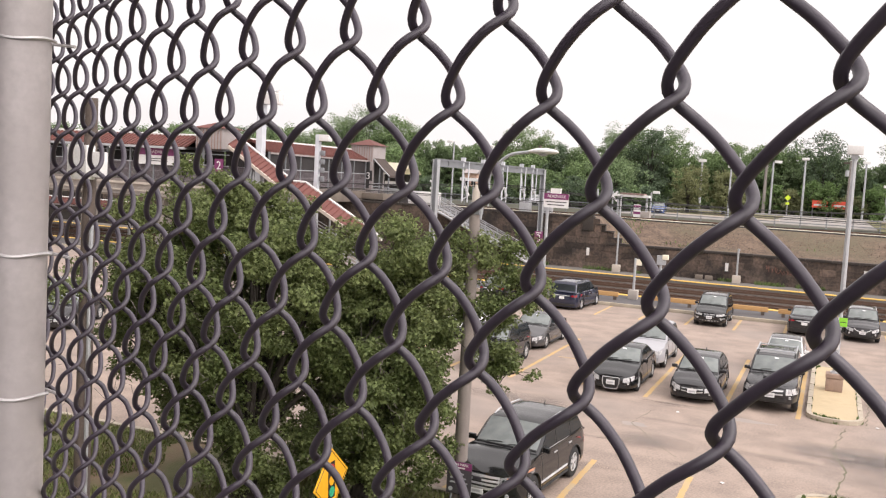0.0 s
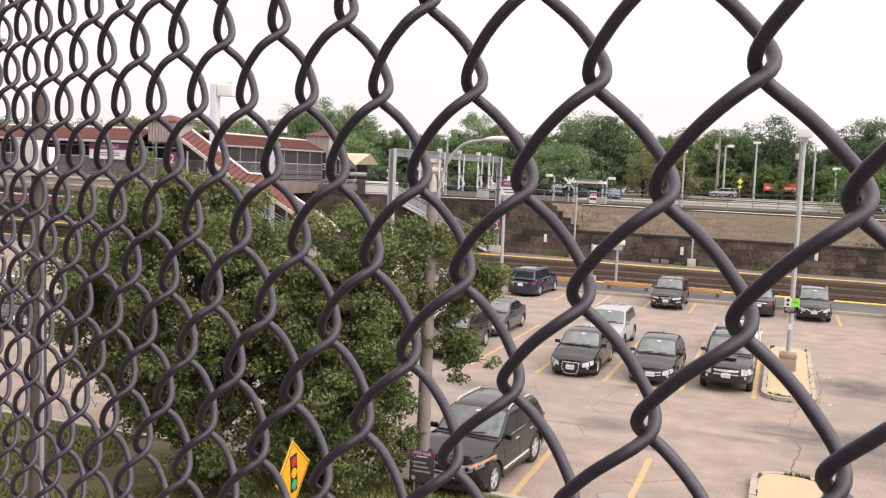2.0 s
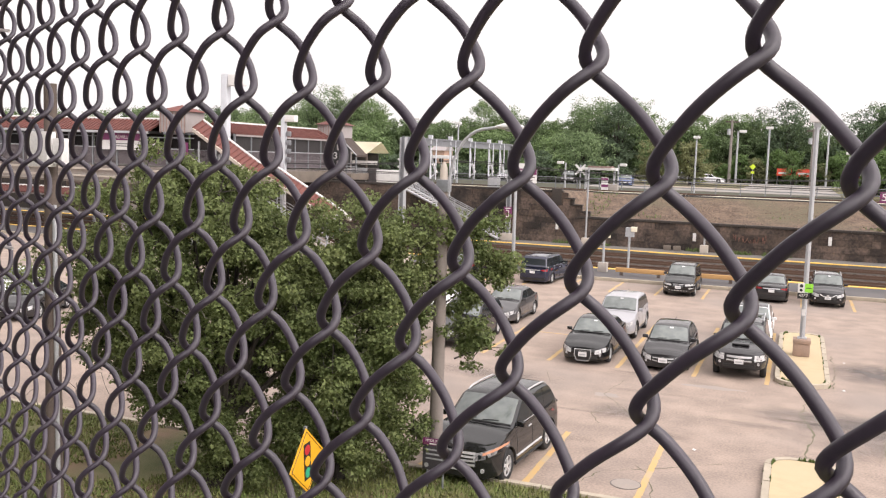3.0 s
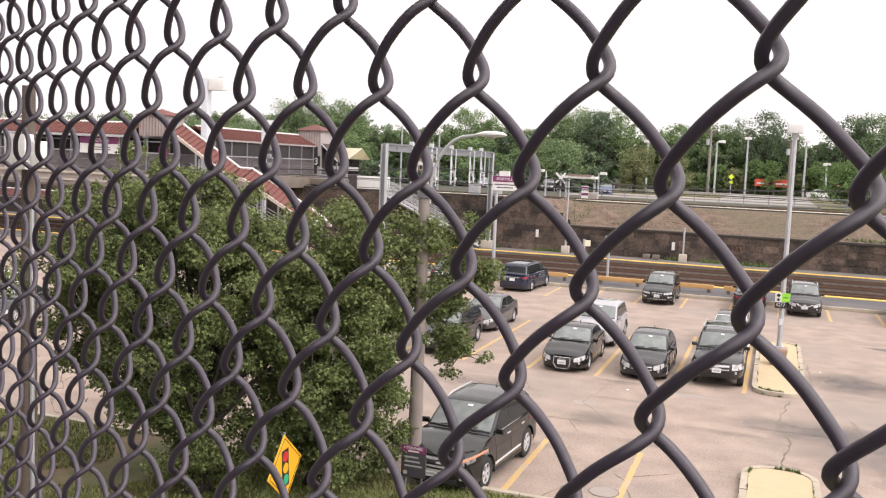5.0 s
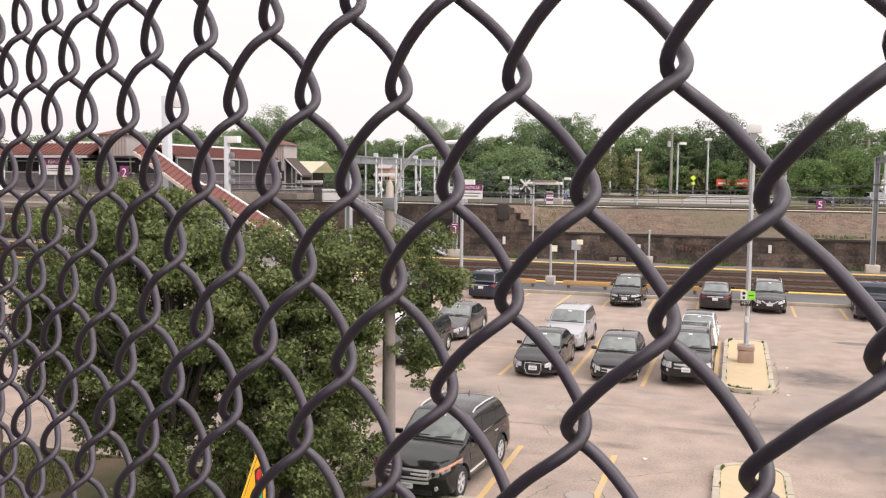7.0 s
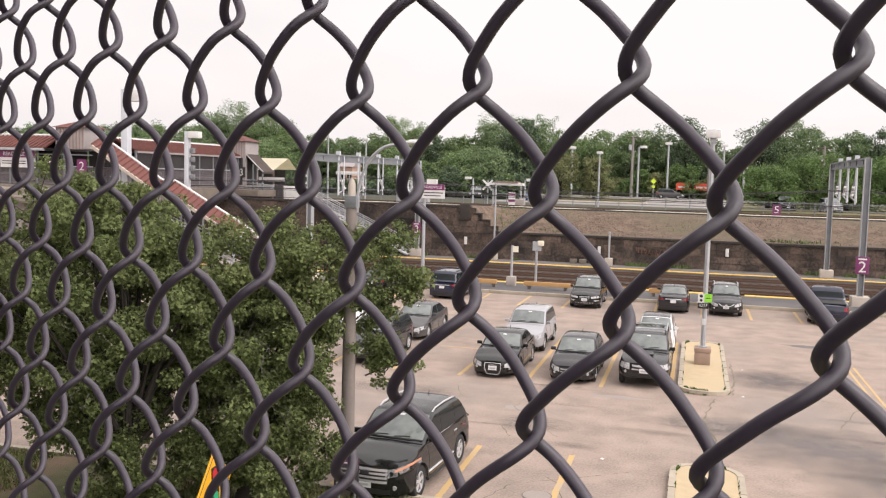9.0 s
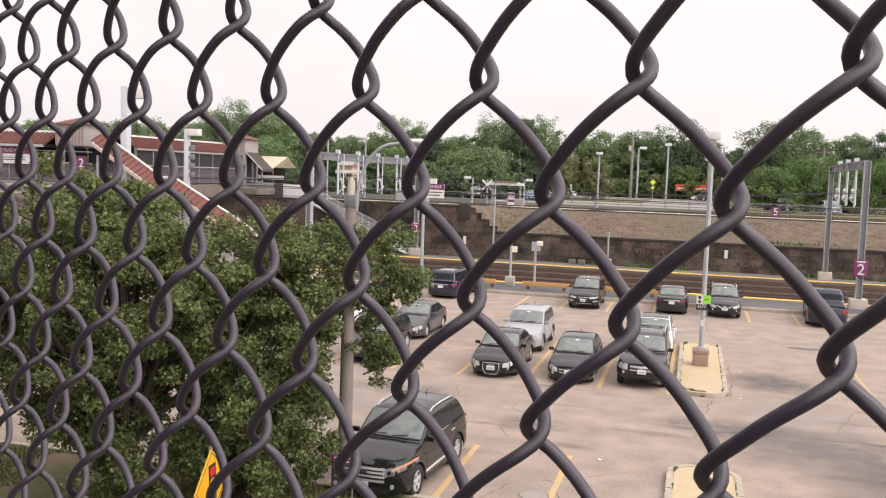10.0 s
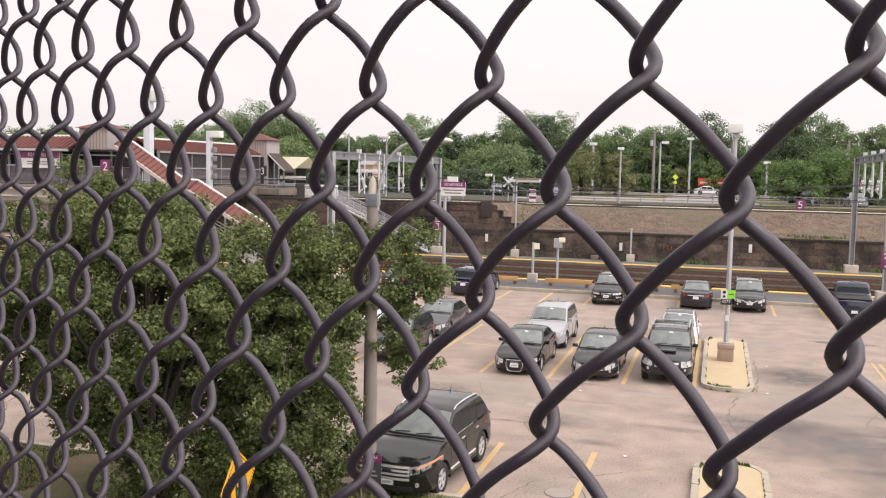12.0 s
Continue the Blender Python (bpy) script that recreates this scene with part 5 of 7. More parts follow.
def gantry(x, skew, y0, y1, z, label, number, sign_at, lamps):
    g = thing("catenary_gantry", pose(x - y0 * math.tan(radians(skew)), 0, 0.2, 0, 0, -skew), label, "gantry", "catenary gantries")
    for y in (y0, y1):
        for dx in (-0.17, 0.17):
            part("flange", bx(dx - 0.02, y - 0.2, 0.6, dx + 0.02, y + 0.2, z - 0.2), M["galv"], g)
        part("web", bx(-0.15, y - 0.02, 0.6, 0.15, y + 0.02, z - 0.2), M["galv_dark"], g)
        part("footing", bx(-0.5, y - 0.5, -0.1, 0.5, y + 0.5, 0.6, bev=0.03), M["concrete_pale"], g)
    for dz in (-0.62, -0.2):
        part("chord", bx(-0.1, y0, z + dz - 0.06, 0.1, y1, z + dz + 0.06), M["galv_dark"], g)
    part("beam_web", bx(-0.03, y0, z - 0.6, 0.03, y1, z - 0.2), M["galv_dark"], g)
    for i in range(6):
        yy = y0 + (y1 - y0) * (i + 0.5) / 6
        part("stiffener", bx(-0.09, yy - 0.02, z - 0.57, 0.09, yy + 0.02, z - 0.25), M["galv_dark"], g)
    for yy in lamps:
        part("dropper", tb([(0.0, yy, z), (0.05, yy, z - 3.0)], 0.075, 6), M["galv_pale"], g)
        part("dropper", tb([(0.12, yy + 0.75, z - 0.2), (0.12, yy + 0.75, z - 3.1)], 0.05, 6), M["galv_pale"], g)
        part("top_plate", bx(-0.14, yy - 0.13, z - 0.2, 0.14, yy + 0.13, z + 0.1), M["galv_pale"], g)
        part("brace", tb([(0.0, yy + 0.05, z - 0.7), (0.1, yy + 0.75, z - 2.9)], 0.035, 5), M["galv"], g)
        part("steady_arm", tb([(0.0, yy, z - 1.2), (-0.1, yy + 1.3, z - 2.6)], 0.05, 6), M["galv"], g)
        part("strut", tb([(0.05, yy, z - 2.9), (-0.1, yy + 1.6, z - 2.55)], 0.04, 6), M["galv"], g)
        for k in range(3):
            part("insulator", tb([(-0.03, yy + 0.6 + 0.25 * k, z - 1.95 - 0.25 * k), (-0.03, yy + 0.72 + 0.25 * k, z - 2.07 - 0.25 * k)], 0.11, 8), M["white"], g, "pale ceramic insulator")
    s = thing("track_sign", pose(x + (sign_at[0] - y0) * math.tan(radians(skew)), sign_at[0] - 0.26, sign_at[1], 0, 0, -skew), "purple track number sign with white figure on gantry", "sign", "track signs")
    part("panel", bx(-0.38, -0.03, -0.52, 0.38, 0, 0.52, bev=0.01), M["purple"], s)
    letters("figure", number, 0.95, M["white"], s, pose(0, -0.034, -0.12, 90))
    part("caption_bar", bx(-0.24, -0.036, 0.34, 0.24, -0.03, 0.43), M["white"], s)


def platform_things():
    gantry(-24.8, 2.3, 56.6, 78.3, 8.65, "grey lattice gantry carrying the overhead line across tracks", "3", (78.3, 2.65), (61, 64.6, 68.6, 72.8, 75.5))
    gantry(9.85, 1.1, 60.0, 77.6, 9.15, "grey steel gantry with insulators over the tracks", "2", (60.0, 2.7), (64.6, 68.6, 72.8))
    # station name sign on its pole
    s = thing("station_sign", pose(-18.25, 61.2, 0.2), "tall grey pole carrying purple and white station name sign", "sign")
    part("pole", tb([(0, 0, 0), (0, 0, 6.75)], [0.13, 0.1], 10), M["galv"], s)
    part("base", bx(-0.35, -0.35, -0.1, 0.35, 0.35, 0.2), M["galv_dark"], s)
    pn = part("panel", bx(-0.25, -0.17, 5.62, 1.5, -0.11, 6.6), M["white"], s, "white panel")
    part("header", bx(-0.25, -0.185, 6.2, 1.5, -0.171, 6.6), M["purple"], pn, "purple header band")
    letters("name", "READVILLE", 0.27, M["white"], pn, pose(0.66, -0.19, 6.4, 90))
    for k, w in ((5.98, 0.75), (5.78, 0.6)):
        part("text_bar", bx(0.62 - w, -0.178, k, 0.62 + w, -0.171, k + 0.07), M["mesh_grey"], pn)
    part("top_box", bx(0.2, -0.2, 6.6, 0.9, 0.1, 6.95), M["white"], s)
    for x, y, h, hd in ((-11.7, 60.1, 2.7, "sign"), (-10.2, 61.0, 2.95, "horn")):
        p = thing("platform_post", pose(x, y, 0.2), "short grey platform post with small box on top", "post", "platform posts")
        part("base", bx(-0.3, -0.3, -0.1, 0.3, 0.3, 0.6 if hd == "sign" else 0.1, bev=0.03), M["concrete"], p)
        part("pole", tb([(0, 0, 0.1), (0, 0, h)], 0.085, 8), M["galv"], p)
        if hd == "sign":
            part("small_sign", bx(-0.05, -0.05, h - 0.45, 0.42, 0.02, h - 0.05), M["cream"], p)
        else:
            part("box", bx(-0.25, -0.2, h - 0.6, 0.3, 0.15, h), M["galv"], p)
            part("lens", bx(0.1, -0.3, h - 0.25, 0.5, -0.05, h + 0.08, bev=0.05), M["cream"], p)
    for x, y, h in ((-6.9, 78.2, 2.7), (-16.85, 78.2, 6.5)):
        p = thing("platform_post", pose(x, y, 0.2), "slim grey post on concrete footing by the wall", "post", "platform posts")
        part("base", bx(-0.32, -0.32, -0.05, 0.32, 0.32, 0.62, bev=0.04), M["concrete_pale"], p)
        part("pole", tb([(0, 0, 0.5), (0, 0, h)], 0.08, 8), M["galv"], p)
        part("cap", tb([(0, 0, h), (0, 0, h + 0.12)], 0.11, 8), M["galv"], p)
    for x in (-9.9, -9.1):
        tagged(part("concrete_block", bx(-0.3, -0.2, 0, 0.3, 0.2, 0.4, bev=0.05), M["concrete_dim"], m=pose(x, 78.3, 0.2)), "weathered concrete block at the foot of the wall", "block", "blocks")
    # island lamp pole with parking signs
    p = thing("parking_lot_light", pose(0.545, 38.2, 0.13), "tall grey square light pole on a brick-red concrete base", "light pole")
    part("base", bx(-0.31, -0.31, 0, 0.31, 0.31, 0.5, bev=0.04), M["base"], p, "rusty-brown concrete base")
    part("base_cap", bx(-0.33, -0.33, 0.5, 0.33, 0.33, 0.68, bev=0.04), M["base"], p)
    part("flange", bx(-0.17, -0.17, 0.68, 0.17, 0.17, 0.74, bev=0.01), M["galv"], p)
    part("pole", tb([(0, 0, 0.72), (0, 0, 9.1)], [0.1, 0.085], 8), M["galv"], p)
    part("lamp_head", bx(-0.29, -0.25, 9.1, 0.29, 0.25, 9.45, bev=0.04), M["white"], p, "pale rectangular lamp head")
    part("bracket", bx(-0.12, -0.12, 8.92, 0.12, 0.12, 9.12), M["galv"], p)
    sg = part("sign_board", bx(-0.28, -0.15, 2.5, -0.03, -0.13, 2.87), M["white"], p, "white parking symbol board")
    for z, r in ((2.77, 0.065), (2.6, 0.055)):
        part("symbol", tb([(-0.155, -0.158, z), (-0.155, -0.15, z)], r, 16), M["sign_black"], sg)
    gs = part("green_sign", bx(-0.026, -0.15, 2.53, 0.27, -0.13, 2.87), M["lime"], p, "bright lime green panel")
    part("text_bar", bx(0.02, -0.156, 2.68, 0.22, -0.15, 2.71), M["sign_black"], gs)
    bs = part("number_board", bx(-0.28, -0.155, 2.27, 0.14, -0.13, 2.49), M["sign_black"], p, "black lot number board")
    letters("number", "4277", 0.17, M["white"], bs, pose(-0.07, -0.16, 2.39, 90))
    part("sticker", bx(-0.08, -0.1, 1.6, 0.06, -0.09, 1.85), M["white"], p)
    # street lamp on a concrete pole at the verge
    s = thing("street_lamp", pose(-7.43, 19.25, 0.1), "concrete street lamp pole with curved metal arm", "street lamp")
    part("pole", tb([(0, 0, 0), (0.0, 0, 3.5), (0, 0, 6.8)], [0.165, 0.145, 0.12], 14), M["concrete_grey"], s)
    part("pole_top", tb([(0, 0, 6.8), (0, 0, 7.12), (0, 0, 7.26)], [0.1, 0.085, 0.03], 10), M["concrete_pale"], s)
    part("bracket", bx(-0.13, -0.13, 6.6, 0.15, 0.13, 6.87, bev=0.02), M["galv_dark"], s, "dark steel bracket")
    arm = [(0.13, 0, 6.5)] + [(0.13 + 0.95 * (1 - math.cos(a)) * 0.9, 0, 6.7 + 1.32 * math.sin(a)) for a in [radians(9 * k) for k in range(1, 10)]] + [(1.25, 0, 8.06)]
    part("arm", tb(arm, [0.035] * len(arm), 8), M["galv"], s)
    bm = tb([(0, 0, 0), (0.06, 0, 0.01), (0.2, 0, 0.03), (0.42, 0, 0.035), (0.6, 0, 0.02), (0.68, 0, 0.0)], [0.04, 0.07, 0.125, 0.13, 0.09, 0.02], 12)
    bmesh.ops.scale(bm, vec=(1, 1, 0.55), verts=bm.verts[:])
    part("lamp_head", bm, M["white"], s, "flat pale lamp head", m=pose(1.17, 0, 8.06))
    bm = tb([(0, 0, 0), (0, 0, 0.03), (0, 0, 0.05)], [0.05, 0.1, 0.11], 12)
    part("lens", bm, M["galv"], s, m=pose(1.5, 0, 7.97))
    part("photocell", tb([(1.42, 0, 8.12), (1.42, 0, 8.2)], [0.04, 0.03], 8), M["wood"], s, "brown photocell knob")
    # information sign beside the pole
    i = thing("information_sign", pose(-7.13, 18.5, 0.1), "charcoal information panel with purple header on short posts", "sign")
    for px in (-0.2, 0.18):
        part("post", tb([(px, 0.02, 0), (px, 0.02, 0.9)], 0.025, 8), M["galv_dark"], i)
    part("panel", bx(-0.3, -0.03, 0.42, 0.28, 0.0, 1.14, bev=0.005), M["sign_grey"], i)
    part("header", bx(-0.3, -0.036, 0.98, 0.28, -0.03, 1.14), M["purple"], i, "purple header")
    letters("title", "HYDE PARK", 0.085, M["white"], i, pose(-0.015, -0.037, 1.085, 90))
    part("subtitle_bar", bx(-0.14, -0.039, 1.0, 0.12, -0.036, 1.03), M["white"], i)
    for k in range(3):
        part("text_bar", bx(-0.22, -0.036, 0.86 - 0.1 * k, 0.1 + 0.05 * k, -0.03, 0.895 - 0.1 * k), M["galv"], i)
    part("round_mark", tb([(-0.2, -0.036, 0.52), (-0.2, -0.03, 0.52)], 0.05, 14), M["galv"], i)
    # signal-ahead warning sign
    w = thing("traffic_sign", pose(-8.32, 14.8, 0.1, 0, 0, 91), "yellow diamond warning sign with traffic light symbol", "traffic sign")
    part("post", bx(-0.03, 0.0, 0, 0.03, 0.05, 2.25), M["galv_dark"], w)
    r = 0.647
    bm = bmesh.new()
    tube(bm, [(0, -0.025, 0), (0, -0.002, 0)], r, 4)
    a0 = math.atan2(bm.verts[:][0].co.z, bm.verts[:][0].co.x)
    bmesh.ops.transform(bm, matrix=Matrix.Rotation(a0, 4, "Y"), verts=bm.verts[:])
    pl = part("panel", bm, M["sign_yellow"], w, m=pose(0, 0, 1.58, 0, -5), shade=0)
    for sgn in ((1, 1), (1, -1), (-1, 1), (-1, -1)):
        part("border", tb([(sgn[0] * 0.585, -0.028, 0), (0, -0.028, sgn[1] * 0.585)], 0.006, 5), M["sign_black"], pl)
    part("symbol", bx(-0.125, -0.032, -0.36, 0.125, -0.025, 0.36), M["sign_black"], pl)
    for z, k in ((0.225, "red"), (0.0, "sign_yellow"), (-0.225, "green")):
        part("signal_dot", tb([(0, -0.037, z), (0, -0.03, z)], 0.1, 18), M[k], pl)
    part("plaque", bx(-0.24, -0.025, 0.4, 0.24, -0.002, 0.88), M["sign_yellow"], w, "small yellow plaque")
    # wooden utility pole with white box
    u = thing("utility_pole", pose(-13.65, 14.0, 0.1), "weathered wooden utility pole with white equipment box", "utility pole")
    part("pole", tb([(0, 0, 0), (0, 0, 8.55)], [0.17, 0.12], 12), M["wood"], u)
    part("conduit", tb([(0.17, -0.08, 0), (0.15, -0.08, 6.2)], 0.045, 8), M["galv"], u)
    part("box", bx(-0.25, -0.36, 6.95, 0.25, -0.12, 7.62, bev=0.02), M["white"], u, "white metal box")
    part("box", bx(0.28, -0.25, 7.0, 0.5, -0.05, 7.5, bev=0.02), M["white"], u, "white metal box")
    # mono poles by the stairs
    for x, y, h, r, plate, eq in ((-41.4, 60.2, 13.0, 0.28, (0.35, 1.7, 12.1, 12.95), False), (-36.95, 61.4, 10.0, 0.18, (0.2, 1.05, 9.5, 10.0), True)):
        p = thing("catenary_mast", pose(x, y, 0.2), "tall pale steel mast with a box at its top", "mast", "masts")
        part("mast", bx(-r, -r, 0, r, r, h, bev=0.04), M["galv_pale"], p)
        part("top_box", bx(plate[0], -0.3, plate[2], plate[1], 0.3, plate[3], bev=0.04), M["white"], p)
        if eq:
            for k in range(4):
                part("signal_unit", bx(0.26, -0.16, h - 3.6 + 0.66 * k, 0.6, 0.16, h - 3.2 + 0.66 * k, bev=0.08), M["galv_dark"], p)


def gull(x, y, z):
    """A small gull standing still."""
    b = thing("bird", pose(x, y, z, 0, 0, 35), "grey and white gull perched on the mast", "bird")
    body = tb([(-0.2, 0, 0.13), (-0.1, 0, 0.14), (0.02, 0, 0.16), (0.12, 0, 0.19), (0.16, 0, 0.22)], [0.015, 0.06, 0.08, 0.06, 0.03], 10)
    part("body", body, M["white"], b)
    part("head", tb([(0.13, 0, 0.22), (0.17, 0, 0.27), (0.21, 0, 0.28), (0.24, 0, 0.275)], [0.03, 0.045, 0.035, 0.01], 8), M["white"], b)
    part("beak", tb([(0.235, 0, 0.275), (0.29, 0, 0.265)], [0.012, 0.004], 6), M["tactile"], b)
    for sd in (-1, 1):
        part("wing", tb([(0.1, 0.06 * sd, 0.2), (-0.05, 0.075 * sd, 0.18), (-0.28, 0.03 * sd, 0.12)], [0.03, 0.045, 0.006], 6), M["galv"], b, "folded grey wing")
        part("leg", tb([(0.02, 0.03 * sd, 0.1), (0.02, 0.03 * sd, 0.0)], 0.008, 5), M["tactile"], b)


def station():
    """Covered footbridge, its stairs, lift towers and the side gallery."""
    t = thing("footbridge", pose(0, 0, 0), "covered station footbridge with red tiled roofs and grey mesh sides", "footbridge", kind="structure")

    def roof_strip(name, p0, p1, half, rise, board="wall_grey", thick=0.1):
        """A low pitched tiled roof between two points."""
        a, b = Vector(p0), Vector(p1)
        d = (b - a).normalized()
        sd = Vector((-d.y, d.x, 0)).normalized()
        ln = (b - a).length
        bm = bmesh.new()
        for s in (-1, 1):
            q = [a + sd * s * half, b + sd * s * half, b + Vector((0, 0, rise)), a + Vector((0, 0, rise))]
            lo = [bm.verts.new(v) for v in q] + [bm.verts.new(v - Vector((0, 0, 0.12))) for v in q]
            for f in ((0, 1, 2, 3), (4, 7, 6, 5), (0, 4, 5, 1), (1, 5, 6, 2), (2, 6, 7, 3), (3, 7, 4, 0)):
                bm.faces.new([lo[i] for i in f])
        bmesh.ops.recalc_face_normals(bm, faces=bm.faces[:])
        rf = part(name, bm, M["roof"], t, "red tiled roof", shade=0)
        rib = bmesh.new()
        n = int(ln / 0.42)
        for i in range(n + 1):
            c = a + d * (ln * i / n)
            for s in (-1, 1):
                tube(rib, [c + sd * s * (half + 0.05) + Vector((0, 0, 0.03)), c + Vector((0, 0, rise + 0.04))], 0.055, 5)
        tagged(part("tile_ribs", rib, M["roof"], rf, shade=60), kind="stuff")
        part("ridge", tb([a + Vector((0, 0, rise + 0.05)), b + Vector((0, 0, rise + 0.05))], 0.1, 6), M["white"], rf, "pale ridge capping")
        for s in (-1, 1):
            part("fascia", tb([a + sd * s * half - Vector((0, 0, 0.12)), b + sd * s * half - Vector((0, 0, 0.12))], thick, 4), M[board], rf, "painted eaves board")

    # side gallery along the near platform
    zf = 5.65
    part("girder", bx(-100, 60.6, 4.4, -44.4, 61.0, zf, bev=0.04), M["concrete"], t)
    part("girder", bx(-100, 63.4, 4.4, -44.4, 63.8, zf, bev=0.04), M["concrete"], t)
    part("girder_ledge", bx(-100, 60.4, 4.85, -44.4, 60.6, 4.98), M["concrete_pale"], t)
    part("girder_ledge", bx(-100, 60.25, 5.45, -44.4, 60.6, 5.62), M["concrete_pale"], t)
    # lowest ledge is darker than the girder it edges
    part("girder_ledge", bx(-100, 60.5, 4.4, -44.4, 60.6, 4.55), M["concrete_dim"], t)
    part("deck", bx(-100, 60.4, zf, -44.4, 64.0, zf + 0.2), M["concrete_grey"], t)
    for x in (-52.2, -60.5, -69, -78):
        part("column", bx(x - 0.4, 61.6, 0.2, x + 0.4, 62.8, 4.4, bev=0.05), M["concrete"], t)
    roof_strip("gallery_roof", (-100, 62.2, 8.75), (-48.6, 62.2, 8.75), 2.1, 0.95)
    bm = bmesh.new()
    for k in range(25):
        box(bm, -1.2 + 0.1 * k - 0.022, -0.02, 0.12, -1.2 + 0.1 * k + 0.022, 0.02, 1.45)
    for z_ in (0.12, 0.78, 1.4):
        box(bm, -1.22, -0.03, z_, 1.22, 0.03, z_ + 0.06)
    me = mesh_of("mesh_panel", bm, M["mesh_panel"], 0)
    po = mesh_of("gallery_post", bx(-0.07, -0.07, 0.0, 0.07, 0.07, 2.9), M["galv_dark"], 0)
    # opaque dark sheets put the shade of the covered interior into colour
    gl = mesh_of("gallery_pane", bx(-1.15, -0.015, 1.5, 1.15, 0.015, 2.75), M["panel_dark"], 0)
    rl = mesh_of("handrail", bx(-1.25, -0.05, 1.46, 1.25, 0.03, 1.54), M["galv"], 0)
    tr = mesh_of("top_rail", bx(-1.25, -0.04, 2.35, 1.25, 0.04, 2.43), M["galv_dark"], 0)
    cb = mesh_of("ceiling_beam", bx(-0.08, -1.9, -0.1, 0.08, 1.9, 0.08), M["galv_dark"], 0)
    part("gutter", bx(-100, 60.02, 8.5, -48.6, 60.2, 8.68, bev=0.02), M["galv"], t, "grey steel gutter")
    part("gallery_ceiling", bx(-100, 60.3, 8.7, -48.6, 64.1, 8.74), M["dark"], t)
    for i in range(21):
        x = -46.0 - 2.5 * i
        shared("mesh_panel", me, t, pose(x, 60.75, zf + 0.2)), shared("gallery_post", po, t, pose(x - 1.25, 60.75, zf + 0.2)), shared("handrail", rl, t, pose(x, 60.72, zf + 0.2))
        shared("gallery_pane", gl, t, pose(x, 63.6, zf + 0.2))
        shared("mesh_panel", me, t, pose(x, 63.65, zf + 0.2))
        shared("top_rail", tr, t, pose(x, 60.75, zf + 0.2)), shared("ceiling_beam", cb, t, pose(x - 1.25, 62.2, 8.62))
    # bridge across the tracks
    for x in (-46.6, -43.2):
        part("girder", bx(x - 0.2, 63.5, 4.6, x + 0.2, 82.5, zf, bev=0.04), M["concrete_dim"], t)
        for i in range(8):
            y = 65.0 + 2.4 * i
            shared("mesh_panel", me, t, pose(x + 0.2, y, zf + 0.2, 0, 0, 90)), shared("gallery_post", po, t, pose(x + 0.2, y - 1.2, zf + 0.2))
            shared("handrail", rl, t, pose(x + 0.25, y, zf + 0.2, 0, 0, 90)), shared("gallery_pane", gl, t, pose(x + 0.18, y, zf + 0.2, 0, 0, 90))
    part("deck", bx(-46.8, 64.0, zf, -43.0, 82.5, zf + 0.2), M["concrete_grey"], t)
    roof_strip("bridge_roof", (-44.9, 63.8, 8.75), (-44.9, 81.5, 8.75), 2.0, 0.9)
    # lift towers
    for x0, y0, x1, y1, ze, zp, num in ((-48.1, 60.8, -45.5, 63.2, 10.35, 10.7, "2"), (-44.85, 80.9, -42.35, 83.6, 10.2, 10.65, "3")):
        tw = part("lift_tower", bx(x0, y0, 8.7 if num == "2" else zf - 0.2, x1, y1, ze, bev=0.02), M["wall_grey"], t, "grey clad lift tower")
        for k in range(9):
            part("cladding_rib", bx(x0 + (x1 - x0) * (k + 0.5) / 9 - 0.03, y0 - 0.04, 8.6, x0 + (x1 - x0) * (k + 0.5) / 9 + 0.03, y0, ze - 0.1), M["wall_pink"], tw)
        bm = bmesh.new()
        e = 0.25
        base = [bm.verts.new(p) for p in ((x0 - e, y0 - e, ze), (x1 + e, y0 - e, ze), (x1 + e, y1 + e, ze), (x0 - e, y1 + e, ze))]
        apex = bm.verts.new(((x0 + x1) / 2, (y0 + y1) / 2, zp + 0.2))
        for i in range(4):
            bm.faces.new((base[i], base[(i + 1) % 4], apex))
        bm.faces.new(base[::-1])
        part("tower_roof", bm, M["roof"], tw, "red tiled pyramid roof", shade=0)
        if num == "3":
            part("opening", bx(x1 + 0.005, y0 + 0.35, zf + 0.3, x1 + 0.03, y1 - 0.4, 8.75), M["dark"], tw, "dark doorway")
            part("opening", bx(x0 + 0.4, y0 - 0.03, zf + 0.3, x1 - 0.3, y0 - 0.005, 8.6), M["dark"], tw, "dark doorway")
        sg = part("figure_board", bx(-0.42, -0.04, -0.5, 0.42, 0, 0.5), M["purple"] if num == "2" else M["dark"], tw, m=pose(-45.5 if num == "2" else -42.75, (60.5 if num == "2" else y0 - 0.05), 7.4 if num == "2" else 7.2))
        letters("figure", num, 0.95, M["white"], sg, pose(0, -0.045, -0.05, 90))
    sg = part("track_board", bx(-0.42, -0.04, -0.5, 0.42, 0, 0.5), M["purple_dull"], t, m=pose(-48.3, 60.55, 7.4))
    letters("figure", "2", 0.95, M["white"], sg, pose(0, -0.045, -0.05, 90))
    # stair hood running down from the far tower
    hood = bmesh.new()
    q = [(-42.3, 8.75), (-42.3, 8.95), (-40.5, 7.3), (-40.5, 7.1)]
    a, b = [hood.verts.new((x, 81.0, z)) for x, z in q], [hood.verts.new((x, 83.4, z)) for x, z in q]
    hood.faces.new(a), hood.faces.new(b[::-1])
    for i in range(4):
        hood.faces.new((a[i], b[i], b[(i + 1) % 4], a[(i + 1) % 4]))
    bmesh.ops.recalc_face_normals(hood, faces=hood.faces[:])
    hd = part("stair_hood", hood, M["brick"], t, "brown sloping stair hood", shade=0)
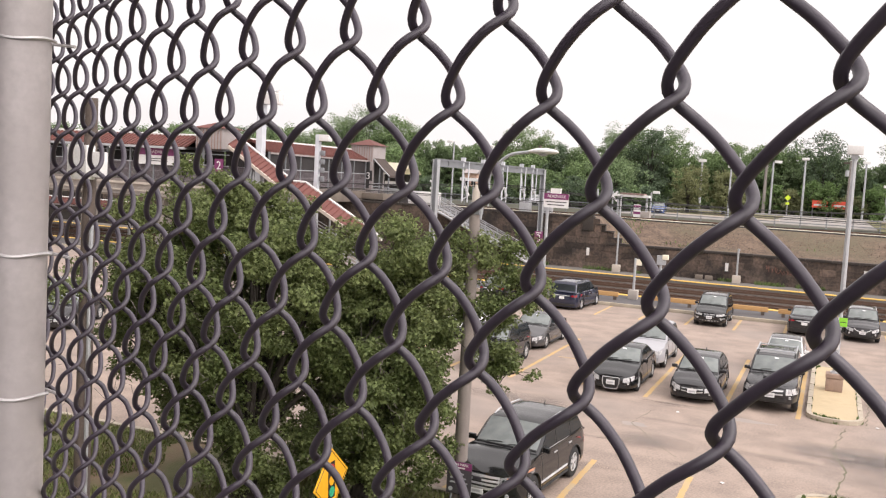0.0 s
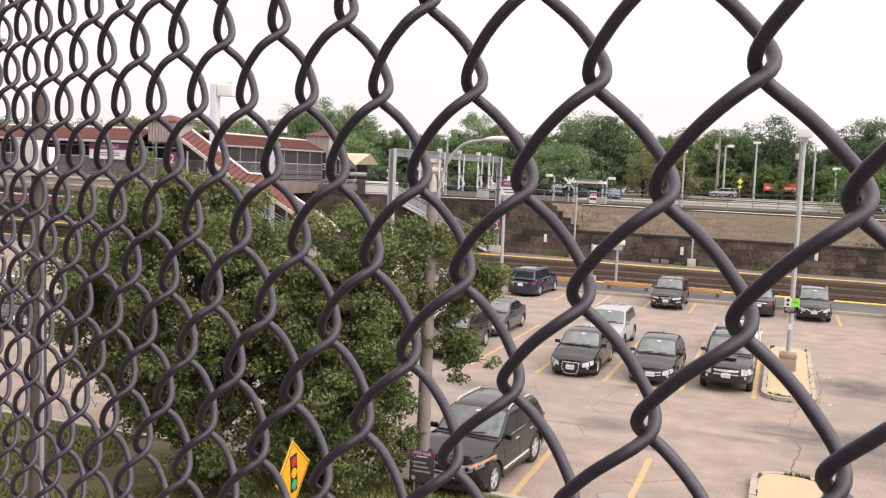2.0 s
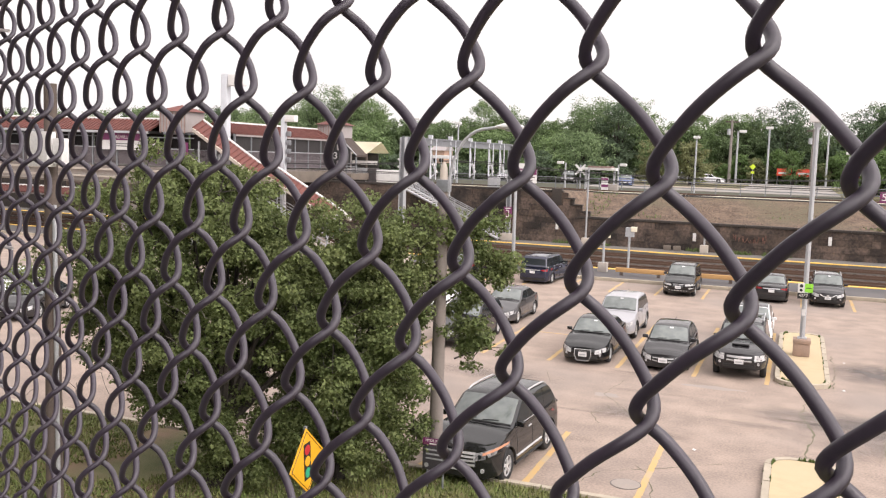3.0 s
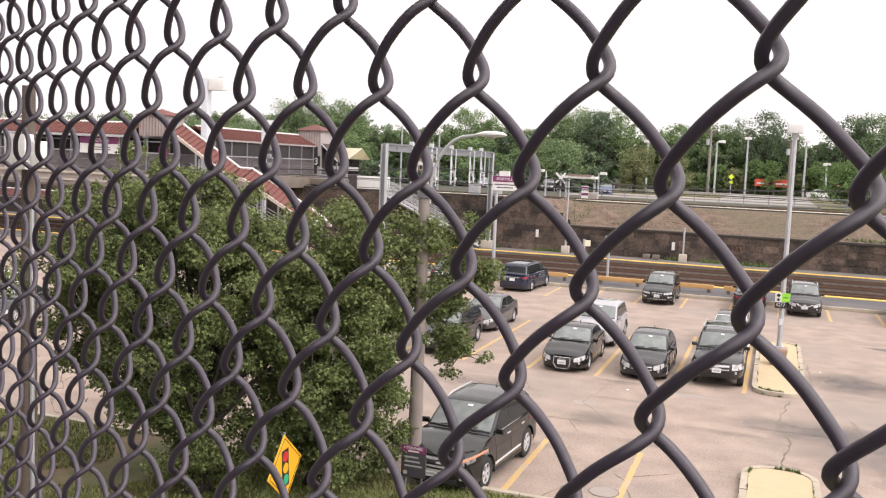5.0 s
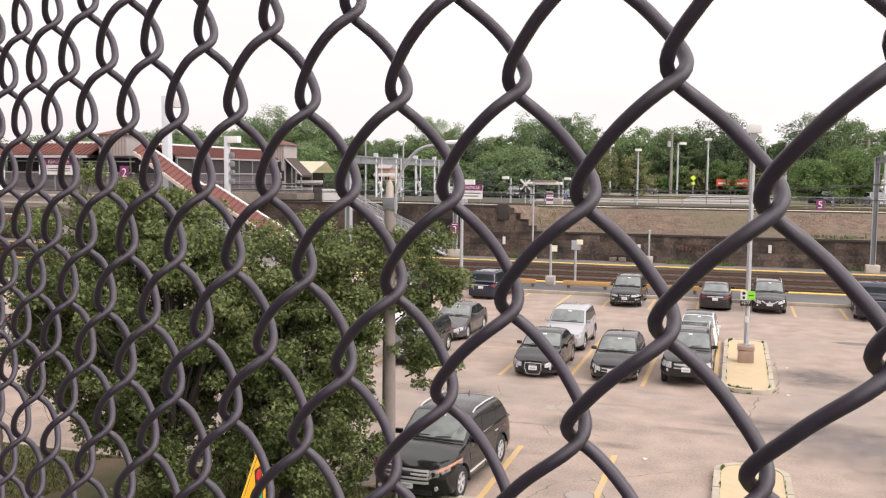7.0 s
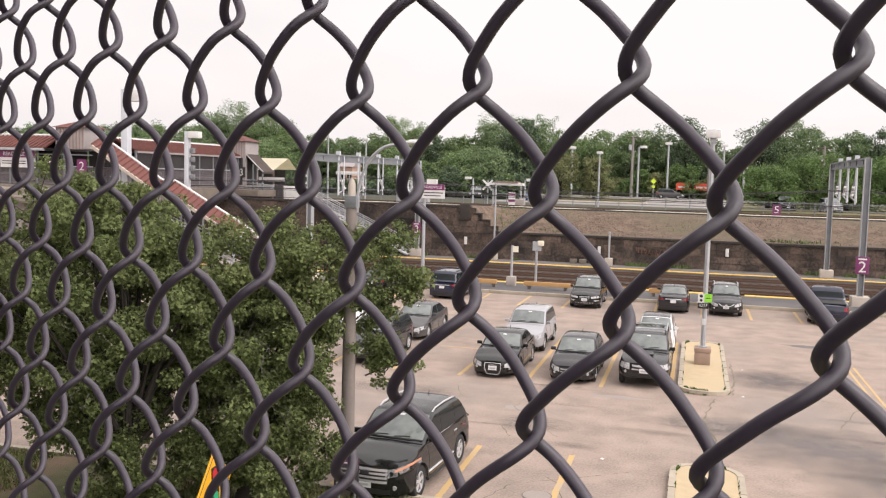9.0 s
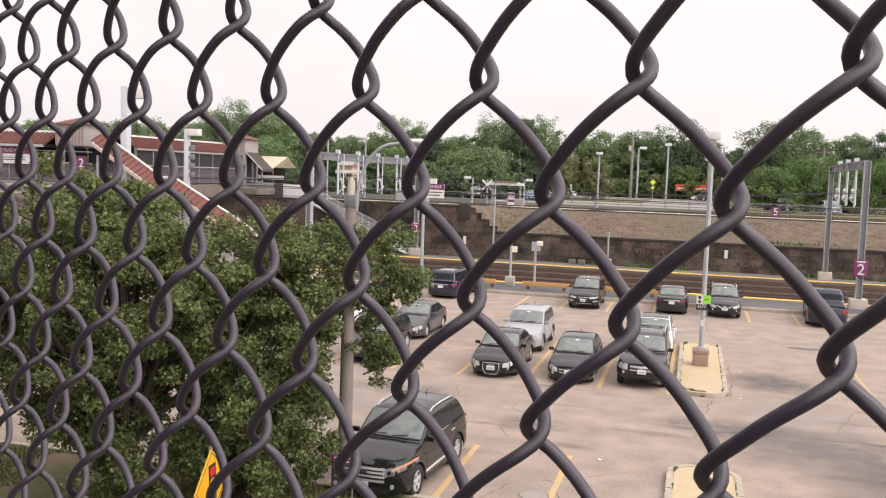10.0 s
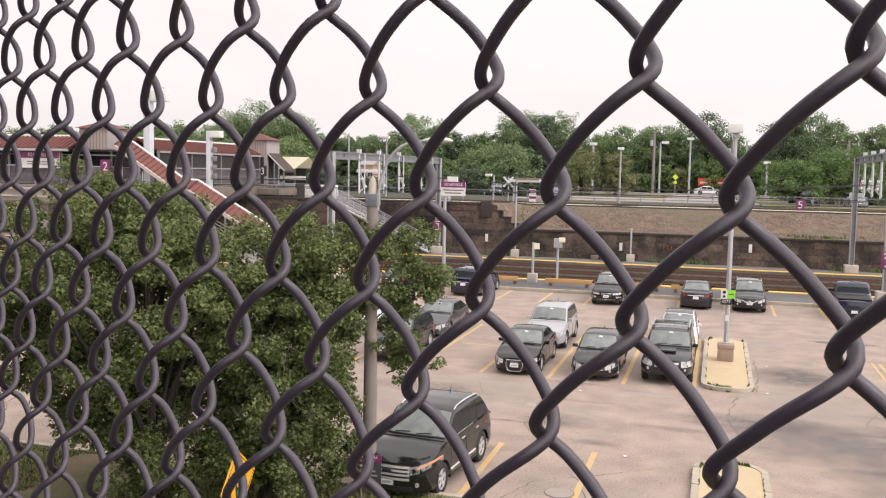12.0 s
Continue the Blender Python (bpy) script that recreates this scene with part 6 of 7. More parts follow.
    part("edge_trim", tb([(-42.3, 80.98, 8.9), (-40.5, 80.98, 7.25)], 0.06, 5), M["galv"], hd)
    for x, z in ((-41.6, 8.0), (-40.6, 7.1)):
        part("hood_post", bx(x - 0.06, 81.0, 5.5, x + 0.06, 81.12, z), M["galv_dark"], t)
    for z in (5.85, 6.15, 6.45):
        part("hand_rail", tb([(-43.6, 80.95, z), (-40.4, 80.95, z)], 0.035, 5), M["galv"], t)
    part("white_rail", bx(-42.6, 84.2, 6.35, -39.8, 84.3, 6.75), M["white"], t)
    part("abutment", bx(-46.9, 80.3, 0.2, -41.0, 84.6, 4.85, bev=0.04), M["coping"], t)
    part("abutment_ledge", bx(-47.1, 80.1, 4.85, -40.6, 84.8, 5.5, bev=0.04), M["concrete_dim"], t)
    part("pier", bx(-39.6, 79.2, 0.2, -38.4, 80.0, 4.5, bev=0.03), M["concrete"], t)
    # stairs with tiled roof down to the near platform
    flight = ((-43.0, 59.6, 9.0), (-37.9, 59.6, 5.88), (-36.8, 59.6, 5.85), (-31.0, 59.6, 2.7))
    for a_, b_ in zip(flight, flight[1:]):
        roof_strip("stair_roof", a_, b_, 1.3, 0.6, "concrete_pale", 0.16)
    for s_ in (-1, 1):
        part("bargeboard", tb([(-30.93, 59.6 + s_ * 1.45, 2.52), (-30.93, 59.6, 3.32)], 0.13, 4), M["white"], t, "pale gable board")
    for y in (58.5, 60.7):
        bm = bmesh.new()
        q = [(-43.4, 5.0), (-32.2, 0.1), (-31.6, 0.2), (-31.6, 0.5), (-43.4, 5.75)]
        a = [bm.verts.new((x, y - 0.08, z)) for x, z in q]
        b = [bm.verts.new((x, y + 0.08, z)) for x, z in q]
        bm.faces.new(a), bm.faces.new(b[::-1])
        for i in range(5):
            bm.faces.new((a[i], a[(i + 1) % 5], b[(i + 1) % 5], b[i]))
        bmesh.ops.recalc_face_normals(bm, faces=bm.faces[:])
        part("stringer", bm, M["concrete_pale"], t, shade=0)
        for k in range(7):
            x = -42.6 + 1.85 * k
            zz = 5.3 - 0.46 * (x + 43.4)
            part("stair_post", bx(x - 0.06, y - 0.06, max(zz, 0.2), x + 0.06, y + 0.06, zz + 3.1 - 0.045 * (x + 43.4)), M["galv"], t)
        for h in (0.45, 0.7, 0.95, 1.2):
            part("stair_rail", tb([(-43.2, y, 5.5 + h), (-31.4, y, 0.25 + h)], 0.035, 5), M["galv"], t)
    st = mesh_of("step", bx(0, 58.6, -0.17, 0.34, 60.6, 0.0), M["concrete"], 0)
    for k in range(31):
        shared("step", st, t, pose(-43.1 + 0.36 * k, 0, 5.75 - 0.172 * (k + 1)))
    # lower canopy on the far-left platform
    roof_strip("platform_roof", (-90, 70.0, 2.75), (-61.0, 70.0, 2.75), 1.6, 0.5)
    for x in (-63, -69, -75):
        part("canopy_post", bx(x - 0.1, 69.9, 0.0, x + 0.1, 70.1, 2.7), M["galv"], t)
    # name banner on the gallery
    b = thing("station_banner", pose(-51.75, 60.6, 7.76), "white station banner with purple header on the gallery", "banner")
    part("panel", bx(-1.95, -0.06, -0.6, 1.95, 0.0, 0.75), M["white"], b)
    part("header", bx(-1.95, -0.075, 0.17, 1.95, -0.061, 0.75), M["purple"], b)
    letters("name", "READVILLE", 0.42, M["white"], b, pose(0, -0.08, 0.44, 90))
    for k in (-0.12, -0.3):
        part("text_bar", bx(-1.1, -0.068, k - 0.03, 1.1, -0.061, k + 0.04), M["mesh_grey"], b)
    # open stair on the far platform
    s = thing("open_stair", pose(0, 0, 0), "open steel stair with white railings climbing the stone wall", "stair", kind="structure")
    for y in (77.0, 78.6):
        part("stringer", tb([(-24.4, y, 0.35), (-34.0, y, 4.6)], 0.13, 6), M["galv"], s)
        for h in (0.25, 0.48, 0.71, 0.94, 1.1):
            part("stair_rail", tb([(-24.4, y, 0.35 + h), (-34.0, y, 4.6 + h)], 0.035, 5), M["galv"], s)
        for k in range(9):
            x = -24.5 - 1.18 * k
            part("rail_post", tb([(x, y, 0.35 + 0.443 * (-24.4 - x)), (x, y, 1.45 + 0.443 * (-24.4 - x))], 0.04, 5), M["galv"], s)
    sm = mesh_of("step", bx(-0.34, 77.0, -0.06, 0.0, 78.6, 0.0), M["concrete"], 0)
    for k in range(26):
        shared("step", sm, s, pose(-24.4 - 0.37 * k, 0, 0.37 + 0.164 * k))
    # equipment on the upper left
    for x, y, w, h, m_, lab in ((-41.75, 84.5, 0.93, 1.5, "galv", "grey metal equipment cabinet above the wall"), (-40.3, 84.5, 0.48, 1.5, "mesh_grey", "dark grey equipment cabinet above the wall"), (-38.2, 84.6, 1.6, 1.4, "white", "white equipment cabinet above the wall"), (-27.9, 86.0, 0.5, 1.2, "galv", "small grey cabinet above the wall"), (-25.8, 86.0, 0.6, 1.3, "galv", "grey cabinet above the wall")):
        c = thing("equipment_cabinet", pose(x, y, 4.5), lab, "cabinet", "cabinets")
        part("body", bx(-w, -0.5, 0, w, 0.5, h, bev=0.03), M[m_], c)
        part("door", bx(-w * 0.85, -0.53, 0.12, -0.02, -0.5, h - 0.12), M[m_], c)
        part("door", bx(0.02, -0.53, 0.12, w * 0.85, -0.5, h - 0.12), M[m_], c)
    c = thing("shed", pose(-49.0, 101.5, 4.4), "open shed with cream metal roof", "shed")
    bm = bmesh.new()
    q = [(-4.4, -4.0, 3.05), (1.55, -4.0, 3.05), (1.55, 0, 4.5), (-4.4, 0, 4.5), (-4.4, 2.4, 3.15), (1.55, 2.4, 3.15)]
    v = [bm.verts.new(p) for p in q]
    bm.faces.new((v[0], v[1], v[2], v[3])), bm.faces.new((v[3], v[2], v[5], v[4]))
    bmesh.ops.solidify(bm, geom=bm.faces[:], thickness=0.15)
    part("roof", bm, M["cream"], c, "cream metal roof", shade=0)
    part("back_wall", bx(-4.2, 2.0, 0, 0.2, 2.2, 3.1), M["dark"], c)
    part("side_wall", bx(-4.2, -3.6, 0, -4.0, 2.0, 3.1), M["wall_pink"], c)
    for x in (-3.8, 1.4):
        part("post", bx(x - 0.08, -3.8, 0, x + 0.08, -3.6, 3.1), M["wood"], c)
    part("counter", bx(-3.8, -3.5, 0, 1.2, -3.3, 1.2), M["wall_grey"], c)


def catenary():
    for y, z in ((64.6, 6.0), (68.6, 6.0), (72.8, 5.95)):
        th = thing("overhead_line", pose(0, 0, 0), "thin black overhead line wires above the tracks", "overhead line", "overhead lines")
        part("contact_wire", tb([(-110, y, z), (80, y, z)], 0.02, 5), M["dark"], th)
        pts = []
        for i in range(61):
            x = -110 + 190 * i / 60
            s = (x - 10.3) / 34.6
            pts.append((x, y, z + 0.45 + 0.75 * (1 - 4 * (s - math.floor(s)) * (1 - (s - math.floor(s))))))
        part("messenger_wire", tb(pts, 0.02, 5), M["dark"], th)
    th = thing("feeder_cable", pose(0, 0, 0), "black feeder cable along the wall top", "cable")
    part("cable", tb([(-110, 79.6, 4.75), (-25, 79.6, 4.95), (-12, 79.6, 4.75), (10.3, 79.6, 5.3), (60, 79.6, 5.4)], 0.03, 5), M["dark"], th)


# near-black tone imitates the shaded inside of gallery and bridge
M["panel_dark"] = mat("dark_interior_panel", (0.045, 0.04, 0.041), (0.03, 0.027, 0.028), rough=0.45, s1=0.8, s2=6, spec=0.25)
M["mesh_panel"] = mat("grey_railing_mesh", (0.2, 0.175, 0.185), (0.15, 0.13, 0.14), rough=0.6, metal=0.2, s1=2, s2=12)
M["purple_dull"] = mat("faded_purple_board", (0.09, 0.03, 0.06), rough=0.6)
M["concrete_dim"] = mat("dark_concrete", (0.2, 0.165, 0.135), (0.14, 0.118, 0.1), rough=0.9, s1=1, s2=20)
M["base"] = mat("red_brown_base", (0.36, 0.255, 0.2), (0.28, 0.2, 0.16), rough=0.9, s1=3, s2=30)
M["galv_pale"] = mat("pale_galvanised", (0.6, 0.62, 0.66), (0.52, 0.54, 0.58), rough=0.5, metal=0.15, s1=2, s2=25, bump=0.05)


# ---- trees ----
def leaf_cloud(name, clumps, count, size, material, parent, seed, flat=0.5, shell=0.45, lobed=False):
    """A crown of many single leaves gathered in clumps."""
    rng = np.random.default_rng(seed)
    vol = np.array([c[3] * c[4] * c[5] for c in clumps]) ** 0.75
    pick = rng.choice(len(clumps), count, p=vol / vol.sum())
    c = np.array(clumps)[pick]
    d = rng.normal(size=(count, 3))
    d /= np.linalg.norm(d, axis=1)[:, None]
    r = shell + (1.08 - shell) * rng.random(count) ** 0.6
    ctr = c[:, :3] + d * c[:, 3:6] * r[:, None]
    nrm = d * 0.55 + rng.normal(size=(count, 3)) * 0.6 + np.array([0, 0, flat])
    nrm /= np.linalg.norm(nrm, axis=1)[:, None]
    t = np.cross(nrm, rng.normal(size=(count, 3)))
    t /= np.linalg.norm(t, axis=1)[:, None]
    b = np.cross(nrm, t)
    s = size * (0.6 + 0.8 * rng.random(count))[:, None]
    outline = ((-0.85, 0, 0), (-0.25, -0.78, 0.14), (0.12, -0.24, 0.0), (1.0, 0, -0.12), (0.12, 0.24, 0.0), (-0.25, 0.78, 0.14)) if lobed else ((-1, 0, 0), (0, -0.62, 0.12), (1, 0, 0), (0, 0.62, 0.12))
    k = len(outline)
    v = np.stack([ctr + s * (t * p + b * q + nrm * h) for p, q, h in outline], 1).reshape(-1, 3)
    me = bpy.data.meshes.new(name)
    me.vertices.add(len(v)), me.loops.add(len(v)), me.polygons.add(count)
    me.vertices.foreach_set("co", v.ravel())
    me.loops.foreach_set("vertex_index", np.arange(len(v), dtype=np.int32))
    me.polygons.foreach_set("loop_start", np.arange(0, len(v), k, dtype=np.int32))
    me.update(calc_edges=True)
    me.validate()
    me.materials.append(material)
    ob = new(name, me)
    ob.parent = parent
    return tagged(ob, kind="stuff")


def near_tree(x, y, trunk_r, fork, ctr, rad, n_clump, leaves, seed, label, extra=(), cap=None):
    """Trunk, limbs and a crown of leafy sprays; cap (x, z, right, left) is its top and how it falls to both sides."""
    th = thing("tree", pose(x, y, 0.1), label, "tree", "verge trees")
    rnd = random.Random(seed)
    bm = bmesh.new()
    tube(bm, [(0, 0, -0.1), (0.02, 0, 0.25), (0.05, 0.02, fork * 0.6), (0.08, 0.05, fork)], [trunk_r * 1.5, trunk_r * 1.1, trunk_r, trunk_r * 0.9], 12)
    part("trunk", bm, M["bark"], th)
    clumps = []
    for i in range(n_clump):
        a = 2.39996 * i + rnd.uniform(-0.3, 0.3)
        h = 1 - 2 * (i + 0.5) / n_clump
        q = math.sqrt(1 - h * h) * rnd.uniform(0.45, 1.0)
        cx, cy, cz = ctr[0] + rad[0] * q * math.cos(a), ctr[1] + rad[1] * q * math.sin(a), ctr[2] + rad[2] * h * rnd.uniform(0.75, 1.0)
        if cap:
            cz = min(cz, cap[1] - cap[2] * max(0.0, cx - cap[0] - 0.5) - cap[3] * max(0.0, cap[0] - 0.5 - cx))
        if cx < ctr[0] - 0.6 and 1.6 < cz < 3.5 and cy < ctr[1] + 0.8 and rnd.random() < 0.5:
            continue
        s = rnd.uniform(0.5, 0.95)
        clumps.append((cx, cy, cz, s, s, s * 0.72))
    clumps += list(extra)
    limbs, sprays = bmesh.new(), []
    for i, (cx, cy, cz, s, *_) in enumerate(clumps):
        thin = 0.3 if i >= len(clumps) - len(extra) else 1.0
        mid = (cx * 0.45 + rnd.uniform(-0.2, 0.2), cy * 0.45 + rnd.uniform(-0.2, 0.2), fork + (cz - fork) * 0.55)
        root = (0.08, 0.05, fork - 0.1)
        if thin < 1:
            root, mid = (cx * 0.82, cy * 0.82, cz * 0.9 + fork * 0.1), (cx * 0.91, cy * 0.91, cz * 0.96 + fork * 0.04)
        tube(limbs, [root, mid, (cx, cy, cz)], [trunk_r * 0.4 * thin, trunk_r * 0.2 * thin, 0.012], 6)
        for _ in range(9):
            e = (cx + rnd.gauss(0, 0.55) * s, cy + rnd.gauss(0, 0.55) * s, cz + rnd.gauss(0, 0.5) * s)
            tube(limbs, [(cx, cy, cz), ((cx + e[0]) / 2, (cy + e[1]) / 2, (cz + e[2]) / 2 + 0.06), e], [0.014, 0.01, 0.004], 4)
            r = rnd.uniform(0.2, 0.46) * (0.6 + 0.5 * s)
            sprays.append((e[0], e[1], e[2], r, r, r * rnd.uniform(0.5, 0.85)))
    tagged(part("branchwork", limbs, M["bark"], th), kind="stuff")
    twigs = bmesh.new()
    for _ in range(26):
        p = Vector((ctr[0] + rnd.uniform(-0.9, 0.7) * rad[0], ctr[1] - rnd.uniform(0.75, 1.0) * rad[1], rnd.uniform(1.8, 4.2)))
        for _ in range(4):
            q = p + Vector((rnd.uniform(-0.3, 0.3), rnd.uniform(-0.2, 0.1), rnd.uniform(-0.25, 0.25)))
            tube(twigs, [p, (p + q) / 2 + Vector((0, 0, rnd.uniform(-0.05, 0.05))), q], [0.007, 0.005, 0.003], 4)
            p = q
    tagged(part("deadwood", twigs, M["twig"], th, "pale bare twigs"), kind="stuff")
    leaf_cloud("crown", sprays, leaves, 0.051, M["leaf"], th, seed, 0.5, 0.05, lobed=True)
    return th


def far_tree(x, y, z0, h, w, material, seed, label, leaves=2600, size=0.42, pointy=0.0, group="far trees"):
    """A trunk with boughs, each bough a bunch of small leafy clumps."""
    th = thing("tree", pose(x, y, z0), label, "tree", group)
    rnd = random.Random(seed)
    part("trunk", tb([(0, 0, -0.3), (0, 0, h * 0.3), (0.1, 0, h * 0.7)], [0.3, 0.24, 0.1], 8), M["bark"], th)
    limbs = bmesh.new()
    clumps = []
    n = 20
    lean = rnd.uniform(-0.12, 0.12)
    for i in range(n):
        f = (i + 0.5) / n
        zz = h * (0.1 + 0.82 * f)
        env = math.sin(math.pi * min(1, 0.18 + 0.76 * f) ** (1 + pointy)) ** 0.7
        a = 2.4 * i + rnd.uniform(-0.6, 0.6)
        q = w * 0.5 * env * rnd.uniform(0.3, 0.95)
        c = (q * math.cos(a) + lean * zz, q * math.sin(a), zz)
        tube(limbs, [(0, 0, h * 0.25), (c[0] * 0.5, c[1] * 0.5, (h * 0.3 + zz) / 2), c], [0.14, 0.08, 0.02], 5)
        b = w * rnd.uniform(0.12, 0.19)
        for _ in range(7):
            s = w * rnd.uniform(0.08, 0.14)
            clumps.append((c[0] + rnd.gauss(0, 0.75) * b, c[1] + rnd.gauss(0, 0.75) * b, min(c[2] + rnd.gauss(0, 0.5) * b, h * 0.97), s, s, s * rnd.uniform(0.55, 0.85)))
    tagged(part("branchwork", limbs, M["bark"], th), kind="stuff")
    leaf_cloud("crown", clumps, leaves, size, material, th, seed, 0.5, 0.25)
    return th


def trees():
    near_tree(-11.6, 16.7, 0.27, 1.3, (-0.75, 0.5, 4.15), (3.3, 2.7, 2.75), 70, 150000, 3, "leafy green maple with dark trunk on the verge", cap=(-1.0, 6.55, 0.6, 0.75),
              extra=((1.0, 0.4, 1.5, 0.5, 0.5, 0.4), (1.6, 0.6, 1.9, 0.55, 0.55, 0.4), (2.0, 0.3, 1.3, 0.5, 0.5, 0.4), (-0.9, -0.3, 1.6, 0.5, 0.5, 0.4), (-2.2, 0.2, 1.9, 0.45, 0.45, 0.3), (0.2, -0.5, 1.5, 0.55, 0.55, 0.45), (-0.3, -0.6, 1.9, 0.5, 0.5, 0.4), (0.5, -0.4, 0.95, 0.4, 0.4, 0.4), (0.9, -0.2, 0.6, 0.35, 0.35, 0.35), (-0.4, 0.5, 0.9, 0.4, 0.4, 0.35)))
    near_tree(-9.45, 18.2, 0.19, 1.0, (0.45, 0.1, 3.3), (1.12, 1.4, 2.6), 40, 98000, 5, "smaller green maple beside the street lamp", cap=(0.6, 5.85, 0.0, 0.5),
              extra=((2.5, 1.7, 3.6, 0.5, 0.5, 0.35), (2.75, 1.8, 2.9, 0.5, 0.5, 0.3), (2.4, 1.7, 4.3, 0.5, 0.5, 0.3), (2.7, 1.7, 5.9, 0.5, 0.5, 0.3), (1.9, 1.6, 5.2, 0.5, 0.5, 0.4), (1.7, 0.5, 1.2, 0.45, 0.45, 0.4), (1.5, 0.4, 0.8, 0.4, 0.4, 0.35),
                     (-1.4, 0.0, 1.2, 0.5, 0.5, 0.4), (-0.8, -0.5, 0.9, 0.5, 0.5, 0.4), (-0.2, -0.4, 1.3, 0.5, 0.5, 0.4), (0.6, -0.4, 0.9, 0.45, 0.45, 0.4), (0.7, -0.2, 1.6, 0.45, 0.45, 0.4), (-1.2, 0.2, 2.2, 0.6, 0.6, 0.5), (-0.5, 0.0, 2.6, 0.6, 0.6, 0.5),
                     (1.45, 0.3, 5.6, 0.5, 0.5, 0.35), (0.9, 0.2, 5.3, 0.5, 0.5, 0.35), (1.7, 0.5, 5.3, 0.55, 0.55, 0.45), (1.3, 0.2, 4.9, 0.6, 0.6, 0.5), (1.9, 1.0, 4.5, 0.55, 0.55, 0.45), (1.6, 0.6, 3.9, 0.55, 0.55, 0.45), (2.2, 1.4, 5.7, 0.45, 0.45, 0.3), (2.9, 1.7, 4.9, 0.5, 0.5, 0.3), (3.3, 1.7, 4.75, 0.35, 0.35, 0.22)))
    rnd = random.Random(11)
    i = 0
    tops = [(-160, 16.8), (-144, 16.3), (-114.5, 17), (-103, 17.6), (-97, 17.9), (-94.3, 20.6), (-91, 21.2), (-87.8, 19.4), (-80.8, 17.1), (-76.4, 15.4), (-69, 14.2), (-61.8, 14.2), (-58.9, 17.7), (-56, 18.6), (-53.1, 17.5), (-51.3, 14.8), (-44.5, 15.7), (-42.2, 15.4), (-40.1, 18.3),
            (-35.8, 20.3), (-31.9, 18.9), (-28.2, 18.4), (-26.5, 17.2), (-24.9, 14.7), (-18.7, 16.0), (-15.6, 17.2), (-9.5, 15.7), (-7.5, 15.5), (-3.7, 17.8), (-2.2, 18.5), (-0.3, 17.9), (0.9, 15.5), (2.3, 13), (5.6, 13.2), (8.4, 15.2), (9.5, 17.7), (15.2, 18.6), (19.8, 17.4), (21.7, 15.6), (25.2, 17.4), (40, 17.5), (60, 17)]
    xs, hs = [a for a, _ in tops], [b for _, b in tops]
    for row, (y, k, gap) in enumerate(((177, 1.0, 3.9), (186, 0.84, 7.5), (200, 0.84, 8.5))):
        x = -150 + row * 3
        while x < 75:
            h = (float(np.interp(x * 172 / y, xs, hs)) - 7.5) * y / 172 * k + 7.5 - 4.4
            h *= rnd.uniform(0.93, 1.06) if row == 0 else rnd.uniform(0.75, 0.97)
            dark = rnd.random()
            far_tree(x, y + rnd.uniform(-2.5, 4), 4.4, h, h * (rnd.uniform(0.58, 0.8) if row == 0 else rnd.uniform(0.75, 0.95)), M["leaf_far"] if dark < 0.55 else M["leaf_dark"] if dark < 0.66 else M["leaf_mid"], 100 + i, "tall dark green tree in a dense wood", 12000 if row == 0 else 5000, 0.15 if row == 0 else 0.25, pointy=0.35 if dark > 0.55 else 0.0)
            x += gap * rnd.uniform(0.8, 1.2)
            i += 1
    for x, y, h, w in ((-19.0, 132, 6.6, 5), (-14.2, 133, 6.2, 4.5)):
        far_tree(x, y, 4.5, h, w, M["leaf_olive"], 300 + i, "olive green young tree on the upper lawn", 7000, 0.12, group="young trees")
        i += 1
    for x, y, h, w in ((8, 112, 5.0, 7), (12.5, 114, 6.3, 8), (17, 116, 5.5, 8), (22, 118, 6.2, 9), (28, 118, 6.4, 9)):
        far_tree(x, y, 4.45, h, w, M["leaf_bright"], 300 + i, "bright green spreading tree beside the upper track", 11000, 0.12, group="bright trees")
        i += 1
    for k in range(17):
        far_tree(-15 + 2.9 * k + rnd.uniform(-0.8, 0.8), 169.5 + rnd.uniform(-1, 1), 4.4, rnd.uniform(2.8, 6.2), rnd.uniform(3.6, 5.4), M["leaf_bright"] if k % 3 else M["leaf_olive"], 600 + k, "light green shrub at the foot of the wood", 3000, 0.16, group="shrubs")
    for k in range(26):
        x = -62 + 1.75 * k + rnd.uniform(-0.5, 0.5)
        if -22 < x:
            break
        far_tree(x, 124 + rnd.uniform(-1.5, 1.5), 4.4, 1.9 if -54 < x < -42 else rnd.uniform(2.6, 4.2), rnd.uniform(3.2, 4.2), M["leaf_dark"] if k % 3 else M["leaf_mid"], 500 + k, "dark green bush along the upper road", 2600, 0.13, group="bushes")
    for x in (-140, -132, -124, -116, -108, -100, -92, -84, -76, -68, -61, -41, -34, -28):
        far_tree(x, 128 + rnd.uniform(-5, 5), 4.4, rnd.uniform(6.5, 9.5), 8.5, M["leaf_mid"] if x % 4 else M["leaf_far"], 400 + i, "mid-green tree behind the station", 7000, 0.16)
        i += 1


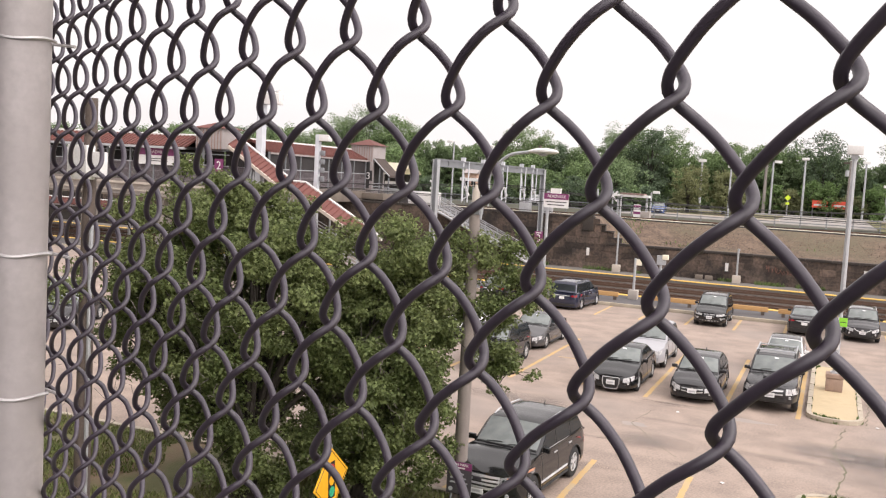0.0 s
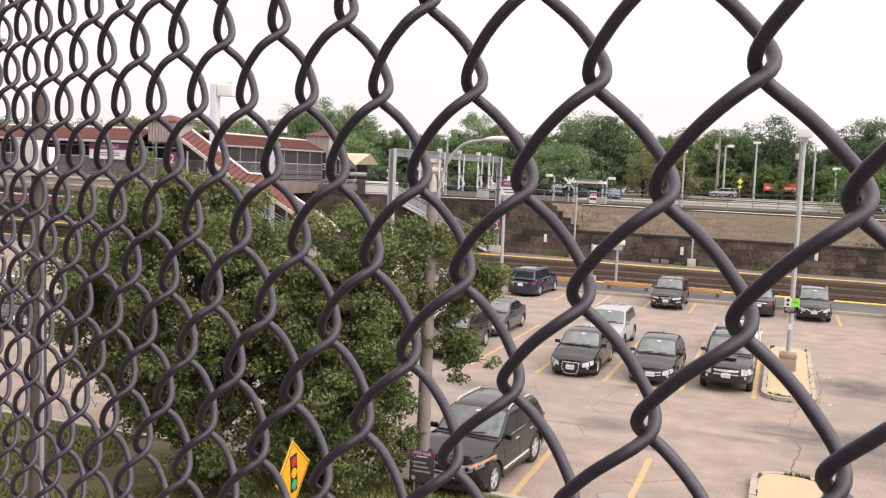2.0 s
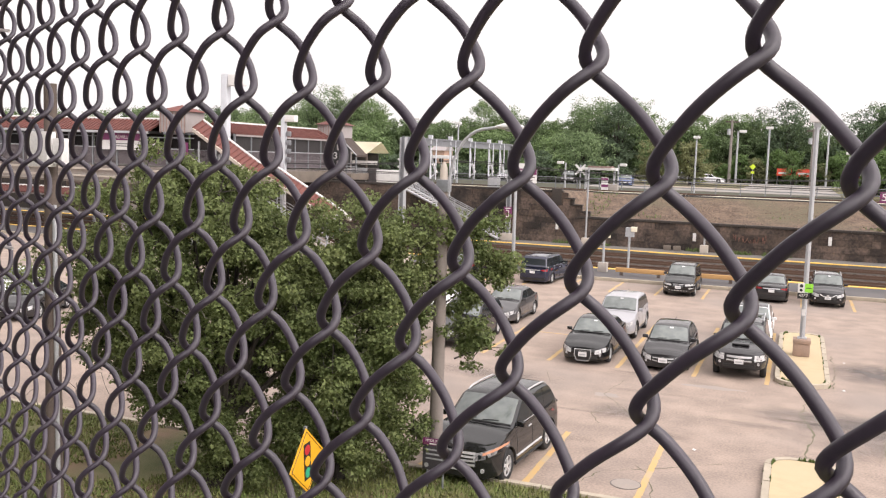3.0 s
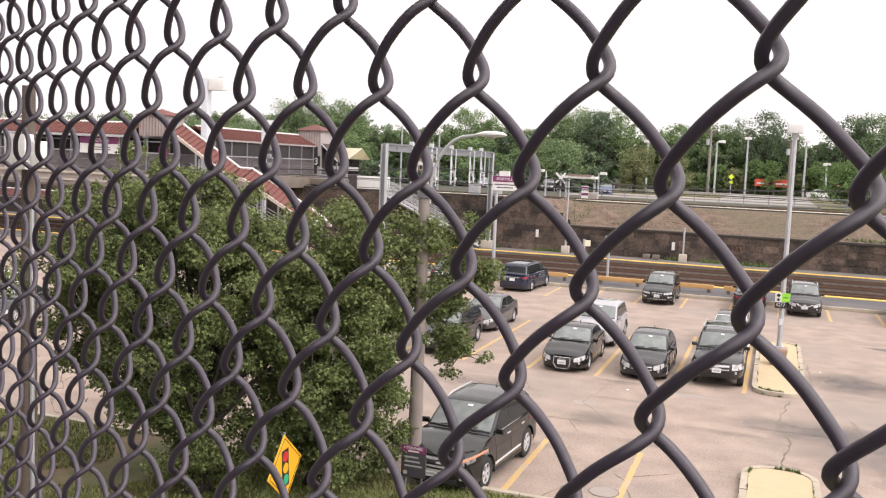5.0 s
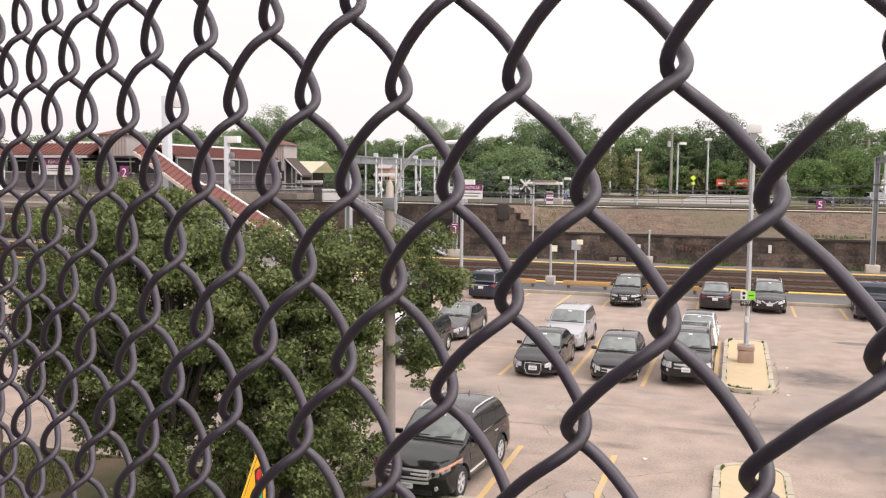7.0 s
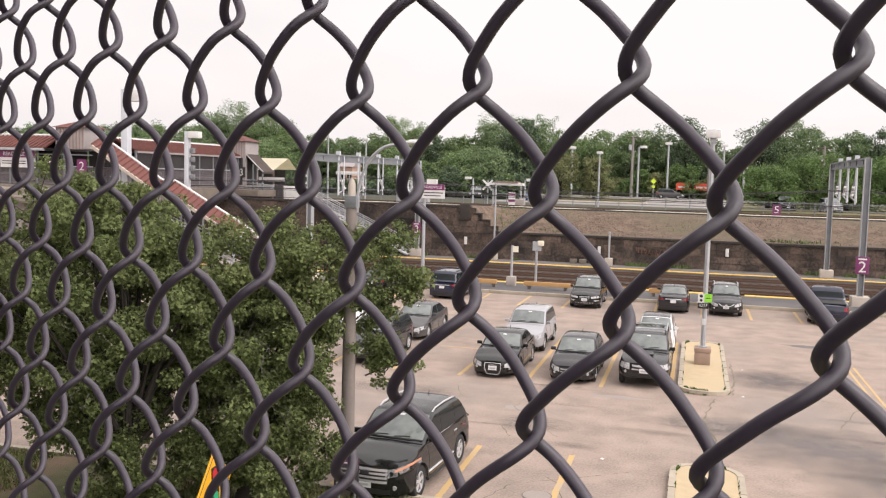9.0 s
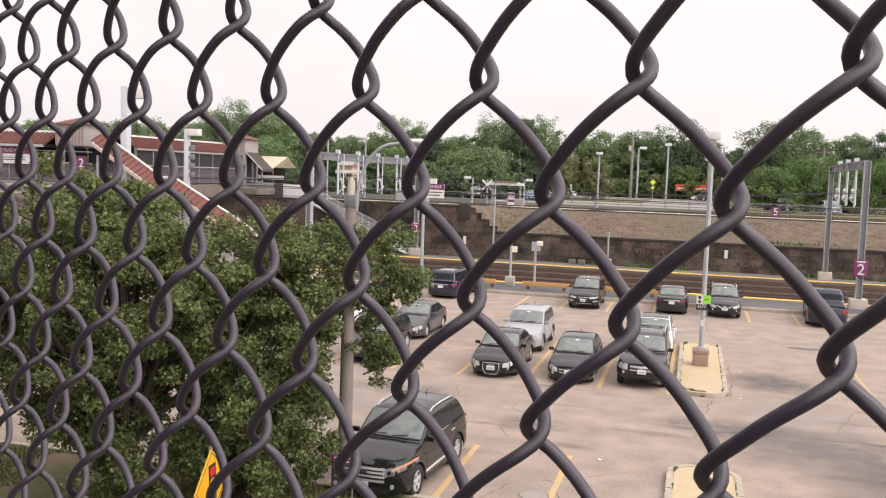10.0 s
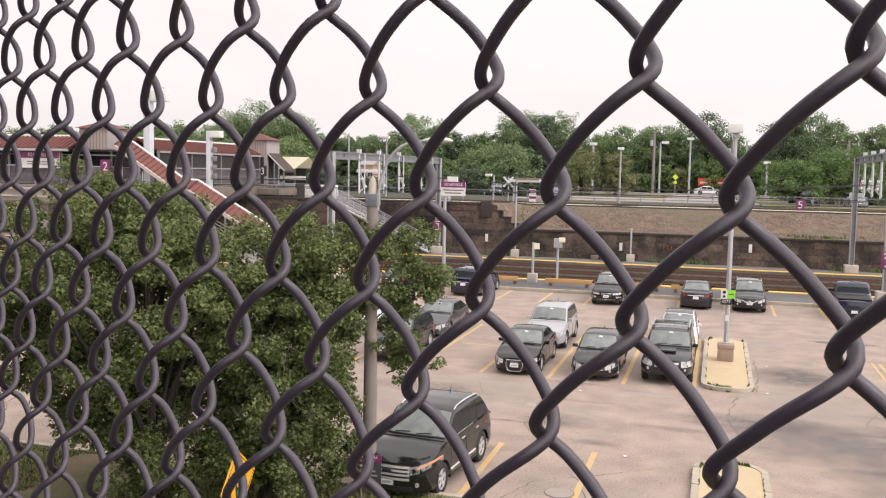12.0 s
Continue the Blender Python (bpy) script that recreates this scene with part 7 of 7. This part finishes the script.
def upper_things():
    for x, y, h, arm in ((-10.3, 100.7, 5.9, 0.0), (-10.2, 167, 8.9, 0.8), (-5.1, 167, 9.6, 0.0), (4.3, 167, 9.4, 0.0), (7.7, 166, 5.6, 0.0), (-22.6, 93.5, 2.8, -0.55), (-17.2, 94, 2.75, 0.5), (-41.7, 100, 7.3, -0.5), (-37.0, 100, 6.9, 0.0), (-19.8, 150, 8.0, 0.0)):
        lamp_post(x, y, 4.4, h, 0.11 if y < 130 else 0.2, (0.65 if y < 130 else 1.2, 0.5, 0.28 if y < 130 else 0.45), "pale grey lamp post with box head on the upper level", arm=arm)
    for x, y, h in ((-11.3, 167, 10.9), (20.5, 167, 9.6), (1.94, 167, 9.6)):
        u = thing("utility_pole", pose(x, y, 4.4), "distant wooden utility pole with crossarm", "utility pole", "far utility poles")
        part("pole", tb([(0, 0, 0), (0, 0, h)], [0.28, 0.2], 8), M["wood_grey"], u)
        part("crossarm", bx(-1.1, -0.1, h - 0.5, 1.1, 0.1, h - 0.25), M["wood"], u)
        part("transformer", tb([(-0.45, 0, h - 2.6), (-0.45, 0, h - 1.6)], 0.32, 10), M["galv"], u)
    for x, y, w in ((-2.3, 168, 2.5), (0.85, 168, 2.6)):
        b = thing("banner", pose(x, y, 4.4), "red and white banner on short posts by the road", "banner", "red banners")
        part("panel", bx(-w / 2, -0.03, 1.5, w / 2, 0.03, 2.75), M["banner"], b)
        for s in (-0.45, 0.45):
            part("post", bx(s * w - 0.05, 0.03, 0, s * w + 0.05, 0.12, 2.6), M["galv_dark"], b)
        part("text_bar", bx(-w * 0.38, -0.04, 1.85, w * 0.38, -0.03, 2.15), M["white"], b)
    s = thing("pedestrian_sign", pose(-7.4, 166, 4.4), "fluorescent yellow-green diamond crossing sign on post", "sign")
    part("post", bx(-0.06, 0, 0, 0.06, 0.1, 3.4), M["galv"], s)
    bm = bmesh.new()
    box(bm, -0.36, -0.04, -0.36, 0.36, 0, 0.36, m=Matrix.Rotation(radians(45), 4, "Y"))
    part("diamond", bm, M["hivis"], s, m=pose(0, 0, 2.9), shade=0)
    part("plaque", bx(-0.28, -0.04, 1.75, 0.28, 0, 2.15), M["hivis"], s)
    s = thing("road_sign", pose(8.6, 150, 4.5), "round red no-entry road sign on post", "sign")
    part("post", bx(-0.05, 0, 0, 0.05, 0.08, 2.4), M["galv"], s)
    part("disc", tb([(0, -0.05, 2.1), (0, 0, 2.1)], 0.5, 16), M["red"], s)
    part("bar", bx(-0.35, -0.065, 2.0, 0.35, -0.05, 2.2), M["white"], s)
    s = thing("track_sign", pose(7.2, 89.6, 5.05), "purple track number sign with white figure on upper platform", "sign", "track signs")
    part("panel", bx(-0.36, -0.03, -0.5, 0.36, 0, 0.5), M["purple"], s)
    letters("figure", "5", 0.95, M["white"], s, pose(0, -0.035, 0, 90))
    part("post", bx(-0.06, 0, -0.75, 0.06, 0.1, 0.5), M["galv"], s)
    for x, y in ((-21.8, 97), (-43.5, 99)):
        c = thing("crossing_signal", pose(x, y, 4.4), "white crossbuck railway crossing signal", "crossing signal", "crossing signals")
        part("mast", tb([(0, 0, 0), (0, 0, 2.6)], 0.08, 8), M["galv"], c)
        for a in (45, -45):
            part("crossbuck_board", bx(-0.75, -0.03, -0.1, 0.75, 0, 0.1), M["white"], c, m=pose(0, -0.08 - (0.03 if a > 0 else 0), 2.1, 0, a))
        part("lamp_bar", bx(-0.6, -0.1, 1.0, 0.6, 0, 1.25), M["dark"], c)
    for kind, x, y, tone, lab in (("sedan", -37.0, 119, SILVER, "silver sedan parked on the upper level"), ("suv", -28.5, 120, DARK, "dark crossover parked on the upper level"),
                                  ("hatch", -20.5, 118, ("blue", (0.08, 0.12, 0.26)), "blue hatchback parked on the upper level"), ("suv", 14.2, 108, SILVER, "pale crossover parked beneath bright trees"), ("large_suv", 9.6, 110, BLACK, "dark SUV parked beneath bright trees")):
        car("parked_car", kind, x, y, 6, tone, lab).location.z = 4.4
    h = thing("house", pose(-58.3, 150, 4.4), "distant pinkish house with white trim among trees", "house")
    part("wall", bx(-1.1, -2, 0, 1.1, 2, 4.0), M["house"], h)
    bm = bmesh.new()
    v = [bm.verts.new(p) for p in ((-1.35, -2.3, 4.0), (1.35, -2.3, 4.0), (1.35, 2.3, 4.0), (-1.35, 2.3, 4.0), (-1.35, 0, 5.3), (1.35, 0, 5.3))]
    for f in ((0, 1, 5, 4), (3, 4, 5, 2), (0, 4, 3), (1, 2, 5), (0, 3, 2, 1)):
        bm.faces.new([v[i] for i in f])
    part("roof", bm, M["wall_grey"], h, shade=0)
    for x in (-0.55, 0.55):
        part("window", bx(x - 0.35, -2.05, 2.0, x + 0.35, -1.99, 3.2), M["glass"], h)
    t = thing("shelter", pose(-41.9, 108, 4.4), "long white flat shelter roof on slim posts", "shelter")
    part("roof", bx(-1.75, -0.8, 2.75, 1.75, 0.8, 3.15, bev=0.05), M["white"], t)
    for x in (-1.5, 0.0, 1.5):
        part("post", bx(x - 0.05, -0.6, 0, x + 0.05, -0.5, 2.75), M["galv"], t)


M["house"] = mat("pink_siding", (0.5, 0.33, 0.25), (0.44, 0.29, 0.22), rough=0.8, s1=1, s2=10)
# these far leaf tones are raised too, imitating haze by colour
M["leaf_mid"] = mat("far_leaves_mid", (0.175, 0.25, 0.105), (0.135, 0.2, 0.085), rough=0.75, s1=0.12, s2=1.2, bump=0, island=0.4)
M["leaf_dark"] = mat("far_leaves_pine", (0.095, 0.135, 0.082), (0.13, 0.175, 0.11), rough=0.85, s1=0.12, s2=1.2, bump=0, island=0.4, spec=0.15)
see_through(M["leaf_mid"], 0.35), see_through(M["leaf_dark"], 0.2)


def verge_grass():
    rng = np.random.default_rng(8)
    n = 130000
    x, y = rng.uniform(-26, 4, n), rng.uniform(9.5, 19.45, n)
    keep = np.array([noise.noise(Vector((a * 0.4, b * 0.4, 7))) > -0.22 for a, b in zip(x, y)])
    x, y = x[keep], y[keep]
    n = len(x)
    a, h = rng.uniform(0, 6.28, n), rng.uniform(0.04, 0.13, n)
    dx, dy = 0.018 * np.cos(a), 0.018 * np.sin(a)
    z = np.full(n, 0.1)
    v = np.stack([np.stack([x - dx, y - dy, z], 1), np.stack([x + dx, y + dy, z], 1), np.stack([x + 3 * dy, y - 3 * dx, z + h], 1)], 1).reshape(-1, 3)
    me = bpy.data.meshes.new("grass")
    me.from_pydata(v.tolist(), [], np.arange(len(v)).reshape(-1, 3).tolist())
    me.materials.append(M["blade"])
    tagged(new("grass", me), "short mown grass blades on the verge", "grass", kind="stuff")


gull(-40.1, 60.2, 13.15)
railway()
stone_wall()
upper_level()
platform_things()
station()
catenary()
trees()
upper_things()
verge_grass()


MOVING = {
    "white": car("moving_car", "sedan", -40, 157, 90, WHITE, "white sedan driving along the upper road"),
    "pale": car("moving_car", "suv", -30, 161, -90, SILVER, "silver crossover driving along the upper road"),
    "dark": car("moving_car", "suv", -40, 157, 90, GREY, "dark grey crossover driving along the upper road"),
    "white_two": car("moving_car", "sedan", 40, 161, -90, WHITE, "white saloon driving along the upper road"),
    "white_three": car("moving_car", "sedan", -60, 157, 90, WHITE, "white sedan driving along the upper road"),
}


def motions():
    """Traffic on the upper road: seconds and place along it, at an even pace."""
    runs = {
        "white": (157, 90, ((0.0, -43.6), (2.9, -14.6), (3.2, -11.5), (6.0, 17.0), (12.0, 78.0))),
        "pale": (161, -90, ((0.0, 14.0), (2.9, -17.5), (3.2, -19.5), (6.0, -45.0), (12.0, -100.0))),
        "dark": (157, 90, ((0.0, -52.0), (6.8, -15.9), (7.2, -14.1), (8.8, -5.5), (9.6, -0.4), (10.0, 2.6), (12.0, 19.0))),
        "white_two": (161, -90, ((0.0, 131.0), (9.6, 9.4), (10.0, 1.6), (10.8, -8.6), (11.2, -13.7), (12.0, -24.0))),
        "white_three": (157, 90, ((0.0, -116.0), (10.8, -13.9), (11.2, -9.8), (11.6, -5.6), (12.0, -1.6))),
    }
    for key, (y, turn, rows) in runs.items():
        walk(MOVING[key], [(t, pose(x, y, 4.46, 0, 0, turn)) for t, x in rows])


motions()
